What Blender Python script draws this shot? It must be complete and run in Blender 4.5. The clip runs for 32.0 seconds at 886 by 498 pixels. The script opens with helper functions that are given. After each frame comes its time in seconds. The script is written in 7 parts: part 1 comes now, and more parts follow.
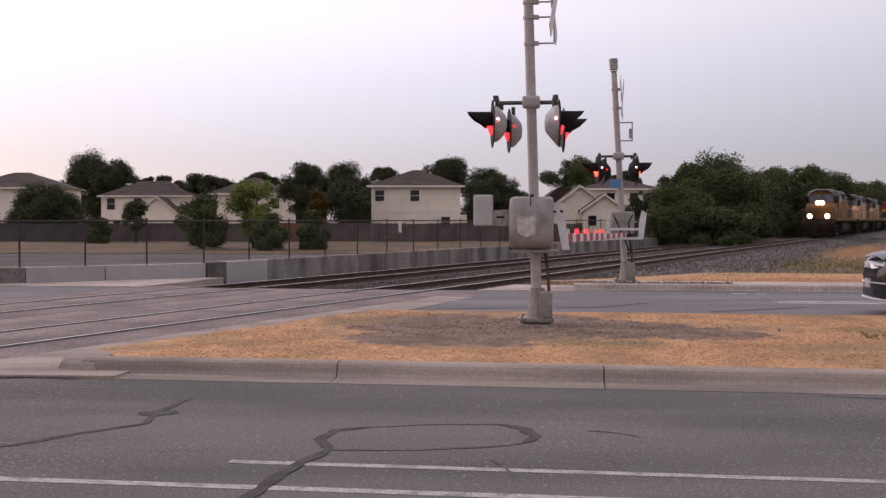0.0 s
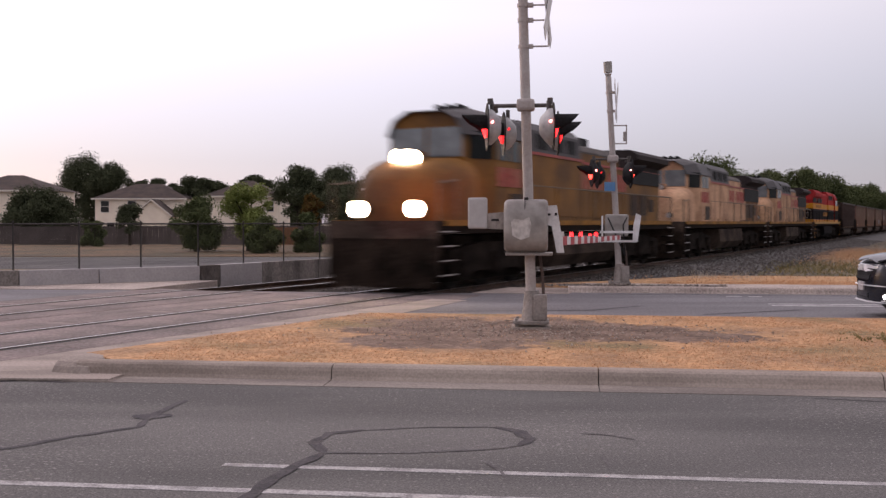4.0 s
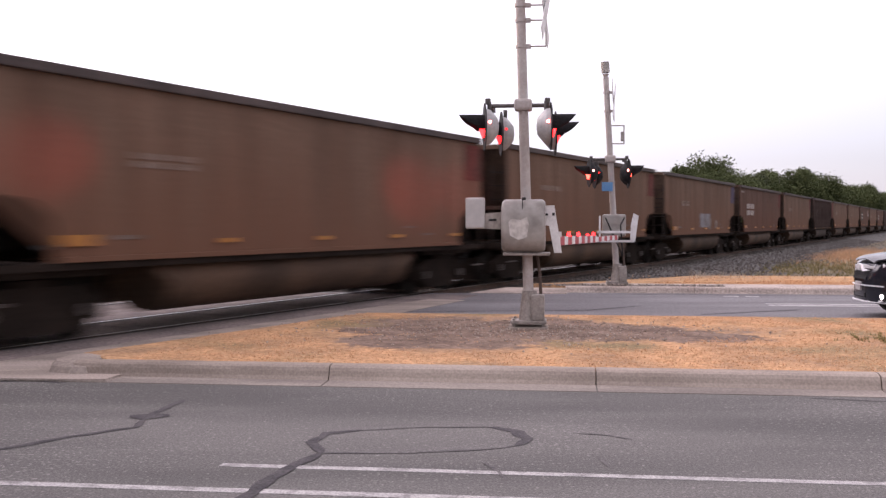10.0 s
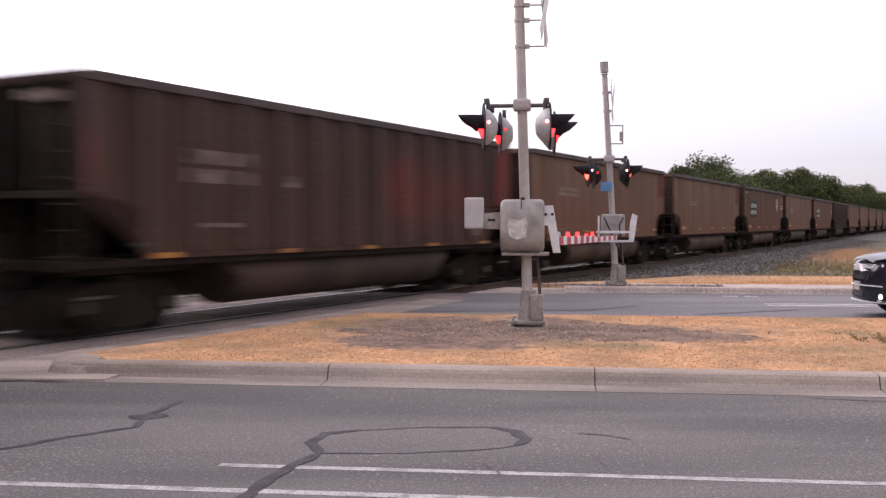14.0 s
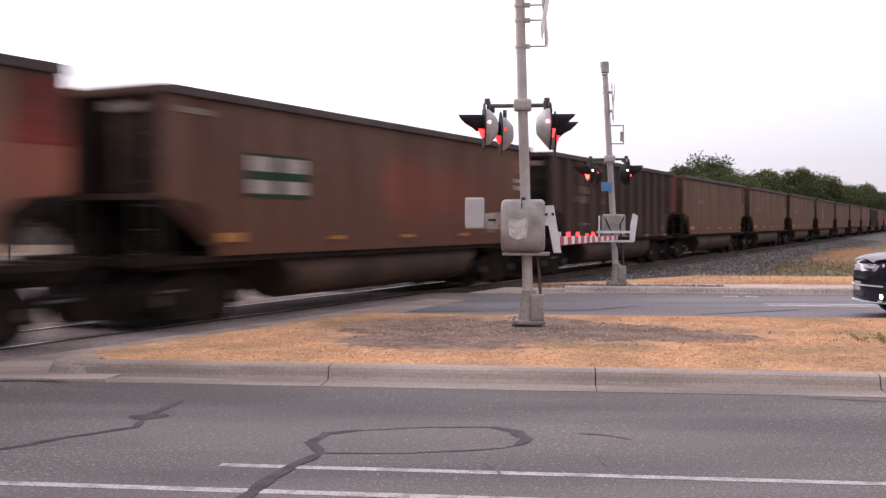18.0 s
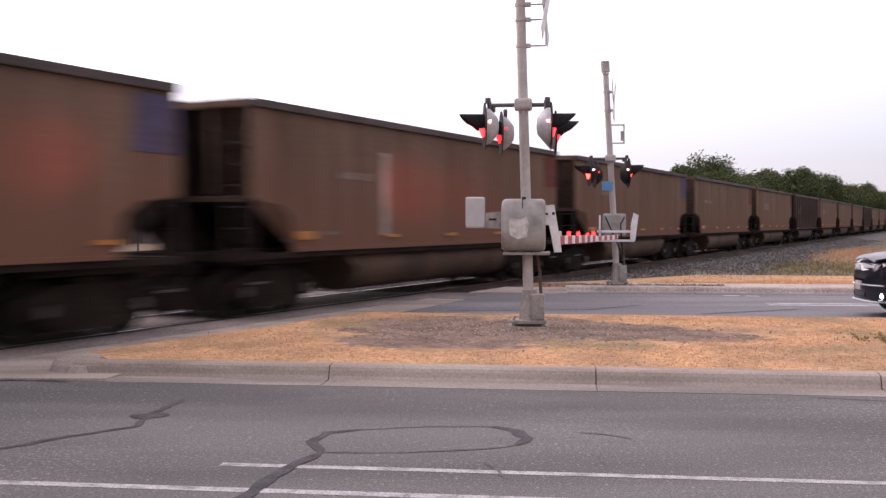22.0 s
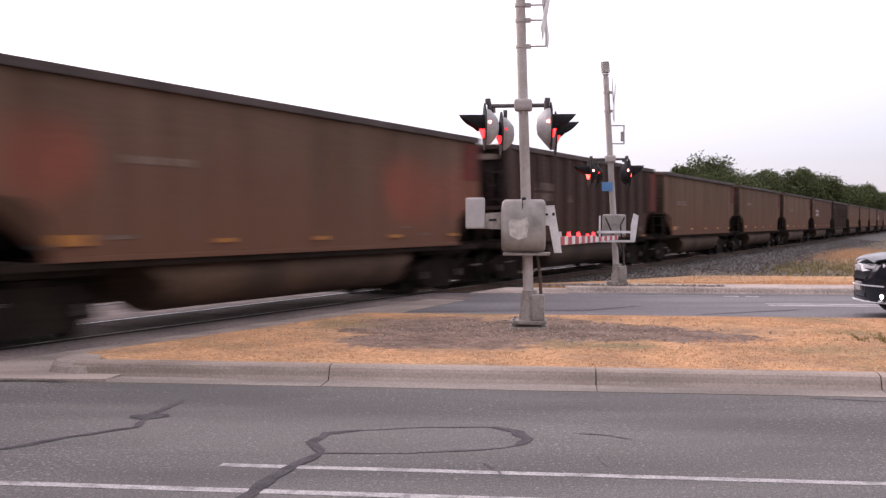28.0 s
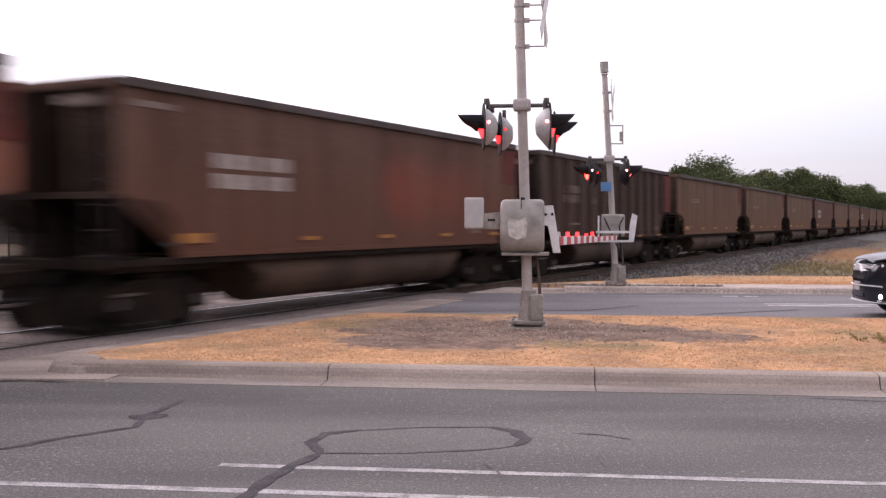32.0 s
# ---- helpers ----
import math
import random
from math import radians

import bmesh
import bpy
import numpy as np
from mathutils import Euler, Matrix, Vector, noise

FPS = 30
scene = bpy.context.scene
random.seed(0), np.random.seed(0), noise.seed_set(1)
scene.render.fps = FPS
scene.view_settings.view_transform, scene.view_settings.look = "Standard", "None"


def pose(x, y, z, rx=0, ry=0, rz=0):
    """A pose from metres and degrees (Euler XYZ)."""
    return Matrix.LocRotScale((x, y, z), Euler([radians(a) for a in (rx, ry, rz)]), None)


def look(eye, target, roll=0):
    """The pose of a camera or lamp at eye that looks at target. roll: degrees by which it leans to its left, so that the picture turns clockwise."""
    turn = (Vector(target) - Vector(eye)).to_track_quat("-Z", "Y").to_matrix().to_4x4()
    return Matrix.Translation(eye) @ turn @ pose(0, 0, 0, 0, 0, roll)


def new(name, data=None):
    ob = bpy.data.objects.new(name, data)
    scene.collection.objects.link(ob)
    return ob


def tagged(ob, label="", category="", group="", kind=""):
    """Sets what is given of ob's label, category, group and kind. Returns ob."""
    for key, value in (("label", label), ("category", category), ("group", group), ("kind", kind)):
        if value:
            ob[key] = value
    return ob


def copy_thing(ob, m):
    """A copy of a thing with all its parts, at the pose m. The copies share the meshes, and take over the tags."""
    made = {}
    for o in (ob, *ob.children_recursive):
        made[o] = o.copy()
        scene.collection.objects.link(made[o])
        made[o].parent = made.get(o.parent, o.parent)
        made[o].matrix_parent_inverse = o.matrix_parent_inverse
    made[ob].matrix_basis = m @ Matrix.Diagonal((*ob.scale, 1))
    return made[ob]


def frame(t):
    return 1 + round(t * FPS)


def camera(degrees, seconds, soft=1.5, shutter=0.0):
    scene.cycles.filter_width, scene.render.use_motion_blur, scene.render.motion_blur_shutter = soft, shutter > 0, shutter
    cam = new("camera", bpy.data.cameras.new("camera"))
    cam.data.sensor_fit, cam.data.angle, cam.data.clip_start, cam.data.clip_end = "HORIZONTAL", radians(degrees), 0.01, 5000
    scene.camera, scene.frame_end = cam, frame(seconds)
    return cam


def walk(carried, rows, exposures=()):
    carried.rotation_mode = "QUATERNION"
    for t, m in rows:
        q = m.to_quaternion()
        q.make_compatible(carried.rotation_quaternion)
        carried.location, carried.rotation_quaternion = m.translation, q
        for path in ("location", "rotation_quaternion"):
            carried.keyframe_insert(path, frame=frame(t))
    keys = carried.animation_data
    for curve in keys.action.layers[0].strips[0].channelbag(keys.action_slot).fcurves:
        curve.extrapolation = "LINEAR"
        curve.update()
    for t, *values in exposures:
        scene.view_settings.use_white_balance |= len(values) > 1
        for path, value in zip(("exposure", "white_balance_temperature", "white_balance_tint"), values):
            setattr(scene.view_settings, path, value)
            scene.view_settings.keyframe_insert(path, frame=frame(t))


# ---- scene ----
# Plan in metres: road level z = 0, eye 1.7 m above it, y straight ahead of the camera.
# Two sets of axes: the railway (D along it, N across) and the street plan, whose steps along and
# across (E_, G_ for the road, TS, TP for the strips beside the crossing) are not quite square.
EYE_Z = 1.7
FOCAL = 1760.0                      # in picture widths of 1568
TILT = 1.53
THETA = math.atan2(901, FOCAL)      # the track's direction, to the right of straight ahead
D = Vector((math.sin(THETA), math.cos(THETA), 0))
N = Vector((-math.cos(THETA), math.sin(THETA), 0))    # from the eye towards the track
TRACK_TURN = 90 - math.degrees(THETA)
DEEP = 0.88                         # depth of one step of the street plan
STRIP, PHI0 = math.atan2(926, 2000), radians(7.5)
TS = Vector((math.sin(STRIP), DEEP * math.cos(STRIP), 0))
TP = Vector((-math.cos(STRIP), DEEP * math.sin(STRIP), 0))
STRIP_TURN = math.degrees(math.atan2(TS.y, TS.x))
E_ = Vector((math.cos(PHI0), -DEEP * math.sin(PHI0), 0))
G_ = Vector((math.sin(PHI0), DEEP * math.cos(PHI0), 0))
PHI = math.degrees(math.atan2(-E_.y, E_.x))
RU = E_.length                      # metres of one step along the road
RV = (G_ - E_ * (G_.dot(E_) / E_.dot(E_))).length     # and straight across it
RS = G_.dot(E_) / E_.length         # slip along the road for a step across
P1, P2 = 12.08, 16.25               # centre lines of the two tracks
RAIL_Z = 0.02
SPEED = 19.84
HEAD = 100.2                        # the leading coupler along the track at the start
CAR_L, ENGINE_L = 16.18, 22.3


def on_track(s, p=P1, z=RAIL_Z):
    q = D * s + N * p
    return pose(q.x, q.y, z, 0, 0, TRACK_TURN)


def on_strip(s, p, z=0.0):
    q = TS * s + TP * p
    return pose(q.x, q.y, z, 0, 0, STRIP_TURN)


def on_road(u, v, z=0.0, turn=0.0):
    q = E_ * u + G_ * v
    return pose(q.x, q.y, z, 0, 0, -PHI + turn)


cam = camera(2 * math.degrees(math.atan(784 / FOCAL)), 32.0, soft=1.4, shutter=0.85)
# small swings of the hand: seconds, right, down (in 1/1760 of the distance)
SWAY = [(0, 14, -5), (0.5, 9, -3), (1.0, 2, -2), (1.5, 0, 0), (2, 0, 0), (2.5, 3, 0), (3, 4, 0), (3.5, 5, 0), (5.5, 1, 0),
        (6, 3, 1), (6.5, 3, 0), (7, 3, 0), (7.5, 4, 0), (8, -1, 0), (8.5, 0, 0), (9, 0, 0), (9.5, -3, 1), (10, 0, 0),
        (10.5, -1, 1), (11, 0, 1), (11.5, -1, 0), (12.5, 0, 0), (13, -1, 0), (14.5, -2, 0), (16.5, -1, 0), (18, -1, 0),
        (18.5, -0.5, 0), (19, 1, -1), (19.5, -1, 0), (20, -1, -1), (20.5, -3, 0), (21, -1, 0), (22, 0, -1), (22.5, -1, 0),
        (25.5, -1, 0), (27.5, -3, 0), (28, 0, 0), (28.5, -4, 0), (29.5, -4, 0), (30, -3, 0), (31, -4, 0), (31.5, -1, 0), (32, -2, 0)]
walk(cam, [(t, pose(0, 0, EYE_Z, 90 - TILT + math.degrees(dy / FOCAL), 0, math.degrees(dx / FOCAL))) for t, dx, dy in SWAY],
     [(0, -0.21, 6650, 23), (3.5, -0.18, 6650, 23), (5.0, 0.22, 6600, 23), (6.0, 0.60, 6580, 23), (9.0, 0.61, 6580, 23), (12.0, 0.57, 6580, 23), (32.0, 0.56, 6580, 23)])

# ---- sky and light: an overcast evening ----
world = bpy.data.worlds.new("sky")
scene.world = world
world.use_nodes = True
wn, wl = world.node_tree.nodes, world.node_tree.links
wn.clear()
w_out = wn.new("ShaderNodeOutputWorld")
w_sky = wn.new("ShaderNodeTexSky")
w_sky.sky_type, w_sky.sun_disc = "NISHITA", False
w_sky.sun_elevation, w_sky.sun_rotation = radians(8), radians(-57)
w_dim = wn.new("ShaderNodeBackground")
w_dim.inputs[1].default_value = 0.05
wl.new(w_sky.outputs[0], w_dim.inputs[0])
w_co = wn.new("ShaderNodeTexCoord")
w_sep = wn.new("ShaderNodeSeparateXYZ")
wl.new(w_co.outputs["Generated"], w_sep.inputs[0])
w_ramp = wn.new("ShaderNodeValToRGB")
w_ramp.color_ramp.elements[0].position, w_ramp.color_ramp.elements[0].color = 0.0, (0.30, 0.33, 0.405, 1)
w_ramp.color_ramp.elements[1].position, w_ramp.color_ramp.elements[1].color = 0.8, (0.98, 0.955, 0.97, 1)
for at, colour in ((0.06, (0.318, 0.346, 0.42, 1)), (0.13, (0.465, 0.492, 0.56, 1)), (0.2, (0.625, 0.64, 0.685, 1)), (0.34, (0.70, 0.70, 0.72, 1))):
    w_ramp.color_ramp.elements.new(at).color = colour
wl.new(w_sep.outputs[2], w_ramp.inputs[0])
w_side = wn.new("ShaderNodeMapRange")          # paler and warmer towards the set sun
w_side.inputs[1].default_value, w_side.inputs[2].default_value = 0.02, 0.92
w_side.inputs[3].default_value, w_side.inputs[4].default_value = 0.0, 1.0
w_dot = wn.new("ShaderNodeVectorMath")
w_dot.operation = "DOT_PRODUCT"
w_dot.inputs[1].default_value = (-0.80, 0.60, 0.0)
wl.new(w_co.outputs["Generated"], w_dot.inputs[0])
wl.new(w_dot.outputs["Value"], w_side.inputs[0])
w_mix = wn.new("ShaderNodeMixRGB")
w_mix.blend_type = "MULTIPLY"
w_mix.inputs[2].default_value = (2.0, 1.88, 1.90, 1)
wl.new(w_side.outputs[0], w_mix.inputs[0])
wl.new(w_ramp.outputs[0], w_mix.inputs[1])
w_cloud = wn.new("ShaderNodeBackground")
w_cloud.inputs[1].default_value = 0.95
wl.new(w_mix.outputs[0], w_cloud.inputs[0])
w_add = wn.new("ShaderNodeAddShader")
wl.new(w_dim.outputs[0], w_add.inputs[0])
wl.new(w_cloud.outputs[0], w_add.inputs[1])
wl.new(w_add.outputs[0], w_out.inputs[0])

sun = new("sun", bpy.data.lights.new("sun", "SUN"))
sun.data.energy, sun.data.angle, sun.data.color = 0.6, radians(30), (1.0, 0.93, 0.88)
sun.matrix_world = look((-40, 26, 34), (0, 0, 0))

# ---- materials ----
def mat(name, c1, c2=None, scale=1.5, fine=40.0, rough=0.75, metal=0.0, bump=0.15, rand=0.0, mix_at=(0.38, 0.62), stretch=None, grain=0.25, spec=0.4):
    m = bpy.data.materials.new(name)
    m.use_nodes = True
    nt = m.node_tree
    n, l = nt.nodes, nt.links
    b = n["Principled BSDF"]
    b.inputs["Roughness"].default_value, b.inputs["Metallic"].default_value = rough, metal
    b.inputs["Specular IOR Level"].default_value = spec
    co = n.new("ShaderNodeTexCoord")
    src = co.outputs["Object"]
    if stretch:
        mp = n.new("ShaderNodeMapping")
        mp.inputs["Scale"].default_value = stretch
        l.new(src, mp.inputs[0])
        src = mp.outputs[0]
    a = n.new("ShaderNodeTexNoise")
    a.inputs["Scale"].default_value, a.inputs["Detail"].default_value = scale, 6
    l.new(src, a.inputs["Vector"])
    r = n.new("ShaderNodeMapRange")
    r.inputs[1].default_value, r.inputs[2].default_value = mix_at
    l.new(a.outputs[0], r.inputs[0])
    mx = n.new("ShaderNodeMixRGB")
    mx.inputs[1].default_value, mx.inputs[2].default_value = (*c1, 1), (*(c2 or [x * 0.75 for x in c1]), 1)
    l.new(r.outputs[0], mx.inputs[0])
    f = n.new("ShaderNodeTexNoise")
    f.inputs["Scale"].default_value, f.inputs["Detail"].default_value = fine, 4
    l.new(co.outputs["Object"], f.inputs["Vector"])
    g = n.new("ShaderNodeMapRange")
    g.inputs[1].default_value, g.inputs[2].default_value = 0.36, 0.64
    g.inputs[3].default_value, g.inputs[4].default_value = 1 - grain, 1 + grain
    l.new(f.outputs[0], g.inputs[0])
    mu = n.new("ShaderNodeMixRGB")
    mu.blend_type, mu.inputs[0].default_value = "MULTIPLY", 1.0
    l.new(mx.outputs[0], mu.inputs[1])
    l.new(g.outputs[0], mu.inputs[2])
    last = mu.outputs[0]
    if rand:
        oi = n.new("ShaderNodeObjectInfo")
        q = n.new("ShaderNodeMapRange")
        q.inputs[3].default_value, q.inputs[4].default_value = 1 - rand, 1 + rand
        l.new(oi.outputs["Random"], q.inputs[0])
        m2 = n.new("ShaderNodeMixRGB")
        m2.blend_type, m2.inputs[0].default_value = "MULTIPLY", 1.0
        l.new(last, m2.inputs[1])
        l.new(q.outputs[0], m2.inputs[2])
        last = m2.outputs[0]
    l.new(last, b.inputs["Base Color"])
    if bump:
        bp = n.new("ShaderNodeBump")
        bp.inputs["Strength"].default_value, bp.inputs["Distance"].default_value = bump, 0.02
        l.new(f.outputs[0], bp.inputs["Height"])
        l.new(bp.outputs[0], b.inputs["Normal"])
    return m


def glow(name, colour, strength):
    m = bpy.data.materials.new(name)
    m.use_nodes = True
    b = m.node_tree.nodes["Principled BSDF"]
    b.inputs["Base Color"].default_value = (*colour, 1)
    b.inputs["Emission Color"].default_value = (*colour, 1)
    b.inputs["Emission Strength"].default_value = strength
    return m


def glass(name, tint=(0.02, 0.025, 0.03)):
    m = bpy.data.materials.new(name)
    m.use_nodes = True
    b = m.node_tree.nodes["Principled BSDF"]
    b.inputs["Base Color"].default_value = (*tint, 1)
    b.inputs["Roughness"].default_value = 0.06
    b.inputs["Specular IOR Level"].default_value = 0.35
    return m


def leaf_mat(name, c1, c2):
    m = bpy.data.materials.new(name)
    m.use_nodes = True
    n, l = m.node_tree.nodes, m.node_tree.links
    b = n["Principled BSDF"]
    b.inputs["Roughness"].default_value = 0.9
    b.inputs["Specular IOR Level"].default_value = 0.06
    geo = n.new("ShaderNodeNewGeometry")
    mx = n.new("ShaderNodeMixRGB")
    mx.inputs[1].default_value, mx.inputs[2].default_value = (*c1, 1), (*c2, 1)
    l.new(geo.outputs["Random Per Island"], mx.inputs[0])
    l.new(mx.outputs[0], b.inputs["Base Color"])
    return m


def speckled(m, pale, scale, lo, hi, amount):
    """Scatter pale stones of the aggregate over a surface."""
    n, l = m.node_tree.nodes, m.node_tree.links
    b = n["Principled BSDF"]
    src = b.inputs["Base Color"].links[0].from_socket
    co = n.new("ShaderNodeTexCoord")
    no = n.new("ShaderNodeTexNoise")
    no.inputs["Scale"].default_value, no.inputs["Detail"].default_value, no.inputs["Roughness"].default_value = scale, 3, 0.7
    l.new(co.outputs["Object"], no.inputs["Vector"])
    big = n.new("ShaderNodeTexNoise")
    big.inputs["Scale"].default_value, big.inputs["Detail"].default_value = 0.35, 4
    l.new(co.outputs["Object"], big.inputs["Vector"])
    mu = n.new("ShaderNodeMath")
    mu.operation = "MULTIPLY_ADD"
    mu.inputs[1].default_value = 0.22
    l.new(big.outputs[0], mu.inputs[0])
    l.new(no.outputs[0], mu.inputs[2])
    rg = n.new("ShaderNodeMapRange")
    rg.inputs[1].default_value, rg.inputs[2].default_value, rg.inputs[3].default_value, rg.inputs[4].default_value = lo, hi, 0.0, amount
    l.new(mu.outputs[0], rg.inputs[0])
    mx = n.new("ShaderNodeMixRGB")
    mx.inputs[2].default_value = (*pale, 1)
    l.new(rg.outputs[0], mx.inputs[0])
    l.new(src, mx.inputs[1])
    l.new(mx.outputs[0], b.inputs["Base Color"])
    return m


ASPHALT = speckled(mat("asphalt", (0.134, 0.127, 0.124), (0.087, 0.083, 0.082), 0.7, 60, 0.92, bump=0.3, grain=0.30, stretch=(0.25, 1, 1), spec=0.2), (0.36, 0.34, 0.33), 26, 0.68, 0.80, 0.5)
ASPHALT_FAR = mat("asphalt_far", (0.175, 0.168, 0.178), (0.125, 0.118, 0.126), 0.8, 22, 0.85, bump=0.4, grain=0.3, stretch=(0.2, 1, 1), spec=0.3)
TAR_THIN = mat("worn_tar", (0.085, 0.079, 0.082), (0.13, 0.12, 0.122), 5, 40, 0.9, bump=0.2, spec=0.2)
TAR = mat("tar", (0.044, 0.040, 0.045), (0.072, 0.066, 0.070), 5, 40, 0.8, bump=0.2, spec=0.2)
PAINT = mat("road_paint", (0.35, 0.335, 0.335), (0.19, 0.18, 0.18), 7, 60, 0.8, bump=0.3, grain=0.3, mix_at=(0.45, 0.68))
PAINT_FAR = mat("fresh_road_paint", (0.58, 0.56, 0.56), (0.34, 0.325, 0.325), 3, 60, 0.8, bump=0.2, grain=0.15)
CONCRETE = mat("kerb_concrete", (0.345, 0.288, 0.250), (0.215, 0.176, 0.152), 1.7, 40, 0.9, bump=0.2, grain=0.12, stretch=(0.3, 1, 1.5), spec=0.2)
GUTTER = mat("gutter_concrete", (0.34, 0.285, 0.255), (0.22, 0.185, 0.165), 1.4, 30, 0.9, bump=0.2, grain=0.14, stretch=(0.3, 1, 1), spec=0.2)
GUTTER_WORN = mat("worn_gutter", (0.265, 0.228, 0.205), (0.165, 0.142, 0.130), 1.4, 30, 0.9, bump=0.2, grain=0.14, stretch=(0.3, 1, 1), spec=0.2)
BASE_GREY = mat("base_grey", (0.29, 0.255, 0.235), (0.19, 0.165, 0.15), 4, 25, 0.6, 0.2, bump=0.15, grain=0.15)
CONCRETE_L = mat("pale_concrete", (0.42, 0.35, 0.31), (0.30, 0.25, 0.225), 0.8, 25, 0.9, bump=0.25)
CROSSING = mat("crossing_concrete", (0.245, 0.196, 0.186), (0.145, 0.120, 0.116), 0.6, 18, 0.9, bump=0.25, spec=0.2)
WALL_GREY = mat("barrier_grey", (0.37, 0.345, 0.345), (0.31, 0.29, 0.295), 0.8, 20, 0.85, bump=0.1, grain=0.08)
WALL_STAIN = mat("barrier_stained", (0.24, 0.215, 0.20), (0.09, 0.08, 0.075), 1.3, 18, 0.9, stretch=(1, 1, 0.25), bump=0.25)
WALL_DARK = mat("barrier_dark_stain", (0.135, 0.115, 0.105), (0.060, 0.050, 0.047), 1.6, 18, 0.95, stretch=(1, 1, 0.4), bump=0.25)
DRY = mat("dry_ground", (0.47, 0.285, 0.150), (0.30, 0.195, 0.125), 1.6, 14, 0.95, bump=0.5, grain=0.25, spec=0.1, mix_at=(0.45, 0.68))
GROUND = mat("ground_grass", (0.165, 0.120, 0.066), (0.085, 0.074, 0.058), 0.35, 6, 0.95, bump=0.6, grain=0.35)
BALLAST = mat("ballast", (0.13, 0.118, 0.112), (0.06, 0.055, 0.055), 9, 25, 0.95, bump=1.0, grain=0.6)
RAIL_TOP = mat("rail_steel", (0.45, 0.43, 0.43), (0.36, 0.34, 0.33), 3, 40, 0.35, 0.9, bump=0.05)
RAIL_SIDE = mat("rail_rust", (0.085, 0.05, 0.035), (0.05, 0.032, 0.025), 3, 40, 0.9, bump=0.3)
TIE = mat("tie_wood", (0.07, 0.055, 0.045), (0.12, 0.10, 0.085), 3, 30, 0.95)
RUBBER = mat("flangeway", (0.02, 0.019, 0.019), None, 4, 40, 0.9)
STEEL = mat("galvanised_steel", (0.42, 0.39, 0.38), (0.33, 0.30, 0.29), 3, 30, 0.5, 0.55, bump=0.08, grain=0.12)
POST = mat("painted_post", (0.40, 0.36, 0.345), (0.35, 0.305, 0.29), 5, 30, 0.5, 0.2, bump=0.05, grain=0.08)
CASTING = mat("silver_casting", (0.37, 0.345, 0.325), (0.20, 0.18, 0.17), 3.2, 14, 0.5, 0.3, bump=0.03, grain=0.06, mix_at=(0.35, 0.7))
DOME = mat("lamp_dome_grey", (0.40, 0.395, 0.40), (0.30, 0.295, 0.30), 5, 30, 0.5, 0.1, bump=0.03, grain=0.08)
BLACK = mat("black_paint", (0.014, 0.014, 0.015), (0.022, 0.022, 0.024), 3, 30, 0.7, bump=0.05, spec=0.15)
WHITE = mat("white_paint", (0.66, 0.65, 0.66), (0.55, 0.53, 0.53), 3, 30, 0.6, bump=0.05, grain=0.08)
RED_STRIPE = mat("red_stripe", (0.42, 0.05, 0.06), (0.30, 0.04, 0.05), 5, 30, 0.6, bump=0.05)
BLUE = mat("blue_sign", (0.10, 0.27, 0.55), (0.13, 0.30, 0.55), 3, 30, 0.5, bump=0.0, grain=0.05)
CONDUIT = mat("rusty_conduit", (0.085, 0.055, 0.045), (0.05, 0.035, 0.03), 6, 30, 0.8, bump=0.05)
ARM_GREY = mat("dark_arm_paint", (0.085, 0.075, 0.072), (0.05, 0.044, 0.042), 5, 30, 0.6, bump=0.05)
RED_LIT = glow("red_lamp_lit", (1.0, 0.02, 0.02), 5.0)
RED_SPOT = glow("red_side_light", (1.0, 0.20, 0.17), 22.0)
RED_LENS = glow("red_lens", (1.0, 0.02, 0.02), 2.4)
RED_FAR = glow("red_lamp_bright", (1.0, 0.04, 0.025), 9.0)
HEADLIGHT = glow("headlight", (1.0, 0.80, 0.50), 120.0)
FOGLIGHT = glow("fog_light", (1.0, 0.95, 0.9), 6.0)
PORCH = glow("porch_light", (1.0, 0.75, 0.45), 12.0)
DARK_GLASS = glass("dark_glass")
WINDOW_GLASS = glass("window_glass", (0.022, 0.02, 0.02))

BARE = [(-1.4, 16.4, 2.3, 2.0), (0.5, 16.0, 1.8, 1.2), (-2.0, 14.7, 1.5, 1.1)]   # bare spots of the median: u, v, half sizes


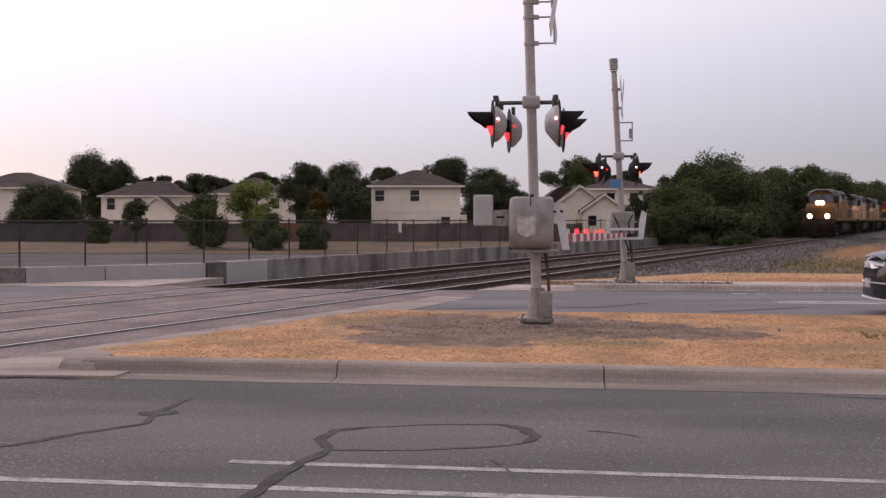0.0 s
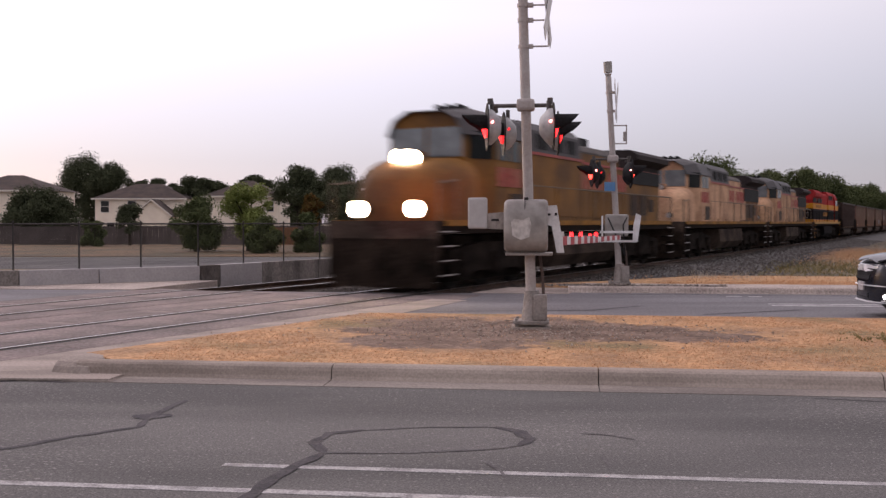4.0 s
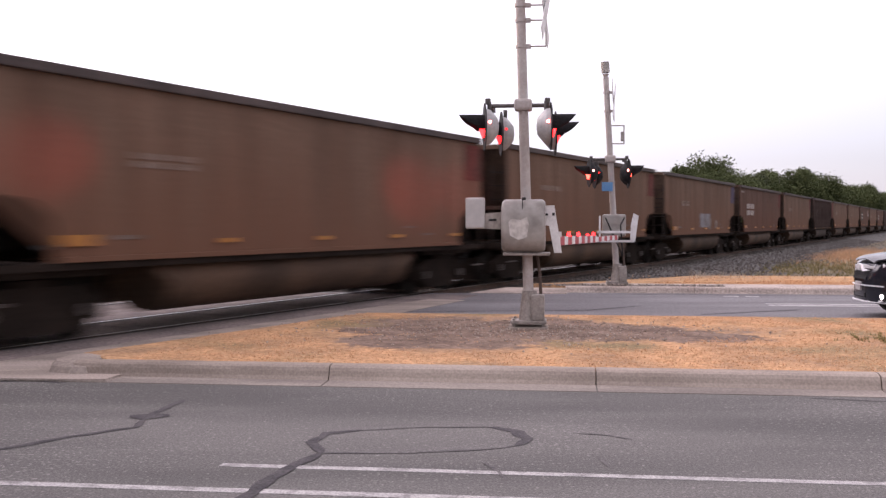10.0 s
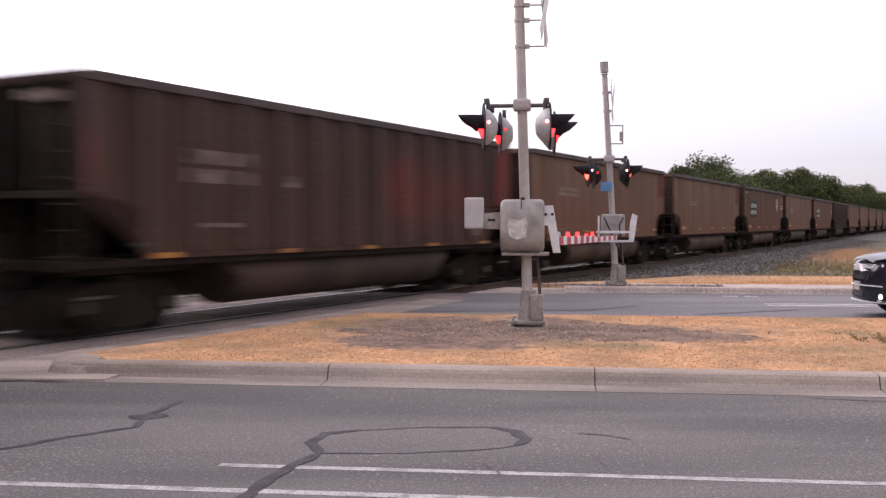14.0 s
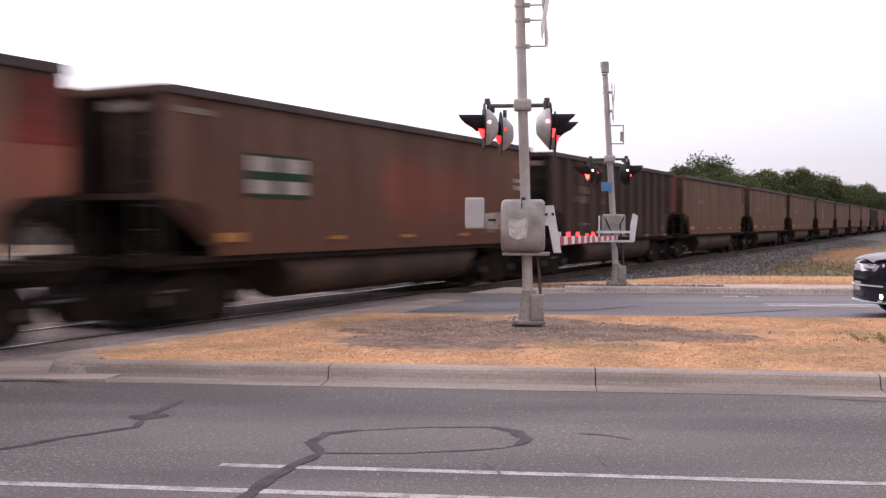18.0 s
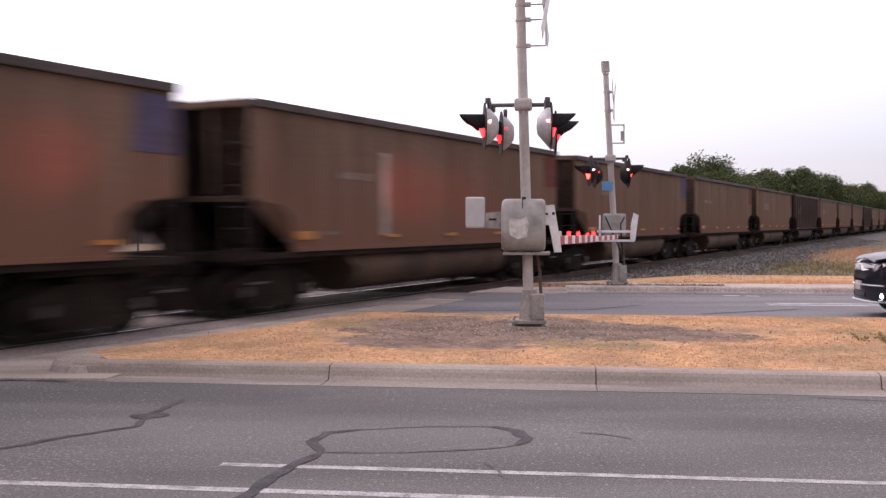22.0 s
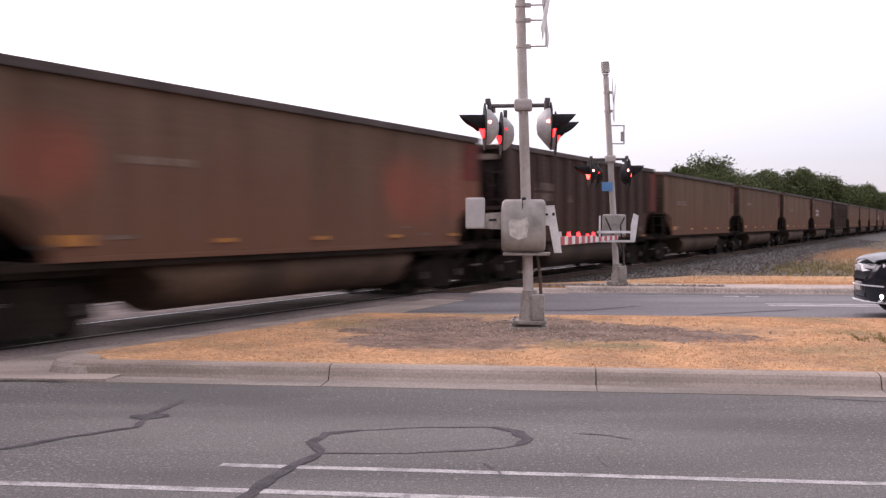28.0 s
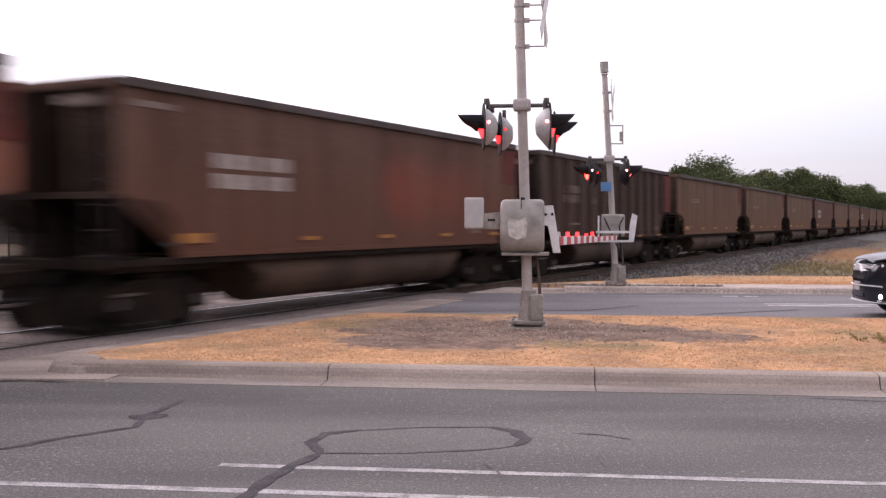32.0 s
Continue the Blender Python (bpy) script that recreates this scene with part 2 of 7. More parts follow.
def median_mat():
    """Dry grass thinning out to brown dirt round the bare spots."""
    m = bpy.data.materials.new("dry_grass_and_dirt")
    m.use_nodes = True
    n, l = m.node_tree.nodes, m.node_tree.links
    b = n["Principled BSDF"]
    b.inputs["Roughness"].default_value, b.inputs["Specular IOR Level"].default_value = 0.95, 0.1
    co = n.new("ShaderNodeTexCoord")

    def math_(op, x, y):
        q = n.new("ShaderNodeMath")
        q.operation = op
        for i, val in enumerate((x, y)):
            if isinstance(val, (int, float)):
                q.inputs[i].default_value = val
            else:
                l.new(val, q.inputs[i])
        return q.outputs[0]

    def noise_(scale, detail=5):
        q = n.new("ShaderNodeTexNoise")
        q.inputs["Scale"].default_value, q.inputs["Detail"].default_value = scale, detail
        l.new(co.outputs["Object"], q.inputs["Vector"])
        return q.outputs[0]

    def along(axis):
        q = n.new("ShaderNodeVectorMath")
        q.operation = "DOT_PRODUCT"
        q.inputs[1].default_value = axis
        l.new(co.outputs["Object"], q.inputs[0])
        return q.outputs["Value"]

    def mix_(fac, x, y):
        q = n.new("ShaderNodeMixRGB")
        l.new(fac, q.inputs[0])
        for i, val in ((1, x), (2, y)):
            if isinstance(val, tuple):
                q.inputs[i].default_value = (*val, 1)
            else:
                l.new(val, q.inputs[i])
        return q.outputs[0]

    def range_(x, lo, hi, a=0.0, c=1.0):
        q = n.new("ShaderNodeMapRange")
        q.inputs[1].default_value, q.inputs[2].default_value, q.inputs[3].default_value, q.inputs[4].default_value = lo, hi, a, c
        l.new(x, q.inputs[0])
        return q.outputs[0]
    det = E_.x * G_.y - E_.y * G_.x
    u, v = along((G_.y / det, -G_.x / det, 0)), along((-E_.y / det, E_.x / det, 0))
    near = None
    for cu, cv, ru, rv in BARE:
        du = math_("DIVIDE", math_("SUBTRACT", u, cu), ru)
        dv = math_("DIVIDE", math_("SUBTRACT", v, cv), rv)
        d = math_("SQRT", math_("ADD", math_("MULTIPLY", du, du), math_("MULTIPLY", dv, dv)), 0)
        near = d if near is None else math_("MINIMUM", near, d)
    ragged = math_("ADD", near, math_("ADD", math_("MULTIPLY", math_("SUBTRACT", noise_(0.9), 0.5), 1.5), math_("MULTIPLY", math_("SUBTRACT", noise_(5), 0.5), 0.9)))
    bare = range_(ragged, 0.86, 1.12, 1.0, 0.0)
    grass = mix_(range_(noise_(1.3), 0.42, 0.66), (0.47, 0.275, 0.150), (0.32, 0.200, 0.122))
    grass = mix_(range_(noise_(0.45), 0.52, 0.66), grass, (0.22, 0.165, 0.095))
    dirt = mix_(range_(noise_(2.2), 0.4, 0.62), (0.225, 0.160, 0.128), (0.140, 0.098, 0.078))
    col = mix_(bare, grass, dirt)
    fine = noise_(16, 6)
    mu = n.new("ShaderNodeMixRGB")
    mu.blend_type, mu.inputs[0].default_value = "MULTIPLY", 1.0
    l.new(col, mu.inputs[1])
    l.new(range_(fine, 0.34, 0.66, 0.72, 1.28), mu.inputs[2])
    l.new(mu.outputs[0], b.inputs["Base Color"])
    bp = n.new("ShaderNodeBump")
    bp.inputs["Strength"].default_value, bp.inputs["Distance"].default_value = 0.6, 0.03
    l.new(fine, bp.inputs["Height"])
    l.new(bp.outputs[0], b.inputs["Normal"])
    return m


MEDIAN = median_mat()

# ---- building helpers ----
def part(name, bm, material, parent, label="", smooth=False):
    me = bpy.data.meshes.new(name)
    bm.normal_update()
    bm.to_mesh(me)
    bm.free()
    for m in (material if isinstance(material, (list, tuple)) else [material]):
        me.materials.append(m)
    if smooth:
        for p in me.polygons:
            p.use_smooth = True
        me.set_sharp_from_angle(angle=radians(36))
    ob = new(name, me)
    if parent:
        ob.parent = parent
    if label:
        ob["label"] = label
    return ob


def again(ob, x, y, z, rx=0, ry=0, rz=0):
    """The same mesh once more, under the same parent."""
    o = ob.copy()
    scene.collection.objects.link(o)
    o.matrix_basis = pose(x, y, z, rx, ry, rz)
    return o


def empty(name, m, label, category, group="", kind=""):
    e = new(name)
    e.matrix_world = m
    return tagged(e, label, category, group, kind)


def box(bm, x0, x1, y0, y1, z0, z1, bevel=0.0, mi=0):
    r = bmesh.ops.create_cube(bm, size=1.0, matrix=Matrix.Translation(((x0 + x1) / 2, (y0 + y1) / 2, (z0 + z1) / 2)) @ Matrix.Diagonal((x1 - x0, y1 - y0, z1 - z0, 1)))
    vs = r["verts"]
    fs = {f for v in vs for f in v.link_faces}
    for f in fs:
        f.material_index = mi
    if bevel:
        es = list({e for v in vs for e in v.link_edges})
        bmesh.ops.bevel(bm, geom=es, offset=bevel, segments=2, affect="EDGES", profile=0.6)
    return bm


def cyl(bm, a, b, r, r2=None, seg=14, mi=0):
    a, b = Vector(a), Vector(b)
    q = (b - a).to_track_quat("Z", "Y").to_matrix().to_4x4()
    res = bmesh.ops.create_cone(bm, cap_ends=True, segments=seg, radius1=r, radius2=r if r2 is None else r2, depth=(b - a).length,
                                matrix=Matrix.Translation((a + b) / 2) @ q)
    for f in {f for v in res["verts"] for f in v.link_faces}:
        f.material_index = mi
    return bm


def slab(bm, pts, z0, z1):
    """An upright prism over a plan outline (counter-clockwise)."""
    lo = [bm.verts.new((x, y, z0)) for x, y in pts]
    hi = [bm.verts.new((x, y, z1)) for x, y in pts]
    bm.faces.new(hi)
    bm.faces.new(lo[::-1])
    k = len(pts)
    for i in range(k):
        bm.faces.new((lo[i], lo[(i + 1) % k], hi[(i + 1) % k], hi[i]))
    return bm


def loft(bm, profile, x0, x1, close=True):
    """A profile in y, z drawn out along x."""
    a = [bm.verts.new((x0, y, z)) for y, z in profile]
    b = [bm.verts.new((x1, y, z)) for y, z in profile]
    k = len(profile)
    for i in range(k if close else k - 1):
        bm.faces.new((a[i], a[(i + 1) % k], b[(i + 1) % k], b[i]))
    if close:
        bm.faces.new(a[::-1])
        bm.faces.new(b)
    bmesh.ops.recalc_face_normals(bm, faces=bm.faces)
    return bm


def plate(bm, pts, y0, y1):
    """A side outline in x, z given thickness from y0 to y1."""
    a = [bm.verts.new((x, y0, z)) for x, z in pts]
    b = [bm.verts.new((x, y1, z)) for x, z in pts]
    k = len(pts)
    bm.faces.new(a)
    bm.faces.new(b[::-1])
    for i in range(k):
        bm.faces.new((a[(i + 1) % k], a[i], b[i], b[(i + 1) % k]))
    bmesh.ops.recalc_face_normals(bm, faces=bm.faces)
    return bm


def B():
    return bmesh.new()


def road_pts(*uv):
    return [tuple((E_ * u + G_ * v).xy) for u, v in uv]


def track_pts(*sp):
    return [tuple((TS * s + TP * p).xy) for s, p in sp]

# ---- the ground, the roads and the crossing ----
bm = B()
gs = 2500
slab(bm, [(-gs, -gs), (gs, -gs), (gs, gs), (-gs, gs)], -1.2, -0.45)
tagged(part("ground", bm, GROUND, None), "dry grassy ground reaching to the horizon", "ground", kind="structure")

FAR_KERB = 26.95
road = tagged(part("road", slab(B(), road_pts((-120, -7), (120, -7), (120, 19.0), (-120, 19.0)), -0.5, 0.0), ASPHALT, None),
              "worn grey asphalt road with tar-sealed cracks", "road", kind="structure")
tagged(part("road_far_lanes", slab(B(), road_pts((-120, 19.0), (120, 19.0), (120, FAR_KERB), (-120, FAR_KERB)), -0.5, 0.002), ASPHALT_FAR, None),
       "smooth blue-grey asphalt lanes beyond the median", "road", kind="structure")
tagged(part("ground_behind", slab(B(), road_pts((-120, -60), (120, -60), (120, -7), (-120, -7)), -0.5, 0.1), GROUND, None),
       "dry grass verge behind the road", "ground", kind="structure")


def line(name, u0, u1, v, w, z=0.004, m=PAINT):
    tagged(part(name, slab(B(), road_pts((u0, v - w / 2), (u1, v - w / 2), (u1, v + w / 2), (u0, v + w / 2)), z - 0.003, z), m, None),
           "worn white painted lane line on asphalt", "road marking", kind="structure")


line("lane_line", -2.57, 60, 7.6, 0.10)
line("lane_line", -60, 60, 6.88, 0.11)
line("lane_line", 3.6, 70, 24.2, 0.15, 0.006, PAINT_FAR)
line("lane_line", 3.6, 70, 23.75, 0.15, 0.006, PAINT_FAR)

# median island: kerb with gutter, and the dry grass on it
NOSE = 9.42
def across(p, v):
    """u at which the line p from the track's foot crosses the road line v."""
    a, b = -math.cos(STRIP - PHI0), math.sin(STRIP - PHI0)
    return (p - b * v) / a


u_a, u_b = across(NOSE, 11.95), across(NOSE, 19.1)
gutter_prof = [(11.38, -0.3), (11.38, 0.006), (11.79, 0.012), (11.79, -0.3)]
kerb_prof = [(11.79, -0.3), (11.79, 0.012), (11.815, 0.05), (11.83, 0.105), (11.85, 0.14), (11.89, 0.16), (11.95, 0.165), (12.1, 0.160), (12.1, -0.3)]
kerb = empty("kerb", on_road(0, 0), "weathered concrete kerb and gutter along the grass median", "kerb", kind="structure")
gutter_prof = [(v * RV, z) for v, z in gutter_prof]
kerb_prof = [(v * RV, z) for v, z in kerb_prof]
joints = [-5.7, -2.79, 0.05, 2.9, 5.75, 8.6, 11.45, 14.3, 17.15, 20.0, 40]
joints = [u * RU + 11.8 * RS for u in joints]
for a, b in zip(joints, joints[1:]):
    part("kerb_stone", loft(B(), kerb_prof, a + 0.006, b - 0.006), CONCRETE, kerb)
    part("gutter", loft(B(), gutter_prof, a + 0.006, b - 0.006), GUTTER_WORN, kerb)

median = tagged(part("median", slab(B(), road_pts((-5.35, 12.1), (70, 12.1), (70, 19.05), (u_b + 0.1, 19.05), (across(9.52, 12.75), 12.75), (-5.55, 12.3)), -0.3, 0.15), MEDIAN, None),
                "low grass median covered in dry golden grass", "median", kind="structure")

# rails, crossing panels, ballast
def rail_pair(p, name):
    for side in (-0.7525, 0.7525):
        bm = B()
        prof = [(-0.036, 0), (0.036, 0), (0.036, -0.03), (0.01, -0.045), (0.01, -0.12), (0.07, -0.14), (0.07, -0.16), (-0.07, -0.16), (-0.07, -0.14), (-0.01, -0.12), (-0.01, -0.045), (-0.036, -0.03)]
        loft(bm, prof, -80, 400)
        for f in bm.faces:
            f.material_index = 0 if f.normal.z > 0.9 and f.calc_center_median().z > -0.01 else 1
        ob = part("rail", bm, [RAIL_TOP, RAIL_SIDE], None)
        ob.matrix_world = on_track(0, p + side)
        tagged(ob, "steel rail with a bright worn head", "rail", group="rails", kind="structure")


for p in (P1, P2):
    rail_pair(p, "rail")
# concrete crossing panels between and beside the rails, with dark flangeways
for p, s_end in ((P1, 20.9), (P2, 19.2)):
    cross = empty("crossing_surface", on_track(0, p, 0), "worn concrete panels of a level crossing", "level crossing", kind="structure")
    for y0, y1, strip in ((-0.595, 0.595, 0), (-1.75, -0.935, 1), (0.935, 1.75, 1)):
        k0 = None
        s = -12.0
        while s + 2.4 < s_end + 0.1:
            if k0 is None:
                k0 = part("panel", box(B(), 0.012, 2.388, y0, y1, -0.2, 0.012, 0.006), CROSSING, cross)
                k0.matrix_basis = pose(s, 0, 0)
            else:
                again(k0, s, 0, 0)
            s += 2.4
    # the outer gaps are widened: their dark colour also paints the rail's side shade
    for y0, y1 in ((-0.715, -0.60), (0.60, 0.715), (-0.93, -0.79), (0.79, 0.93)):
        part("flangeway", box(B(), -12, s_end, y0, y1, -0.1, 0.009), RUBBER, cross)
tagged(part("crossing_apron", slab(B(), track_pts((-12, 18.9), (-12, 9.55), (11.5, 9.55), (17.5, 9.55), (24.3, 10.3), (22.6, 18.9)), -0.3, 0.004), CROSSING, None),
       "stained concrete apron round the tracks", "pavement", kind="structure")

tagged(part("crossing_edge", slab(B(), track_pts((-3, 10.75), (-3, 9.45), (17.2, 9.45), (22.5, 9.9), (22.5, 10.75)), -0.2, 0.0085), GUTTER, None),
       "pale concrete strip beside the crossing", "pavement", kind="structure")
line("lane_mark", 3.0, 3.35, 26.55, 0.14, 0.007, PAINT_FAR)
line("lane_mark", 3.5, 3.8, 26.5, 0.14, 0.007, PAINT_FAR)
# ballast beds on both sides of the road
prof = [(-5.2, -0.5), (-2.0, -0.17), (2.0, -0.17), (6.6, -0.17), (8.2, -0.5)]
for a, b in ((21.0, 420), (-120, -12)):
    bed = part("ballast_bed", loft(B(), prof, a, b), BALLAST, None)
    bed.matrix_world = on_track(0, P1)
    tagged(bed, "grey crushed-stone ballast bed under the tracks", "ballast", kind="structure")
ties = empty("tie_row", on_track(0, P1, 0), "dark weathered wooden ties half sunk in ballast", "railway ties", kind="structure")
t0 = None
for p in (0.0, P2 - P1):
    for k in range(75):
        if t0 is None:
            t0 = part("tie", box(B(), -0.11, 0.11, -1.3, 1.3, -0.3, -0.115, 0.01), TIE, ties)
            t0.matrix_basis = pose(21.3, p, 0)
        else:
            again(t0, 21.3 + 0.55 * k, p, 0)


# broken nose of the kerb
bm = B()
nose = [(-7.05, 11.42), (-6.7, 11.2), (-6.2, 11.35), (-5.1, 11.38), (-5.1, 12.6), (-5.5, 12.5), (-6.1, 12.1), (-6.7, 11.8)]
slab(bm, road_pts(*nose), -0.3, 0.035)
bmesh.ops.bevel(bm, geom=[e for e in bm.edges if e.verts[0].co.z > 0 and e.verts[1].co.z > 0], offset=0.02, segments=2, affect="EDGES")
tagged(part("kerb_apron", bm, GUTTER, None), "cracked concrete at the median's nose", "kerb", kind="structure")
bm = B()
ring = [(-6.15, 12.2), (-6.0, 11.85), (-5.7, 11.74), (-5.5, 11.76), (-5.45, 12.2), (-5.6, 12.65), (-5.98, 12.95), (-6.14, 12.6)]
cu = sum(q[0] for q in ring) / 8
cw = sum(q[1] for q in ring) / 8
levels = []
for k_, z in ((1.0, -0.05), (0.97, 0.03), (0.88, 0.10), (0.72, 0.148), (0.4, 0.16)):
    levels.append([bm.verts.new((*q, z)) for q in road_pts(*[(cu + (a - cu) * k_, cw + (b - cw) * k_) for a, b in ring])])
for lo_, hi_ in zip(levels, levels[1:]):
    for i in range(8):
        bm.faces.new((lo_[i], lo_[(i + 1) % 8], hi_[(i + 1) % 8], hi_[i]))
bm.faces.new(levels[-1])
bmesh.ops.recalc_face_normals(bm, faces=bm.faces)
tagged(part("kerb_nose", bm, GUTTER, None), "rounded worn concrete nose of the median kerb", "kerb", kind="structure")
broken = empty("broken_kerb_end", on_road(-5.75, 12.3), "broken concrete lumps at the kerb's end", "rubble", kind="structure")
for k in range(9):
    bm = B()
    bmesh.ops.create_icosphere(bm, subdivisions=1, radius=random.uniform(0.07, 0.17))
    for v in bm.verts:
        v.co *= random.uniform(0.7, 1.2)
        v.co.z *= 0.6
    o = part("lump", bm, CONCRETE, broken)
    o.matrix_basis = pose(random.uniform(-0.25, 0.3), random.uniform(-0.35, 0.35), 0.05, 0, 0, 40 * k)

# track-side edge of the median
part_edge = part("median_edge", slab(B(), track_pts((10.4, 9.5), (10.4, 9.4), (16.6, 9.4), (16.6, 9.5)), -0.2, 0.14), CONCRETE, None)
tagged(part_edge, "thin concrete edge along the median's end", "kerb", kind="structure")


def ribbon(bm, pts, width, z0, z1, seed=0):
    """A strip of uneven width along points of the road."""
    rnd = random.Random(seed)
    fine = []
    for (a, b), (c, d) in zip(pts, pts[1:]):
        n = max(2, int(math.hypot(c - a, d - b) / 0.12))
        for i in range(n):
            fine.append((a + (c - a) * i / n + rnd.uniform(-0.012, 0.012), b + (d - b) * i / n + rnd.uniform(-0.012, 0.012)))
    fine.append(pts[-1])
    left, right = [], []
    for i, q in enumerate(fine):
        a, b = fine[max(i - 1, 0)], fine[min(i + 1, len(fine) - 1)]
        t = Vector((b[0] - a[0], b[1] - a[1])).normalized()
        w = width * rnd.uniform(0.7, 1.25) * (0.45 if i in (0, len(fine) - 1) else 1) / 2
        left.append((q[0] - t.y * w, q[1] + t.x * w))
        right.append((q[0] + t.y * w, q[1] - t.x * w))
    for i in range(len(fine) - 1):
        quad = road_pts(right[i], right[i + 1], left[i + 1], left[i])
        bm.faces.new([bm.verts.new((x, y, z1)) for x, y in quad])
    return bm


def tar(pts, width, seed, z=0.0045, m=TAR):
    tagged(part("tar_seal", ribbon(B(), pts, width, 0, z, seed), m, None), "dark tar sealing a crack in the asphalt", "tar seal", kind="structure")


tar([(-9, 6.6), (-4.38, 7.9), (-4.09, 8.45), (-3.75, 8.92), (-3.85, 9.5), (-3.86, 10.34)], 0.07, 1)
tar([(-3.95, 9.3), (-3.85, 9.42), (-3.68, 9.5)], 0.26, 2, 0.0055)
tar([(-1.96, 8.09), (-2.13, 8.46), (-2.12, 8.85), (-1.86, 9.03)], 0.085, 3)
tar([(-1.86, 9.03), (-1.33, 9.24), (-0.82, 9.3)], 0.035, 4, m=TAR_THIN)
tar([(-0.82, 9.3), (-0.6, 9.12), (-0.5, 8.83), (-0.56, 8.55)], 0.12, 5)
tar([(-0.56, 8.55), (-0.78, 8.37), (-1.34, 8.17), (-1.96, 8.09)], 0.045, 6, m=TAR_THIN)
tar([(-1.97, 8.09), (-2.05, 7.61), (-2.11, 7.13), (-2.14, 6.0)], 0.10, 7, 0.0065)
tar([(-6.9, 11.2), (-6.26, 11.3), (-5.98, 11.42), (-5.5, 11.28)], 0.06, 8)
tar([(-0.12, 9.12), (0.15, 9.06), (0.32, 8.91)], 0.03, 9, m=TAR_THIN)
tar([(2.1, 11.26), (2.77, 11.13), (5, 10.9)], 0.04, 10, m=TAR_THIN)
tar([(-0.75, 7.9), (-0.62, 7.62), (-0.55, 7.4)], 0.03, 11, m=TAR_THIN)
tar([(0.05, 8.2), (0.12, 7.9)], 0.03, 12, m=TAR_THIN)
tar([(-6.0, 20.5), (0.0, 22.0), (1.0, 23.3)], 0.09, 13, 0.0075)
tar([(2.0, 21.2), (4.0, 22.6)], 0.12, 14, 0.0075)

# far kerb, pavement and verge
u_far = across(11.0, FAR_KERB)
far_kerb = empty("kerb_far", on_road(0, FAR_KERB - 11.38), "low concrete kerb of the far pavement", "kerb", kind="structure")
for k in range(12):
    a = (u_far + 2.5 + k * 3.05) * RU + 11.38 * RS
    part("kerb_stone", loft(B(), kerb_prof, a, a + 3.04 * RU), CONCRETE_L, far_kerb)
    part("gutter", loft(B(), gutter_prof, a, a + 3.04 * RU), ASPHALT_FAR, far_kerb)
tagged(part("pavement", slab(B(), road_pts((u_far + 2.5, FAR_KERB + 0.7), (70, FAR_KERB + 0.7), (70, 29.3), (u_far + 2.9, 29.3)), -0.3, 0.14), CONCRETE_L, None),
       "pale concrete pavement beyond the far lanes", "pavement", kind="structure")
tagged(part("pavement_flat_end", slab(B(), road_pts((u_far + 0.2, FAR_KERB), (u_far + 2.5, FAR_KERB), (u_far + 2.9, 29.3), (u_far + 0.9, 29.3)), -0.3, 0.016), CONCRETE_L, None),
       "flat pale concrete where the pavement meets the tracks", "pavement", kind="structure")
tagged(part("pavement_behind_tracks", slab(B(), road_pts((-40, FAR_KERB), (-11.4, FAR_KERB), (-10.8, 31.5), (-40, 31.5)), -0.3, 0.022), CONCRETE_L, None),
       "pale concrete pavement before the low wall", "pavement", kind="structure")
tagged(part("verge", slab(B(), road_pts((u_far + 1.4, 29.3), (70, 29.3), (70, 35.0), (across(7.3, 34.5), 34.5), (u_far + 3.4, 31.0)), -0.5, 0.11), DRY, None),
       "strip of dry golden grass before the ballast", "verge", kind="structure")
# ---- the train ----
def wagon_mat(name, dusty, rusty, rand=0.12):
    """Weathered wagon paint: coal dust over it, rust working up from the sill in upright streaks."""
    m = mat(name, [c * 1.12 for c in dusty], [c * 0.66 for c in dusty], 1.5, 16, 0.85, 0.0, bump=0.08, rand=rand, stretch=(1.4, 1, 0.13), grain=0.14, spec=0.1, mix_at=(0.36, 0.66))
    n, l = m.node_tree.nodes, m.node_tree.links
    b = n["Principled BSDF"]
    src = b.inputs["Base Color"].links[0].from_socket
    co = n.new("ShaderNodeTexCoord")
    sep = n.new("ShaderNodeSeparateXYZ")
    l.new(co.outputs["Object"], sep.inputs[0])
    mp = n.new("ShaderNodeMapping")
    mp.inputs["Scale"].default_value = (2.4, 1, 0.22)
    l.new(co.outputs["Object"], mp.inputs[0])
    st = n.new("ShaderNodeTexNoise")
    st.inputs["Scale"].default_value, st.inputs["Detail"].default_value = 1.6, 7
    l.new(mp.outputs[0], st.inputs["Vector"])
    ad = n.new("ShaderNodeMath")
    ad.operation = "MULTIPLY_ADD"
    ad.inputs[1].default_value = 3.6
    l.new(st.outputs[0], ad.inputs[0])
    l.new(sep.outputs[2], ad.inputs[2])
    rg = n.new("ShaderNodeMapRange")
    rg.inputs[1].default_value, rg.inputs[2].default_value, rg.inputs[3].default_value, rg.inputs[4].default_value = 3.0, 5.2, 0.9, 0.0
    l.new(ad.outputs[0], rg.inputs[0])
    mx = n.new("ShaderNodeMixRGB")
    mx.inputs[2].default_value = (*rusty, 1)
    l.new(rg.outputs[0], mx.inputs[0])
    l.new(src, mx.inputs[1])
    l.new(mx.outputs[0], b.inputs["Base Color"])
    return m


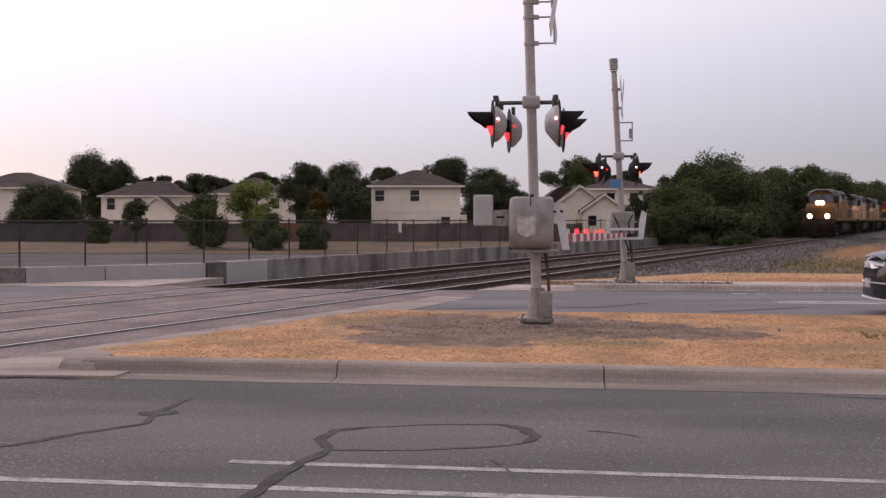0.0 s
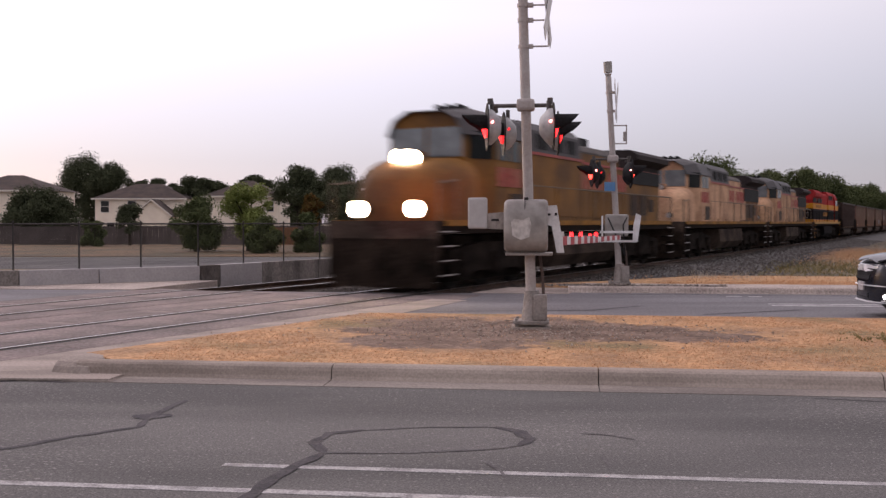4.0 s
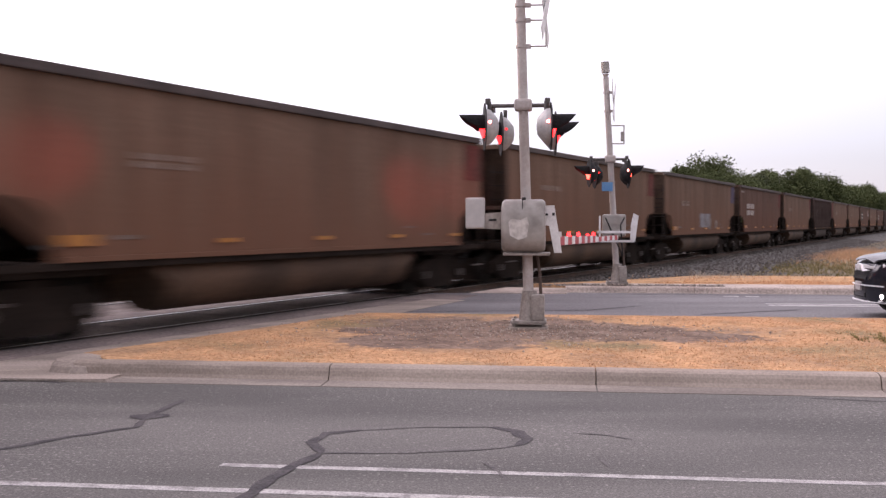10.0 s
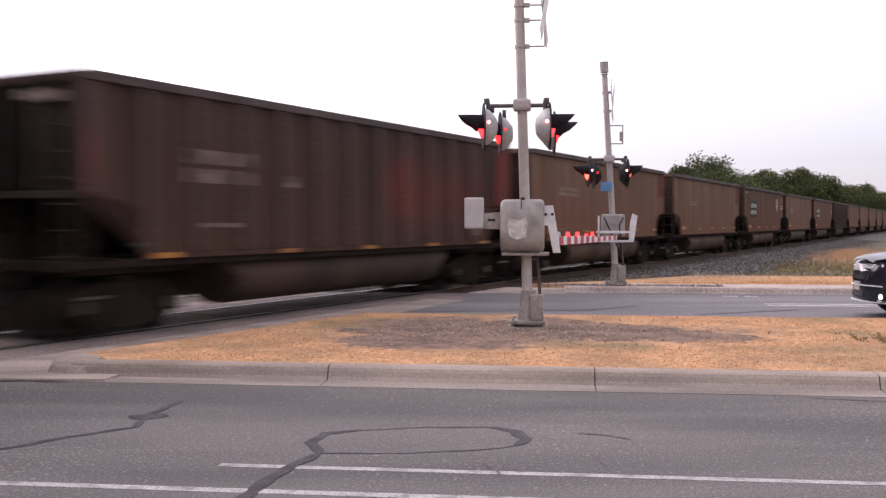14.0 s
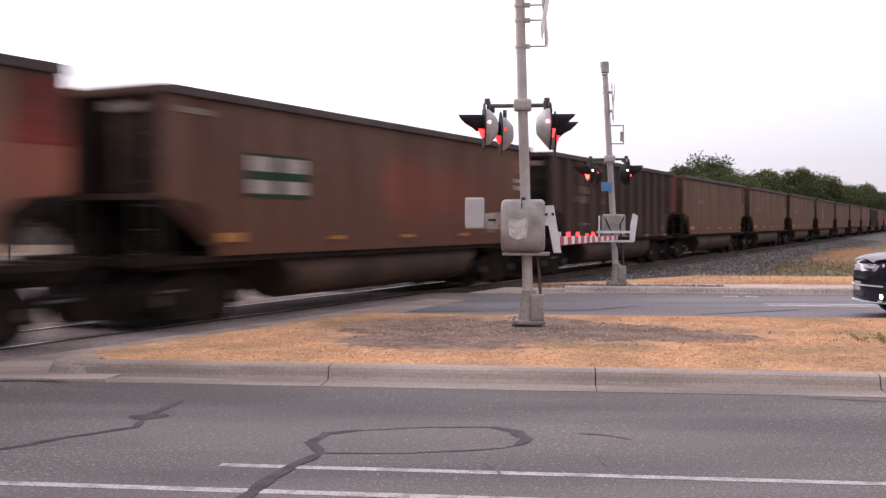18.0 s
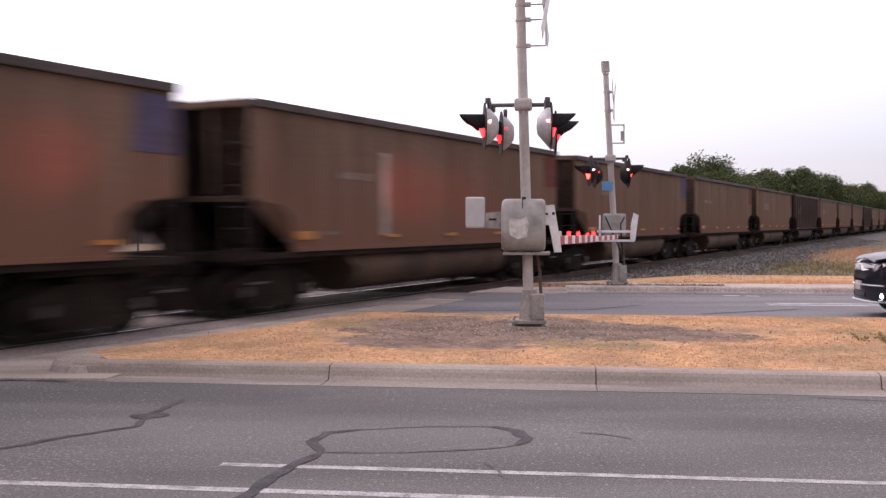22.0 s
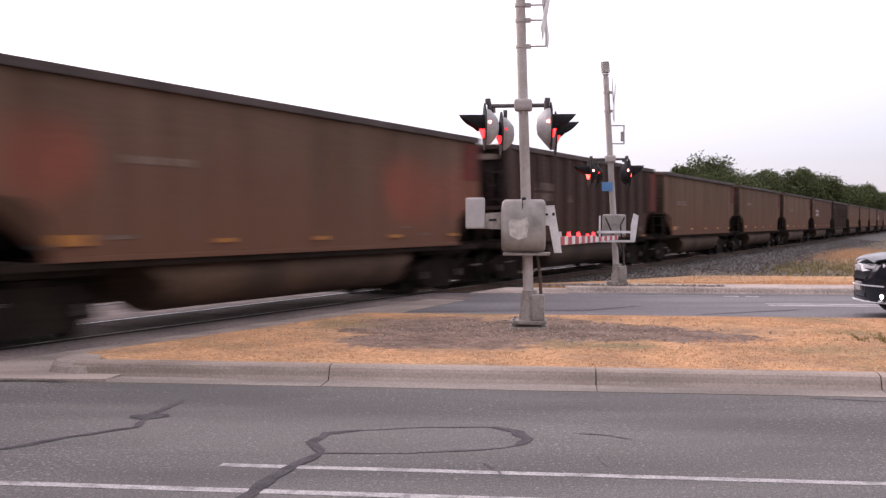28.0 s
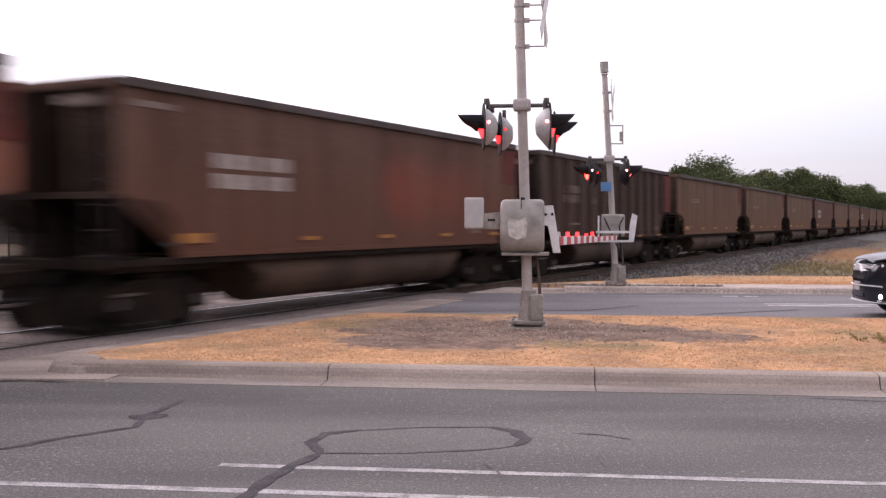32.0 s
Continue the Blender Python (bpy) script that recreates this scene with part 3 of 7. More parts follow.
def end_mat(name, edge, middle):
    """A wagon end much darker down its middle than along its edges."""
    m = mat(name, edge, [c * 0.75 for c in edge], 1.3, 14, 0.9, 0.0, bump=0.1, spec=0.08)
    n, l = m.node_tree.nodes, m.node_tree.links
    b = n["Principled BSDF"]
    src = b.inputs["Base Color"].links[0].from_socket
    co = n.new("ShaderNodeTexCoord")
    sep = n.new("ShaderNodeSeparateXYZ")
    l.new(co.outputs["Object"], sep.inputs[0])
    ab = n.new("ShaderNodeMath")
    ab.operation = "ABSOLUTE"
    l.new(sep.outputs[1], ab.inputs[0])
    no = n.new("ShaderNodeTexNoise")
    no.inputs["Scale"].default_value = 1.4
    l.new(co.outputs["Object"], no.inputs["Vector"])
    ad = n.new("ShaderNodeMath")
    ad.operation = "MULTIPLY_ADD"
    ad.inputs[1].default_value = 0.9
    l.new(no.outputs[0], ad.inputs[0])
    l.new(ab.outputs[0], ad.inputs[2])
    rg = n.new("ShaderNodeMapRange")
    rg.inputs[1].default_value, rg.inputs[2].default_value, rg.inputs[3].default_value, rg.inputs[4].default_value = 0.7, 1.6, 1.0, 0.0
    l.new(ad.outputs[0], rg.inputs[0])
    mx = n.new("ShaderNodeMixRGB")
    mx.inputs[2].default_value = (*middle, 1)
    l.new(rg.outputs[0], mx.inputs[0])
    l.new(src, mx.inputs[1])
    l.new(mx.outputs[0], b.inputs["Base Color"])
    return m


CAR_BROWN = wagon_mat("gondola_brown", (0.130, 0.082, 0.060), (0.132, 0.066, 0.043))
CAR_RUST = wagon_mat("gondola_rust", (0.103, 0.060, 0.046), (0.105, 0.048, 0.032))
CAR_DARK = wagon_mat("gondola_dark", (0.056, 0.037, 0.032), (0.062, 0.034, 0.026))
CAR_GREY = mat("gondola_rib_grey", (0.078, 0.054, 0.049), (0.052, 0.036, 0.032), 1.4, 14, 0.8, 0.0, bump=0.08, stretch=(1, 1, 0.3), spec=0.12)
LADDER = mat("gondola_ladder", (0.032, 0.023, 0.019), (0.020, 0.015, 0.013), 3, 20, 0.8, bump=0.05)
CHORD = mat("top_chord", (0.078, 0.060, 0.058), (0.045, 0.035, 0.034), 1.2, 20, 0.7, 0.0, bump=0.08, spec=0.2)
TUB = mat("gondola_tub", (0.080, 0.047, 0.031), (0.042, 0.026, 0.018), 1.1, 14, 0.75, 0.0, bump=0.1, spec=0.15, rand=0.15)
TUB_DARK = mat("dark_tub", (0.058, 0.037, 0.028), (0.032, 0.021, 0.017), 1.1, 14, 0.75, 0.0, bump=0.1, spec=0.15)
UNDER = mat("running_gear", (0.015, 0.0115, 0.010), (0.026, 0.019, 0.016), 2, 20, 0.95, 0.0, bump=0.2, spec=0.04)
WHEEL = mat("wheel_steel", (0.016, 0.012, 0.010), (0.010, 0.008, 0.007), 3, 20, 0.85, 0.0, bump=0.1, spec=0.2)
MARK = mat("faded_lettering", (0.175, 0.135, 0.118), (0.09, 0.060, 0.046), 4, 20, 0.8, bump=0)
FAINT = mat("worn_lettering", (0.185, 0.145, 0.125), (0.145, 0.098, 0.076), 5, 30, 0.85, bump=0, mix_at=(0.4, 0.55))
MARK_DARK = mat("dusty_lettering", (0.20, 0.155, 0.135), (0.085, 0.062, 0.054), 4, 30, 0.85, bump=0, mix_at=(0.42, 0.6))
ORANGE_TAG = mat("orange_tag", (0.20, 0.085, 0.03), (0.13, 0.06, 0.03), 3, 20, 0.8, bump=0)
REFLEX = mat("yellow_reflector", (0.42, 0.17, 0.02), (0.27, 0.11, 0.025), 4, 20, 0.5, bump=0)
COAL = mat("coal_dust", (0.012, 0.012, 0.013), None, 4, 20, 0.95)

END_BROWN = end_mat("gondola_end_brown", (0.095, 0.064, 0.050), (0.022, 0.015, 0.012))
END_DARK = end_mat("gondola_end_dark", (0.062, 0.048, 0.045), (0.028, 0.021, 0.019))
# near-black sheet inside the open bay under each wagon end
SLOPE = mat("slope_sheet_black", (0.020, 0.014, 0.012), (0.012, 0.009, 0.008), 2, 14, 0.95, bump=0.1, spec=0.05)
CAP = mat("bearing_cap", (0.095, 0.08, 0.075), (0.05, 0.04, 0.036), 6, 20, 0.5, 0.4, bump=0.05)
RED_END = mat("red_end_panel", (0.125, 0.030, 0.026), (0.082, 0.033, 0.027), 2.2, 14, 0.8, bump=0.03, stretch=(1, 1, 0.3), spec=0.1)
BLUE_END = mat("blue_end_panel", (0.066, 0.060, 0.125), (0.070, 0.052, 0.070), 2.2, 14, 0.8, bump=0.03, stretch=(1, 1, 0.3), spec=0.1)
GREEN_SIGN = mat("green_panel", (0.022, 0.048, 0.026), (0.016, 0.032, 0.020), 3, 20, 0.8, bump=0.0, spec=0.1)
CRISP = mat("white_stencil", (0.34, 0.30, 0.28), (0.24, 0.20, 0.18), 5, 30, 0.8, bump=0.0)
PALE_BLUE = mat("pale_blue_graffiti", (0.17, 0.165, 0.18), (0.11, 0.085, 0.085), 1.6, 12, 0.8, bump=0.0)

HL, HW = 7.22, 1.6        # half length and half width of a gondola body
ZT, ZS = 3.76, 1.2        # its top and its side sill


def wheelset_mesh(r):
    bm = B()
    cyl(bm, (0, -0.07, 0), (0, 0.07, 0), r, seg=24)
    cyl(bm, (0, -0.11, 0), (0, -0.07, 0), r * 0.82, r * 0.9, seg=24)
    cyl(bm, (0, -0.2, 0), (0, 0.2, 0), 0.11, seg=12)
    return bm


def bogie(parent, x, r=0.46):
    bm = B()
    for y in (-1.02, 1.02):
        plate(bm, [(-1.25, 0.62), (-1.25, 0.30), (-0.95, 0.36), (-0.6, 0.15), (0.6, 0.15), (0.95, 0.36), (1.25, 0.30), (1.25, 0.62), (0.7, 0.80), (-0.7, 0.80)], y - 0.09, y + 0.09)
        for k in (-0.18, 0.0, 0.18):
            cyl(bm, (k, y, 0.3), (k, y, 0.68), 0.07, seg=8)
        for ax in (-0.89, 0.89):
            cyl(bm, (ax, y - 0.16, 0.46), (ax, y + 0.16, 0.46), 0.13, seg=12)
    box(bm, -0.3, 0.3, -1.1, 1.1, 0.22, 0.9)
    box(bm, -1.2, 1.2, -0.66, 0.66, 0.12, 0.72)
    b = part("bogie", bm, UNDER, parent, "dark cast-steel freight bogie")
    b.location.x = x
    for ax in (-0.89, 0.89):
        part("bearing_cap", cyl(B(), (ax, -1.24, 0.46), (ax, -1.17, 0.46), 0.085, seg=12), CAP, b)
    w0 = None
    for ax in (-0.89, 0.89):
        for y in (-0.76, 0.76):
            if w0 is None:
                w0 = part("wheel", wheelset_mesh(r), WHEEL, b)
                w0.matrix_basis = pose(ax, y, r)
            else:
                again(w0, ax, y, r)
    return b


def gondola(ribbed, rusty=False):
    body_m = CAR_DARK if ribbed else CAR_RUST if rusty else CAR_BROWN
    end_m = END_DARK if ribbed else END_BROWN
    e = empty("coal_gondola", on_track(0), ("dark grey ribbed steel" if ribbed else "dark red-brown smooth-sided" if rusty else "dusty brown smooth-sided") + " coal gondola wagon with a rounded tub belly", "freight wagon", group="coal wagons")
    prof = [(-HL, ZT - 0.12), (-HL, 2.06), (-HL + 0.75, 1.98), (-HL + 1.12, 1.78), (-HL + 1.22, ZS), (HL - 1.22, ZS), (HL - 1.12, 1.78), (HL - 0.75, 1.98), (HL, 2.06), (HL, ZT - 0.12)]
    for y in (-HW, HW):
        s = 1 if y > 0 else -1
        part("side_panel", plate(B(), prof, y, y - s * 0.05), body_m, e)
        part("top_chord", box(B(), -HL, HL, y - 0.08, y + 0.08, ZT - 0.14, ZT, 0.02), CHORD, e, "worn steel top edge")
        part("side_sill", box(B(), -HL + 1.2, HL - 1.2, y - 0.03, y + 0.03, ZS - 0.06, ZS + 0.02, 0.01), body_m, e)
        part("sill_flange", box(B(), -HL + 0.05, HL - 0.05, y - s * 0.02, y - s * 0.14, ZS - 0.16, ZS - 0.065), UNDER, e)
        for x in (-HL + 0.06, HL - 0.06):
            part("corner_post", box(B(), x - 0.035, x + 0.035, y - 0.03, y + 0.03, ZS - 0.02, 2.08), UNDER, e)
    for x, s in ((-HL, 1), (HL, -1)):
        bm = B()
        vs = [bm.verts.new(v) for v in ((x, -HW + 0.05, ZT - 0.1), (x, HW - 0.05, ZT - 0.1), (x, HW - 0.05, 2.06), (x, -HW + 0.05, 2.06))]
        bm.faces.new(vs)
        bmesh.ops.solidify(bm, geom=bm.faces[:], thickness=0.05)
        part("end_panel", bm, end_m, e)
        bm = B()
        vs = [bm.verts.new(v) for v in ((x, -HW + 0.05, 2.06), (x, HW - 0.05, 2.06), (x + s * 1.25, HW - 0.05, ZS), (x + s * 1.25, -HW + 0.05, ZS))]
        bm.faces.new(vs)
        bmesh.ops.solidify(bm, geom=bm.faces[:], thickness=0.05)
        part("slope_sheet", bm, SLOPE, e, "near-black sloping end sheet")
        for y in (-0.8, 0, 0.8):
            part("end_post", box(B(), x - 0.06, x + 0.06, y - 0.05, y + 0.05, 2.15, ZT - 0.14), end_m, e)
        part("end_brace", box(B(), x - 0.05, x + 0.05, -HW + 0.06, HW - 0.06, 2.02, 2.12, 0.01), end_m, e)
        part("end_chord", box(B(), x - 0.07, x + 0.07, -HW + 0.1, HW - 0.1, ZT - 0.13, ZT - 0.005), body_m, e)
        bm = B()
        box(bm, x - 0.12, x + 0.3, -1.45, 1.45, ZS - 0.2, ZS - 0.06)
        cyl(bm, (x + s * 0.9, -0.9, 1.42), (x + s * 0.9, -0.3, 1.42), 0.12, seg=12)
        box(bm, x + s * 0.5 - 0.15, x + s * 0.5 + 0.15, 0.2, 0.8, 1.1, 1.5)
        part("end_platform", bm, UNDER, e, "dark end sill with brake gear")
        # added plate that blocks the view through the bay so it looks dark
        part("bay_screen", plate(B(), [(x + s * 0.06, 2.0), (x + s * 0.06, ZS - 0.04), (x + s * 1.2, ZS - 0.04)], -0.03, 0.03), UNDER, e)
        bm = B()
        lx = x - s * 0.1
        for y in (-HW + 0.06, -HW + 0.46):
            box(bm, lx - 0.012, lx + 0.012, y - 0.018, y + 0.018, 1.05, 3.2)
        for k in range(6):
            box(bm, lx - 0.012, lx + 0.012, -HW + 0.06, -HW + 0.46, 1.2 + 0.36 * k, 1.225 + 0.36 * k)
        part("ladder", bm, LADDER, e)
        part("step_iron", box(B(), min(x, x + s * 0.4), max(x, x + s * 0.4), -HW - 0.02, -HW + 0.02, 0.62, 0.66), CAP, e)
        bm = B()
        box(bm, min(x, x - s * 0.6), max(x, x - s * 0.6), -0.1, 0.1, 0.78, 0.98)
        box(bm, x - s * 0.8 - 0.16, x - s * 0.8 + 0.12, -0.16, 0.16, 0.72, 1.0, 0.03)
        part("coupler", bm, UNDER, e)
        part("brake_hose", cyl(cyl(B(), (x - s * 0.1, -0.45, 0.95), (x - s * 0.45, -0.4, 0.55), 0.03, seg=6), (x - s * 0.45, -0.4, 0.55), (x - s * 0.85, -0.3, 0.6), 0.03, seg=6), BLACK, e)
        if s == 1:
            part("centre_sill", box(B(), x, -x, -0.3, 0.3, 0.75, 1.1), UNDER, e)
    # twin tub belly and floor
    for s in (-1, 1):
        bm = B()
        pr = [(s * 1.25, ZS + 0.02), (s * 1.38, 1.08), (s * 1.47, 0.94), (s * 1.50, 0.78), (s * 1.46, 0.61), (s * 1.36, 0.46), (s * 1.2, 0.36), (s * 0.95, 0.30), (s * 0.6, 0.33), (s * 0.35, 0.5), (s * 0.2, 0.85), (s * 0.15, ZS)]
        loft(bm, pr, -4.0, 4.0)
        bm.verts.ensure_lookup_table()
        for v in bm.verts:
            if v.co.z < 0.8:
                v.co.x *= 0.93
        part("tub", bm, TUB_DARK if ribbed else TUB, e, "rounded brown tub belly", smooth=True)
    part("floor", box(B(), -5.5, 5.5, -1.5, 1.5, ZS + 0.03, ZS + 0.1), COAL, e)
    for x in (-5.95, 5.95):
        part("body_bolster", box(B(), x - 1.2, x + 1.2, -1.35, 1.35, 0.93, 1.12, 0.02), UNDER, e)
        bogie(e, x)
    n = 14
    if ribbed:
        r0 = None
        for side in (-1, 1):
            for k in range(n):
                x = -HL + 0.1 + k * (2 * HL - 0.2) / (n - 1)
                short = abs(x) > HL - 1.2
                if r0 is None:
                    r0 = part("rib", box(B(), -0.085, 0.085, -0.10, 0.0, ZS + 0.03, ZT - 0.15, 0.025), CAR_GREY, e)
                    r1 = part("rib", box(B(), -0.085, 0.085, -0.10, 0.0, 2.08, ZT - 0.15, 0.025), CAR_GREY, e)
                    r1.matrix_basis = pose(x, -HW, 0)
                    r0.matrix_basis = pose(-HL + 0.1 + (2 * HL - 0.2) / (n - 1), -HW, 0)
                elif not (side == -1 and k == 1):
                    again(r1 if short else r0, x, side * HW, 0, rz=0 if side < 0 else 180)
    else:
        # weld seams of the side sheets, barely proud
        w0 = None
        for k in range(7):
            x = -HL + 1.8 + k * (2 * HL - 3.6) / 6
            if w0 is None:
                w0 = part("weld_seam", box(B(), -0.025, 0.025, -0.006, 0.0, ZS + 0.03, ZT - 0.15), body_m, e)
                w0.matrix_basis = pose(x, -HW, 0)
            else:
                again(w0, x, -HW, 0)
    if ribbed or rusty:
        part("end_label", box(B(), -HL - 0.085, -HL - 0.06, -HW + 0.25, -HW + 1.05, 3.36, 3.50), MARK, e, "pale worn label plate")
    # yellow reflectors low on the sides
    z = ZS - 0.05 if ribbed else 1.36
    part("reflector", box(B(), -HL + 1.3, -HL + 1.85, -HW - 0.042, -HW - 0.003, z, z + (0.08 if ribbed else 0.15)), REFLEX, e, "yellow reflective strip")
    q0 = None
    for k in range(4):
        if q0 is None:
            q0 = part("reflector", box(B(), 0, 0.36, -HW - 0.042, -HW - 0.003, z, z + 0.07), REFLEX, e, "yellow reflective strip")
            q0.location.x = -2.7
        else:
            again(q0, -2.7 + 2.75 * k, 0, 0)
    return e


def lettering(e, rows, m=None, label="faded white stencilled mark"):
    """Unreadable stencilled writing as plain bars: x from the leading corner, z, width, height."""
    for x, z, w, h in rows:
        part("lettering", box(B(), x - HL, x - HL + w, -HW - 0.012, -HW - 0.002, z, z + h), m or MARK, e, label)


def glyphs(e, x, z, cols, rows, w, h, m):
    """A block of stencilled characters that cannot be read: rows of small upright bars."""
    for r in range(rows):
        for c in range(cols):
            gap = 0.16 if c >= (cols + 1) // 2 else 0
            lettering(e, [(x + c * w * 1.25 + gap, z - r * h * 1.35, w, h)], m)


# ---- locomotives ----
def engine(name, label, hood_m, roof_m, band_m, stripe_m, sill_m, reverse=False, style=0, lower_m=None):
    """A six-axle road diesel; its nose points down the x axis (or up, when reversed)."""
    e = empty("locomotive", on_track(0), label, "locomotive", group="locomotives")
    f = -1 if not reverse else 1      # x sign of the nose

    def X(a, b):
        return (min(f * a, f * b), max(f * a, f * b))
    L = 10.65
    DECK = 1.72
    HB, CB = (1.30, 1.38) if band_m else (1.10, 1.45)      # half widths of the hood and of the cabinet
    up = 0.16 if band_m else 0.0
    # frame and walkway
    bm = B()
    box(bm, -L, L, -1.5, 1.5, 1.42, DECK, 0.02)
    part("underframe", bm, UNDER, e)
    for y in (-1.53, 1.53):
        part("sill_stripe", box(B(), -L + 0.4, L - 0.4, y - 0.02, y + 0.02, 1.60 if style != 4 else 1.57, DECK + 0.02), sill_m, e)
    # engine hood, set back behind the walkway, and the wide cabinet behind the cab
    rear, mid = -10.0, 0.6
    part("engine_hood", loft(B(), [(-HB, DECK), (-HB, 3.66), (HB, 3.66), (HB, DECK)], *X(-5.0, mid)), hood_m, e)
    part("radiator_hood", loft(B(), [(-HB + 0.004, DECK), (-HB + 0.004, 3.66), (HB - 0.004, 3.66), (HB - 0.004, DECK)], *X(rear, -5.0)), lower_m or hood_m, e)
    part("engine_hood_roof", loft(B(), [(y * (HB + 0.02) / 1.04, z) for y, z in ((-1.04, 3.65), (-1.04, 3.98 + up), (-0.9, 4.16 + up), (-0.5, 4.28 + up), (0.5, 4.28 + up), (0.9, 4.16 + up), (1.04, 3.98 + up), (1.04, 3.65))], *X(-4.2, mid)), roof_m if band_m else hood_m, e)
    if not band_m:
        part("hood_cap", loft(B(), [(y * (HB + 0.03), z) for y, z in ((-1.0, 3.96), (-1.0, 4.02), (-0.86, 4.20), (-0.48, 4.32), (0.48, 4.32), (0.86, 4.20), (1.0, 4.02), (1.0, 3.96))], *X(-4.2, mid)), PALE_ROOF, e)
    part("equipment_cabinet", loft(B(), [(-CB, DECK), (-CB, 3.66), (CB, 3.66), (CB, DECK)], *X(mid, 5.4)), hood_m, e)
    part("cabinet_roof", loft(B(), [(-CB - 0.01, 3.65), (-CB + 0.05, 4.3), (-1.15, 4.54), (1.15, 4.54), (CB - 0.05, 4.3), (CB + 0.01, 3.65)], *X(mid + 0.1, 5.3)), roof_m, e)
    for a, b in ((1.2, 1.9), (2.3, 3.2), (3.6, 4.4)):
        for y in (-CB + 0.02, CB - 0.02):
            part("blower_grille", box(B(), *X(a, b), y - 0.03, y + 0.03, 3.78, 4.2), BLACK, e)
    for y, w in ((-1.0, 0), (1.0, 0)):
        s = 1 if y > 0 else -1
        for (p0, p1), yy in (((rear, mid), HB + 0.02), ((mid, 8.2), CB + 0.02)):
            if band_m:
                for z0, z1, m, dd in ((2.88, 3.32, band_m[0], 0.024), (2.84, 2.88, STRIPE, 0.026), (1.95, 2.84, band_m[1], 0.02), (1.91, 1.95, STRIPE, 0.026), (1.74, 1.91, band_m[0], 0.024)):
                    if p1 > 8:
                        part("band", box(B(), *X(p0, 5.35), s * yy - dd, s * yy + dd, z0, z1), m, e)
                        part("band", box(B(), *X(5.45, p1), s * 1.51 - dd, s * 1.51 + dd, z0, z1), m, e)
                    else:
                        part("band", box(B(), *X(p0, p1), s * yy - dd, s * yy + dd, z0, z1), m, e)
            elif stripe_m:
                part("roof_stripe", box(B(), *X(p0, min(p1, 5.35)), s * yy - 0.02, s * yy + 0.02, 3.6, 3.68), stripe_m, e)
    if band_m:
        for z0, z1, m in ((2.88, 3.32, band_m[0]), (1.95, 2.88, band_m[1]), (1.74, 1.95, band_m[0])):
            part("end_band", box(B(), *X(rear - 0.03, rear + 0.01), -HB - 0.04, HB + 0.04, z0, z1), m, e)
            for s in (-1, 1):
                part("end_band", box(B(), *X(mid - 0.03, mid + 0.01), *sorted((s * (HB + 0.05), s * (CB + 0.04))), z0, z1), m, e)
    # writing on the sides: plain bars
    bm = B()
    if not band_m:
        for k in range(11):
            if k != 5:
                part("letter", box(B(), *X(-0.3 - 0.46 * k, -0.62 - 0.46 * k), -HB - 0.03, -HB - 0.004, 2.80, 3.42), LETTER_R, e, "faded red lettering")
        for k in range(4):
            box(bm, *X(5.75 + 0.42 * k, 6.07 + 0.42 * k), -1.53, -1.504, 2.62, 3.12)
        part("number_bar", bm, LETTER_R, e)
        part("cab_door", box(B(), *X(5.6, 6.5), -1.53, -1.504, 1.80, 2.45, 0.01), LOUVRE, e, "grimy brown lower locker door")
    else:
        for k in range(9):
            part("letter", box(B(), *X(-2.5 + 0.5 * k, -2.12 + 0.5 * k), -HB - 0.055, -HB - 0.024, 2.26, 2.62), LETTER_Y, e, "yellow lettering on the black band")
        for k in range(7):
            part("letter", box(B(), *X(-8.2 + 0.55 * k, -7.8 + 0.55 * k), -HB - 0.06, -HB - 0.03, 2.98, 3.22), LETTER_D, e, "dull lettering on the yellow band")
    # louvred bays of the hood
    for a, b, z0, z1 in (() if band_m else ((-6.9, -5.9, 1.95, 2.75), (-8.1, -7.1, 1.95, 2.75), (-9.1, -8.4, 2.1, 2.6))):
        for y in (-HB, HB):
            g = part("louvre", box(B(), *X(a, b), y - 0.03, y + 0.03, z0, z1), LOUVRE if not band_m else BAND_K, e)
    # radiator section with wings at the long-hood end
    bm = B()
    wing = [(-1.05, 3.6), (-1.1, 3.85), (-1.5, 4.05), (-1.5, 4.22), (-1.2, 4.4), (1.2, 4.4), (1.5, 4.22), (1.5, 4.05), (1.1, 3.85), (1.05, 3.6)]
    if band_m:
        wing = [(-1.3, 3.6), (-1.34, 3.78), (-1.55, 3.92), (-1.55, 4.2), (-1.3, 4.46), (1.3, 4.46), (1.55, 4.2), (1.55, 3.92), (1.34, 3.78), (1.3, 3.6)]
    loft(bm, wing, *X(-10.1, -5.4))
    part("radiator_cover", bm, roof_m if band_m else WING, e, "" if band_m else "dark overhanging radiator wings")
    for y in (-1.24 - (0.32 if band_m else 0), 1.24 + (0.32 if band_m else 0)):
        q = y / abs(y)
        if band_m:
            for a, b in ((-9.9, -7.7), (-6.9, -5.1), (-4.6, -3.7)):
                part("radiator_intake", box(B(), *X(a, b), (HB + 0.02) * q - 0.03, (HB + 0.02) * q + 0.03, 3.40, 3.78), BLACK, e)
        else:
            part("radiator_intake", box(B(), *X(-9.9, -5.3), (HB + 0.02) * q - 0.03, (HB + 0.02) * q + 0.03, 3.15 if style == 1 else 2.92, 3.66), BLACK, e)
    # cab
    bm = B()
    cx0, cx1 = 5.4, 7.4
    prof = [(-1.5, DECK), (-1.5, 3.75), (-1.25, 4.4), (-0.7, 4.62), (0.7, 4.62), (1.25, 4.4), (1.5, 3.75), (1.5, DECK)]
    loft(bm, prof, min(f * cx0, f * cx1), max(f * cx0, f * cx1))
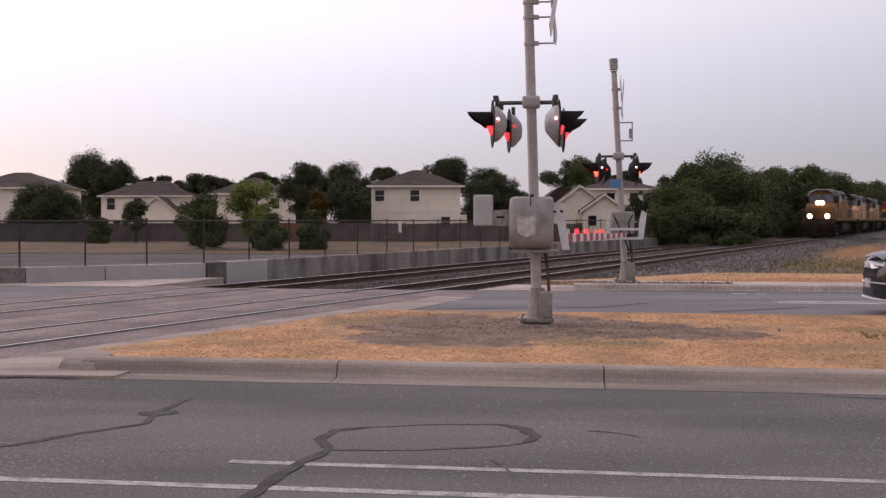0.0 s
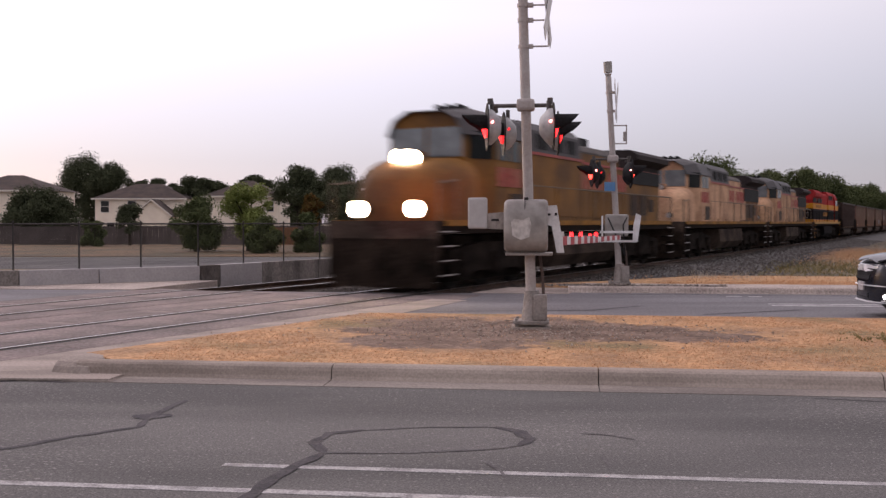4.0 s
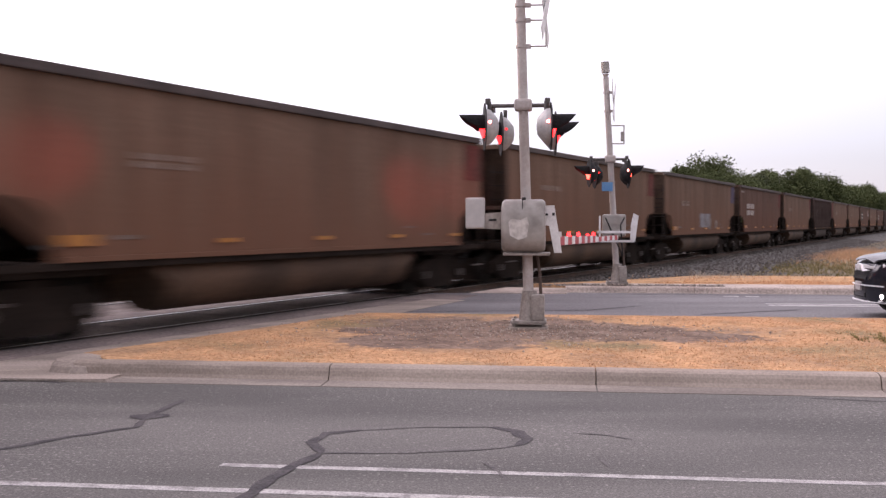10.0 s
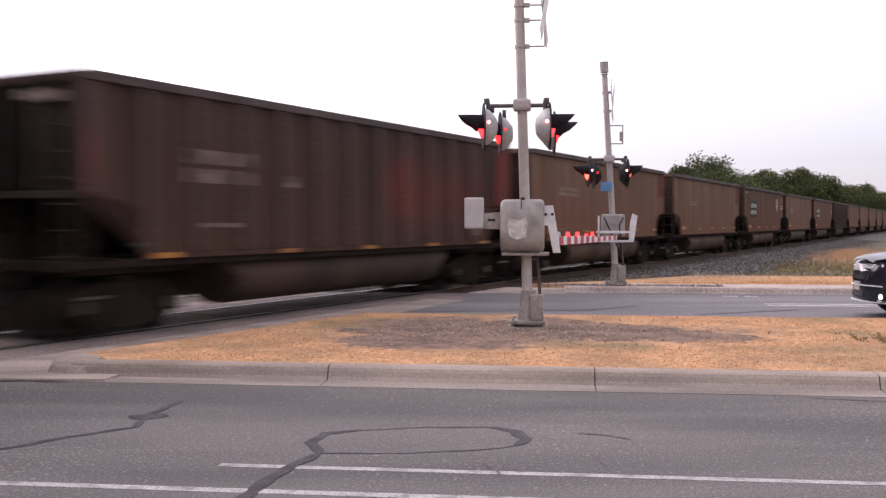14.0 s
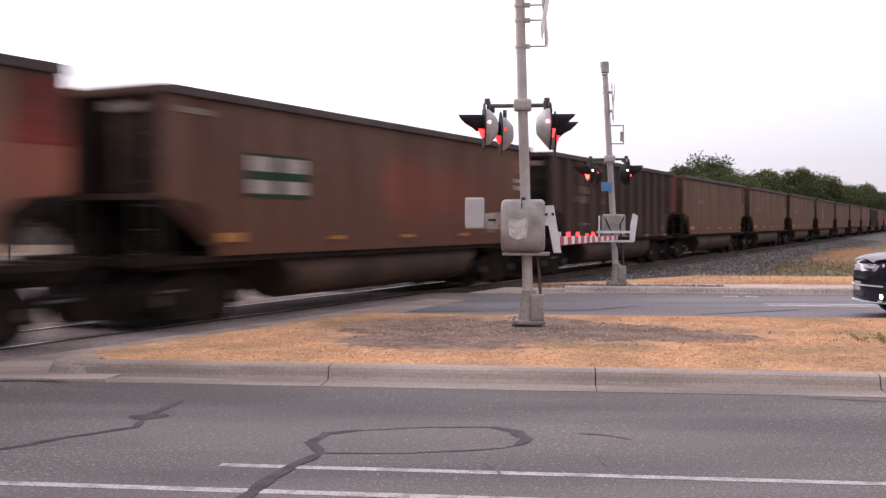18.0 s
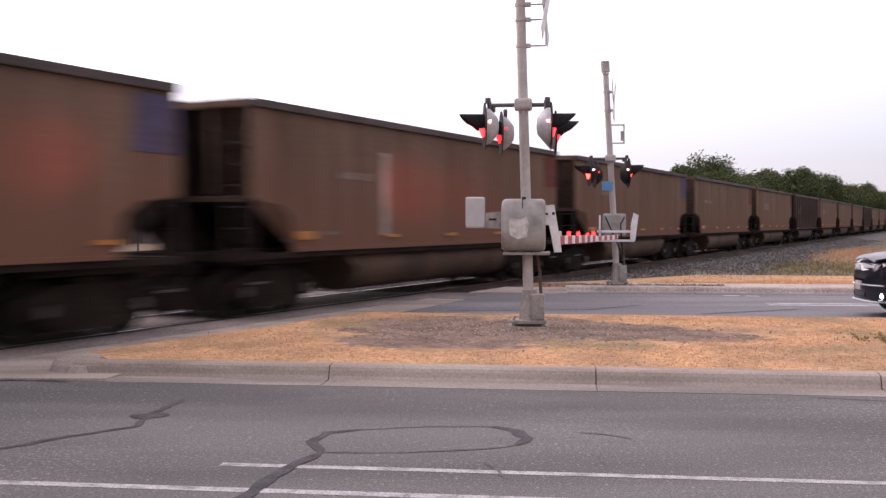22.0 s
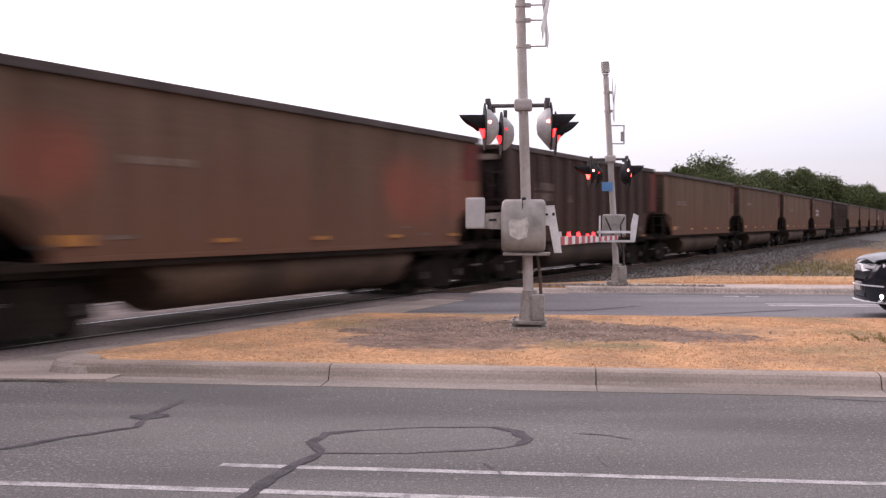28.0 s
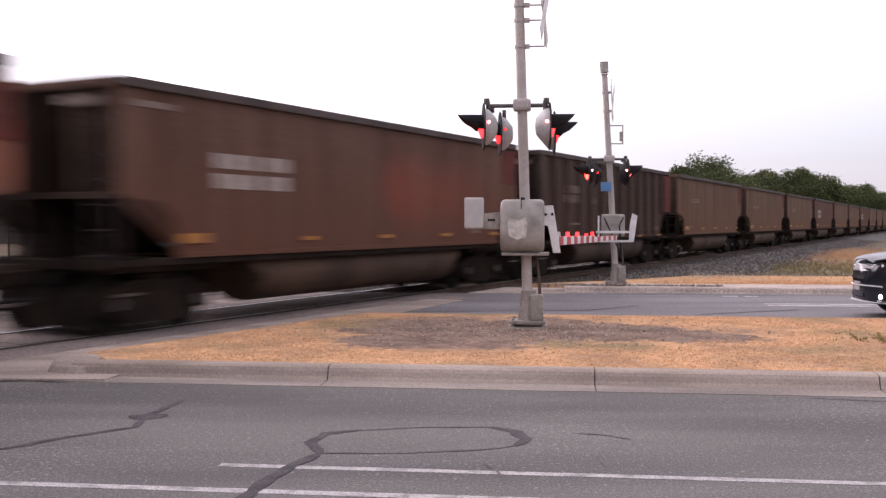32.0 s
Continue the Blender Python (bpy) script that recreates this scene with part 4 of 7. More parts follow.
    part("cab", bm, hood_m, e)
    # front of the cab narrows towards the windscreen
    cab_w, nose_x = (1.38, 10.35) if band_m else (1.08, 10.0)
    bm = B()
    fr = [[bm.verts.new((f * x, y * w, z)) for y, z in ((-1, DECK), (-1, 3.75), (-0.83, zt - 0.22), (-0.46, zt), (0.46, zt), (0.83, zt - 0.22), (1, 3.75), (1, DECK))] for x, w, zt in ((7.4, 1.5, 4.62), (8.4, cab_w, 4.5))]
    for i in range(7):
        bm.faces.new((fr[0][i], fr[0][i + 1], fr[1][i + 1], fr[1][i]))
    bm.faces.new(fr[1])
    bmesh.ops.recalc_face_normals(bm, faces=bm.faces)
    part("cab_front", bm, hood_m, e)
    bm = B()
    rf = [[bm.verts.new((f * x, y * w, z)) for y, z in ((-1.02, 3.9), (-0.85, zt - 0.2), (-0.46, zt + 0.03), (0.46, zt + 0.03), (0.85, zt - 0.2), (1.02, 3.9))] for x, w, zt in ((5.3, 1.5, 4.64), (7.4, 1.5, 4.64), (8.55, cab_w, 4.5))]
    for p_, q_ in zip(rf, rf[1:]):
        for i in range(5):
            bm.faces.new((p_[i], p_[i + 1], q_[i + 1], q_[i]))
    bmesh.ops.recalc_face_normals(bm, faces=bm.faces)
    bmesh.ops.solidify(bm, geom=bm.faces[:], thickness=0.03)
    part("cab_roof", bm, roof_m, e)
    if band_m:
        bm = B()
        rf = [[bm.verts.new((f * x, y * w, z + 0.035)) for y, z in ((-1.03, 4.05), (-0.86, zt - 0.2), (-0.46, zt + 0.03), (0.46, zt + 0.03), (0.86, zt - 0.2), (1.03, 4.05))] for x, w, zt in ((7.5, 1.49, 4.62), (8.6, cab_w, 4.5))]
        for i in range(5):
            bm.faces.new((rf[0][i], rf[0][i + 1], rf[1][i + 1], rf[1][i]))
        bmesh.ops.recalc_face_normals(bm, faces=bm.faces)
        bmesh.ops.solidify(bm, geom=bm.faces[:], thickness=0.02)
        part("roof_visor", bm, VISOR, e, "pale grey roof edge over the windscreen")
    for s in (-1, 1):
        part("cab_window", box(B(), *X(5.9, 6.5), s * 1.512 - 0.012, s * 1.512 + 0.012, 3.3, 3.85, 0.005), DARK_GLASS, e)
        part("cab_window", box(B(), *X(6.65, 7.3), s * 1.512 - 0.012, s * 1.512 + 0.012, 3.3, 3.85, 0.005), DARK_GLASS, e)
        bm = B()
        qw = 1.5 - (1.5 - cab_w) * 0.9
        wt = 4.12 if band_m else 4.0
        qv = [(7.5, 1.475, 3.3), (8.3, qw, 3.3), (8.3, qw, wt), (7.5, 1.475, wt)]
        bm.faces.new([bm.verts.new((f * x, s * (y + 0.02), z)) for x, y, z in qv])
        bmesh.ops.solidify(bm, geom=bm.faces[:], thickness=0.01)
        part("quarter_window", bm, CAB_GLASS if band_m else DARK_GLASS, e)
        if band_m:
            bm = B()
            bm.faces.new([bm.verts.new((f * x, s * (y + 0.045), z)) for x, y, z in ((9.35, 1.34, 2.08), (10.0, 1.22, 2.08), (10.0, 1.20, 2.66), (9.35, 1.33, 2.72))])
            bmesh.ops.solidify(bm, geom=bm.faces[:], thickness=0.01)
            part("nose_panel", bm, NOSE_ORANGE, e, "bright orange panel on the nose")
            for z0, z1, m in ((2.88, 3.2, band_m[0]), (1.95, 2.84, band_m[1]), (1.74, 1.91, band_m[0])):
                bm = B()
                for (xa, wa), (xb, wb) in (((7.4, 1.5), (8.4, cab_w + 0.04)), ((8.4, 1.42), (nose_x - 0.3, 1.22))):
                    if z1 > 3.0 and xb > 9:
                        continue
                    bm.faces.new([bm.verts.new((f * x, s * (y + 0.03), z)) for x, y, z in ((xa, wa, z0), (xb, wb, z0), (xb, wb, z1), (xa, wa, z1))])
                part("band", bm, m, e)
    # wide sloped nose
    bm = B()
    sec = [(8.3, 1.42, 3.34), (8.8, 1.38, 3.32), (nose_x - 0.6, 1.28, 3.22), (nose_x - 0.25, 1.16, 3.06), (nose_x - 0.06, 1.02, 2.86), (nose_x, 0.9, 2.7)]
    ring_ = ((-1, None), (-1, 0.62), (-0.95, 0.34), (-0.82, 0.14), (-0.62, 0.03), (0, 0.0), (0.62, 0.03), (0.82, 0.14), (0.95, 0.34), (1, 0.62), (1, None))
    rings = [[bm.verts.new((f * x, yy * w, DECK if d is None else h - d)) for yy, d in ring_] for x, w, h in sec]
    for a, b in zip(rings, rings[1:]):
        for i in range(len(ring_) - 1):
            bm.faces.new((a[i], a[i + 1], b[i + 1], b[i]))
    bm.faces.new(rings[-1])
    bmesh.ops.recalc_face_normals(bm, faces=bm.faces)
    part("nose", bm, hood_m, e, smooth=True)
    # windscreen and headlights
    for y0, y1 in ((-1.28, -0.06), (0.06, 1.28)):
        part("windscreen", box(B(), *X(8.38, 8.43), y0 * 0.8, y1 * 0.8, 3.35, 4.1, 0.005), CAB_GLASS, e)
    hl = HEADLIGHT if style == 1 else STEEL
    lr = 0.2 if style == 1 else 0.12
    for y in (-0.16, 0.16):
        part("headlight_barrel", cyl(B(), (f * 9.3, y, 3.28), (f * 9.495, y, 3.28), lr + 0.015), BLACK, e)
        part("headlight", cyl(B(), (f * 9.496, y, 3.28), (f * 9.505, y, 3.28), lr), hl, e)
    part("headlight_box", box(B(), *X(9.1, 9.43), -0.34, 0.34, 3.06, 3.44, 0.02), hood_m, e)
    for y in (-0.78, 0.78):
        part("ditch_light_barrel", cyl(B(), (f * 10.25, y, 2.0), (f * 10.445, y, 2.0), lr + 0.015), BLACK, e)
        part("ditch_light", cyl(B(), (f * 10.446, y, 2.0), (f * 10.455, y, 2.0), lr), hl, e)
    for k in range(5):
        part("rung", box(B(), *X(rear - 0.09, rear - 0.06), -1.0, -0.55, 2.1 + 0.38 * k, 2.13 + 0.38 * k), STEEL, e)
    # plough, steps, handrails, tank, end plates
    bm = B()
    vs = [bm.verts.new(v) for v in ((f * 10.66, -1.5, 1.3), (f * 10.66, 1.5, 1.3), (f * 10.66, 1.4, 0.15), (f * 10.9, 0, 0.15), (f * 10.66, -1.4, 0.15), (f * 10.85, 0, 1.3))]
    bm.faces.new((vs[0], vs[5], vs[3], vs[4]))
    bm.faces.new((vs[5], vs[1], vs[2], vs[3]))
    bmesh.ops.solidify(bm, geom=bm.faces[:], thickness=0.05)
    part("plough", bm, TANK, e)
    for xe in (-10.6, 10.6):
        part("end_plate", box(B(), xe - 0.06, xe + 0.06, -1.5, 1.5, 0.9, 1.72), TANK, e)
        for y in (-1.4, 1.4):
            bm = B()
            for k in range(4):
                box(bm, xe - 0.9 * (1 if xe > 0 else 0), xe + 0.9 * (0 if xe > 0 else 1), y - 0.14, y + 0.14, 0.4 + 0.34 * k, 0.44 + 0.34 * k)
            box(bm, xe - 0.03, xe + 0.03, y - 0.14, y + 0.14, 0.4, 1.5)
            part("step", bm, UNDER, e)
    for y in (-1.46, 1.46):
        bm = B()
        cyl(bm, (min(f * -10.5, f * 5.3), y, 2.72), (max(f * -10.5, f * 5.3), y, 2.72), 0.025, seg=6)
        for k in range(9):
            x = f * (-10.5 + k * 1.97)
            cyl(bm, (x, y, 1.7), (x, y, 2.72), 0.022, seg=6)
        for xx in (9.6, 10.55):
            cyl(bm, (f * xx, y, 1.7), (f * xx, y, 2.7), 0.022, seg=6)
        cyl(bm, (f * 9.6, y, 2.7), (f * 10.55, y, 2.6), 0.022, seg=6)
        part("handrail", bm, BLACK if style == 4 else GRIME_RAIL, e)
    bm = B()
    loft(bm, [(-1.45, 1.35), (-1.5, 0.7), (-1.2, 0.35), (1.2, 0.35), (1.5, 0.7), (1.45, 1.35)], -3.0, 3.0)
    part("fuel_tank", bm, BAND_K if band_m else TANK, e)
    for x in (-6.7, 6.7):
        bm = B()
        for y in (-1.12, 1.12):
            plate(bm, [(-2.7, 1.0), (-2.6, 0.36), (-1.9, 0.30), (-1.4, 0.45), (-0.5, 0.45), (0, 0.30), (0.5, 0.45), (1.4, 0.45), (1.9, 0.30), (2.6, 0.36), (2.7, 1.0), (1.0, 1.18), (-1.0, 1.18)], y - 0.1, y + 0.1)
            for ax in (-2.0, 0.0, 2.0):
                cyl(bm, (ax, y - 0.2, 0.53), (ax, y + 0.2, 0.53), 0.17, seg=12)
                cyl(bm, (ax - 0.35, y * 1.12, 0.55), (ax - 0.35, y * 1.12, 0.95), 0.09, seg=8)
        box(bm, -2.5, 2.5, -0.9, 0.9, 0.2, 1.35)
        b = part("bogie", bm, TRUCK, e, "grimy three-axle bogie")
        b.location.x = x
        w0 = None
        for ax in (-2.0, 0.0, 2.0):
            for y in (-0.76, 0.76):
                if w0 is None:
                    w0 = part("wheel", wheelset_mesh(0.53), WHEEL, b)
                    w0.matrix_basis = pose(ax, y, 0.53)
                else:
                    again(w0, ax, y, 0.53)
    # roof gear
    bm = B()
    box(bm, *X(-3.1, -2.2), -0.38, 0.38, 4.2, 4.64, 0.03)
    part("exhaust", bm, BLACK, e)
    for a, z in ((3.0, 4.5), (-1.2, 4.26)):
        part("roof_hatch", box(B(), *X(a, a + 1.1), -0.6, 0.6, z - 0.06, z + 0.10, 0.03), roof_m, e)
    bm = B()
    for k in range(3):
        cyl(bm, (f * 6.6, -0.3 + 0.3 * k, 4.75), (f * 7.2, -0.3 + 0.3 * k, 4.75), 0.06, 0.1, seg=8)
    box(bm, *X(6.55, 6.75), -0.4, 0.4, 4.6, 4.75)
    part("air_horn", bm, BLACK, e)
    # doors on both sides of the engine hood
    door_m = band_m[1] if band_m else hood_m
    for y in (-HB - 0.005, HB + 0.005):
        d0 = None
        for k in range(7):
            x = f * (-5.4 + k * 0.92)
            if d0 is None:
                d0 = part("hood_door", box(B(), -0.43, 0.43, *((-0.022, 0.022) if band_m else (-0.018, 0.018)), 0, 0.76 if band_m else 1.1, 0.002 if band_m else 0.012), door_m, e)
                d0.matrix_basis = pose(x, y, 2.04 if band_m else DECK + 0.1)
            else:
                again(d0, x, y, 2.04 if band_m else DECK + 0.1)
    for y in (-CB - 0.01, CB + 0.01):
        for a, b, z0, z1 in ((0.8, 2.9, 1.85, 2.75), (3.1, 5.2, 1.85, 2.75)):
            if not band_m:
                part("cabinet_door", box(B(), *X(a, b), y - 0.018, y + 0.018, z0, z1, 0.01), hood_m, e)
    st = None
    for k in range(4):
        for xe in (-10.2, 10.2):
            if st is None:
                st = part("step_edge", box(B(), -0.38, 0.38, -1.56, -1.52, 0.43, 0.46), BAND_Y if style == 4 else STEEL, e)
                st.matrix_basis = pose(xe, 0, 0)
            else:
                again(st, xe, 0, 0.34 * k)
    return e


GRIME_RAIL = mat("grimy_handrail", (0.16, 0.12, 0.08), (0.10, 0.075, 0.055), 3, 20, 0.7)
CAB_GLASS = mat("cab_glass", (0.17, 0.185, 0.20), (0.12, 0.13, 0.14), 2, 20, 0.08, bump=0, grain=0.05, spec=0.8)
LETTER_Y = mat("loco_letter_orange", (0.42, 0.16, 0.012), (0.32, 0.12, 0.012), 3, 14, 0.6, bump=0.0)
LETTER_D = mat("loco_letter_dull", (0.30, 0.12, 0.012), (0.24, 0.10, 0.012), 3, 14, 0.6, bump=0.0)
NOSE_ORANGE = mat("loco_nose_orange", (0.62, 0.15, 0.03), (0.50, 0.12, 0.025), 2, 14, 0.6, bump=0.0, spec=0.1)
VISOR = mat("loco_visor_grey", (0.46, 0.44, 0.44), (0.32, 0.30, 0.30), 2, 14, 0.6, bump=0.0)
SILL_W = mat("loco_sill_cream", (0.46, 0.28, 0.11), (0.30, 0.165, 0.055), 2, 14, 0.7, bump=0.0, spec=0.1)
WING = mat("loco_wing_soot", (0.026, 0.021, 0.022), (0.040, 0.032, 0.032), 1.2, 14, 0.8, bump=0.05, spec=0.15)
PALE_ROOF = mat("loco_pale_roof", (0.115, 0.098, 0.092), (0.065, 0.055, 0.052), 1.2, 14, 0.7, bump=0.05, spec=0.2)
GRIMY = mat("loco_grimy_rear", (0.26, 0.135, 0.075), (0.075, 0.045, 0.032), 1.6, 9, 0.8, bump=0.05, stretch=(1, 1, 0.35), grain=0.2, spec=0.12)
LETTER_R = mat("loco_letter_red", (0.30, 0.035, 0.030), (0.34, 0.11, 0.07), 3, 14, 0.6, bump=0.0)
LOUVRE = mat("loco_louvre", (0.065, 0.038, 0.026), (0.03, 0.02, 0.016), 3, 20, 0.8, bump=0.1)
TANK = mat("fuel_tank_grime", (0.070, 0.050, 0.040), (0.028, 0.021, 0.018), 1.2, 14, 0.9, 0.0, bump=0.1, spec=0.05)
TRUCK = mat("loco_bogie_grime", (0.026, 0.020, 0.017), (0.009, 0.007, 0.006), 2, 20, 0.95, 0.0, bump=0.2, spec=0.04)
YELLOW = mat("loco_yellow", (0.21, 0.096, 0.022), (0.105, 0.050, 0.018), 0.8, 14, 0.6, bump=0.03, grain=0.1, spec=0.2)
FADED = mat("loco_faded_yellow", (0.56, 0.340, 0.215), (0.33, 0.185, 0.115), 1.5, 9, 0.75, bump=0.04, stretch=(1, 1, 0.5), grain=0.14, spec=0.15)
FADED_B = mat("loco_grimy_yellow", (0.46, 0.268, 0.160), (0.21, 0.118, 0.074), 1.5, 9, 0.75, bump=0.04, stretch=(1, 1, 0.5), grain=0.16, spec=0.15)
LOCO_GREY = mat("loco_grey_roof", (0.060, 0.052, 0.056), (0.042, 0.037, 0.039), 1, 14, 0.6, bump=0.05)
RED = mat("loco_red", (0.36, 0.030, 0.030), (0.27, 0.024, 0.025), 0.8, 14, 0.8, bump=0.03, grain=0.1, spec=0.08)
BAND_Y = mat("loco_band_yellow", (0.52, 0.21, 0.010), (0.42, 0.165, 0.010), 0.8, 14, 0.6, bump=0.03, grain=0.08, spec=0.2)
BAND_K = mat("loco_band_black", (0.009, 0.008, 0.008), (0.014, 0.011, 0.012), 1, 14, 0.85, bump=0.03, spec=0.04)
SILL_O = mat("loco_sill_stripe", (0.32, 0.15, 0.035), (0.16, 0.085, 0.03), 1.2, 14, 0.7, bump=0.0, spec=0.1)
STRIPE = mat("loco_red_stripe", (0.33, 0.045, 0.035), (0.20, 0.04, 0.03), 2, 14, 0.5, bump=0.0)

TRAIN = []
e1 = engine("a", "yellow and grey six-axle diesel locomotive with lit headlights", YELLOW, LOCO_GREY, None, STRIPE, SILL_O, style=1)
e2 = engine("b", "sun-faded tan and grey six-axle diesel locomotive", FADED, LOCO_GREY, None, STRIPE, SILL_O, lower_m=GRIMY)
e3 = engine("c", "grimy faded tan six-axle diesel locomotive", FADED_B, LOCO_GREY, None, STRIPE, SILL_O, lower_m=GRIMY)
e4 = engine("d", "red, yellow and black diesel locomotive running cab last", RED, RED, (BAND_Y, BAND_K), None, SILL_W, reverse=True, style=4)
for k, e in enumerate((e1, e2, e3, e4)):
    TRAIN.append((e, HEAD + ENGINE_L * (k + 0.5) + (-1.0, 0.0, 0.0, 0.5)[k]))
DARK_ONES = {0, 6, 12, 20, 24, 29}
RUSTY_ONES = {4, 9, 11, 28, 33, 36}
PALE_PATCH = mat("pale_patch", (0.30, 0.235, 0.205), (0.22, 0.17, 0.145), 3, 20, 0.8, bump=0.0)
first, wagons = {}, []
for k in range(44):
    kind_ = 2 if k in DARK_ONES else 1 if k in RUSTY_ONES else 0
    if kind_ not in first:
        g = first[kind_] = gondola(kind_ == 2, kind_ == 1)
    else:
        g = copy_thing(first[kind_], on_track(0))
    wagons.append(g)
    TRAIN.append((g, HEAD + 4 * ENGINE_L + CAR_L * (k + 0.5)))
for k, g in enumerate(wagons):
    dark, rusty = k in DARK_ONES, k in RUSTY_ONES
    # the painted panel at the trailing end
    m, label = (BLUE_END, "faded blue end panel") if k in (3, 15, 17) else (RED_END, "faded red end panel")
    if k not in (9, 11):
        z0 = 2.10 if dark else 2.70
        part("end_stripe", box(B(), HL - 0.95, HL - 0.02, -HW - (0.012 if not dark else 0.112), -HW - (0.003 if not dark else 0.101), z0, ZT - 0.2), m, g, label)
    # reporting marks
    if dark:
        glyphs(g, 2.1, 2.60, 4, 2, 0.30, 0.22, MARK_DARK)
        lettering(g, [(2.2, 1.60, 0.55, 0.07), (3.0, 1.60, 0.55, 0.07), (4.7, 2.30, 0.25, 0.20), (12.2, 1.36, 0.5, 0.16)], MARK_DARK)
    elif rusty:
        if k in (9, 11):
            lettering(g, [(1.95, 2.0, 1.95, 0.98)] if k == 9 else [(2.0, 2.1, 1.8, 0.75)], GREEN_SIGN, "dark green painted panel")
            rows_ = [(2.06, 2.55, 0.66, 0.25), (3.04, 2.55, 0.66, 0.25), (2.06, 2.17, 0.66, 0.23), (3.04, 2.17, 0.66, 0.23)]
            for x, z, w, h in rows_:
                part("lettering", box(B(), x - HL, x - HL + w, -HW - 0.018, -HW - 0.013, z, z + h), CRISP, g, "white stencilled block")
        elif k == 28:
            glyphs(g, 2.1, 2.55, 5, 2, 0.30, 0.24, CRISP)
        else:
            glyphs(g, 2.05, 2.48, 4, 2, 0.42, 0.28, CRISP)
        lettering(g, [(11.6, 1.42, 0.4, 0.12), (0.25, 3.36, 0.9, 0.1)], MARK)
    else:
        r_ = random.Random(300 + k)
        w = r_.uniform(0.16, 0.22)
        glyphs(g, 2.2 + r_.uniform(-0.2, 0.6), r_.uniform(2.5, 2.7), r_.choice((4, 5, 6)), r_.choice((1, 2, 2)), w, r_.uniform(0.07, 0.16), FAINT)
        lettering(g, [(10.6 + r_.uniform(-0.5, 1.4), 1.40, 0.45, 0.045), (10.6, 1.56, 0.45, 0.045), (2.2, 1.44, 0.6, 0.06)], MARK)
    if k == 3:
        lettering(g, [(8.2, 1.35, 0.5, 0.55), (9.6, 1.4, 0.5, 0.4)], MARK)
        lettering(g, [(6.3, 1.45, 2.2, 0.65)], PALE_BLUE, "pale blue graffiti patch")
    if k == 16:
        lettering(g, [(4.3, 1.4, 0.28, 1.7)], PALE_PATCH, "pale grey vertical streak")
    if k == 9:
        part("painted_patch", cyl(B(), (4.55, -HW - 0.010, 2.85), (4.55, -HW + 0.01, 2.85), 0.42, seg=28), PALE_PATCH, g, "round pale painted-over patch")
    if k in (9, 11):
        lettering(g, [(2 * HL - 1.0, 3.0, 0.7, 0.35)], ORANGE_TAG, "orange-brown painted tag")
        lettering(g, [(2 * HL - 1.0, 2.55, 0.75, 0.12), (2 * HL - 1.0, 2.75, 0.75, 0.1)], CRISP)
# ---- wall, fence and houses beyond the tracks ----
WALL_P = 20.4
WALL_BEND = 26.9
wall = empty("retaining_wall", on_strip(0, WALL_P), "low concrete wall with grey-painted patches and dark stains", "wall", kind="structure")
spans = [(26.9, 27.8, 2), (27.8, 30.0, 0), (30.0, 33.4, 1), (33.4, 37, 1), (37, 41, 1), (41, 46, 1), (46, 52, 1), (52, 60, 1), (60, 72, 1), (72, 90, 1)]
for a, b, stained in [(a * TS.length, b * TS.length, c) for a, b, c in spans]:
    part("wall_panel", box(B(), a + 0.01, b - 0.01, -0.13, 0.13, -0.6, 0.44, 0.015), (WALL_GREY, WALL_STAIN, WALL_DARK)[stained], wall)
# the wall bends towards the road at its near end
corner = TS * WALL_BEND + TP * WALL_P
BEND_M = pose(corner.x, corner.y, 0, 0, 0, 32.6)
wall2 = empty("retaining_wall", BEND_M, "low concrete wall end painted over in flat grey", "wall", kind="structure")
for a, b, stained in [(-2.86, 0.0, 0), (-4.92, -2.86, 0), (-9.0, -4.92, 1), (-16, -9.0, 1)]:
    part("wall_panel", box(B(), a + 0.012, b - 0.012, -0.13, 0.13, -0.6, 0.43, 0.015), WALL_STAIN if stained else WALL_GREY, wall2)

SIDING = mat("cream_siding", (0.80, 0.70, 0.59), (0.71, 0.61, 0.51), 0.5, 8, 0.8, bump=0.1, grain=0.06)
SHINGLE = mat("roof_shingle", (0.060, 0.041, 0.034), (0.036, 0.026, 0.023), 0.8, 10, 0.95, bump=0.3)
TRIM = mat("white_trim", (0.74, 0.67, 0.60), (0.66, 0.59, 0.53), 1, 8, 0.7, bump=0.05, grain=0.05)
WOOD_FENCE = mat("weathered_fence", (0.105, 0.085, 0.08), (0.07, 0.056, 0.052), 0.4, 10, 0.95, bump=0.2, rand=0.25)


def at_px(x, z_dist, z):
    return ((x - 784) / 2000 * z_dist, z_dist * DEEP, z)


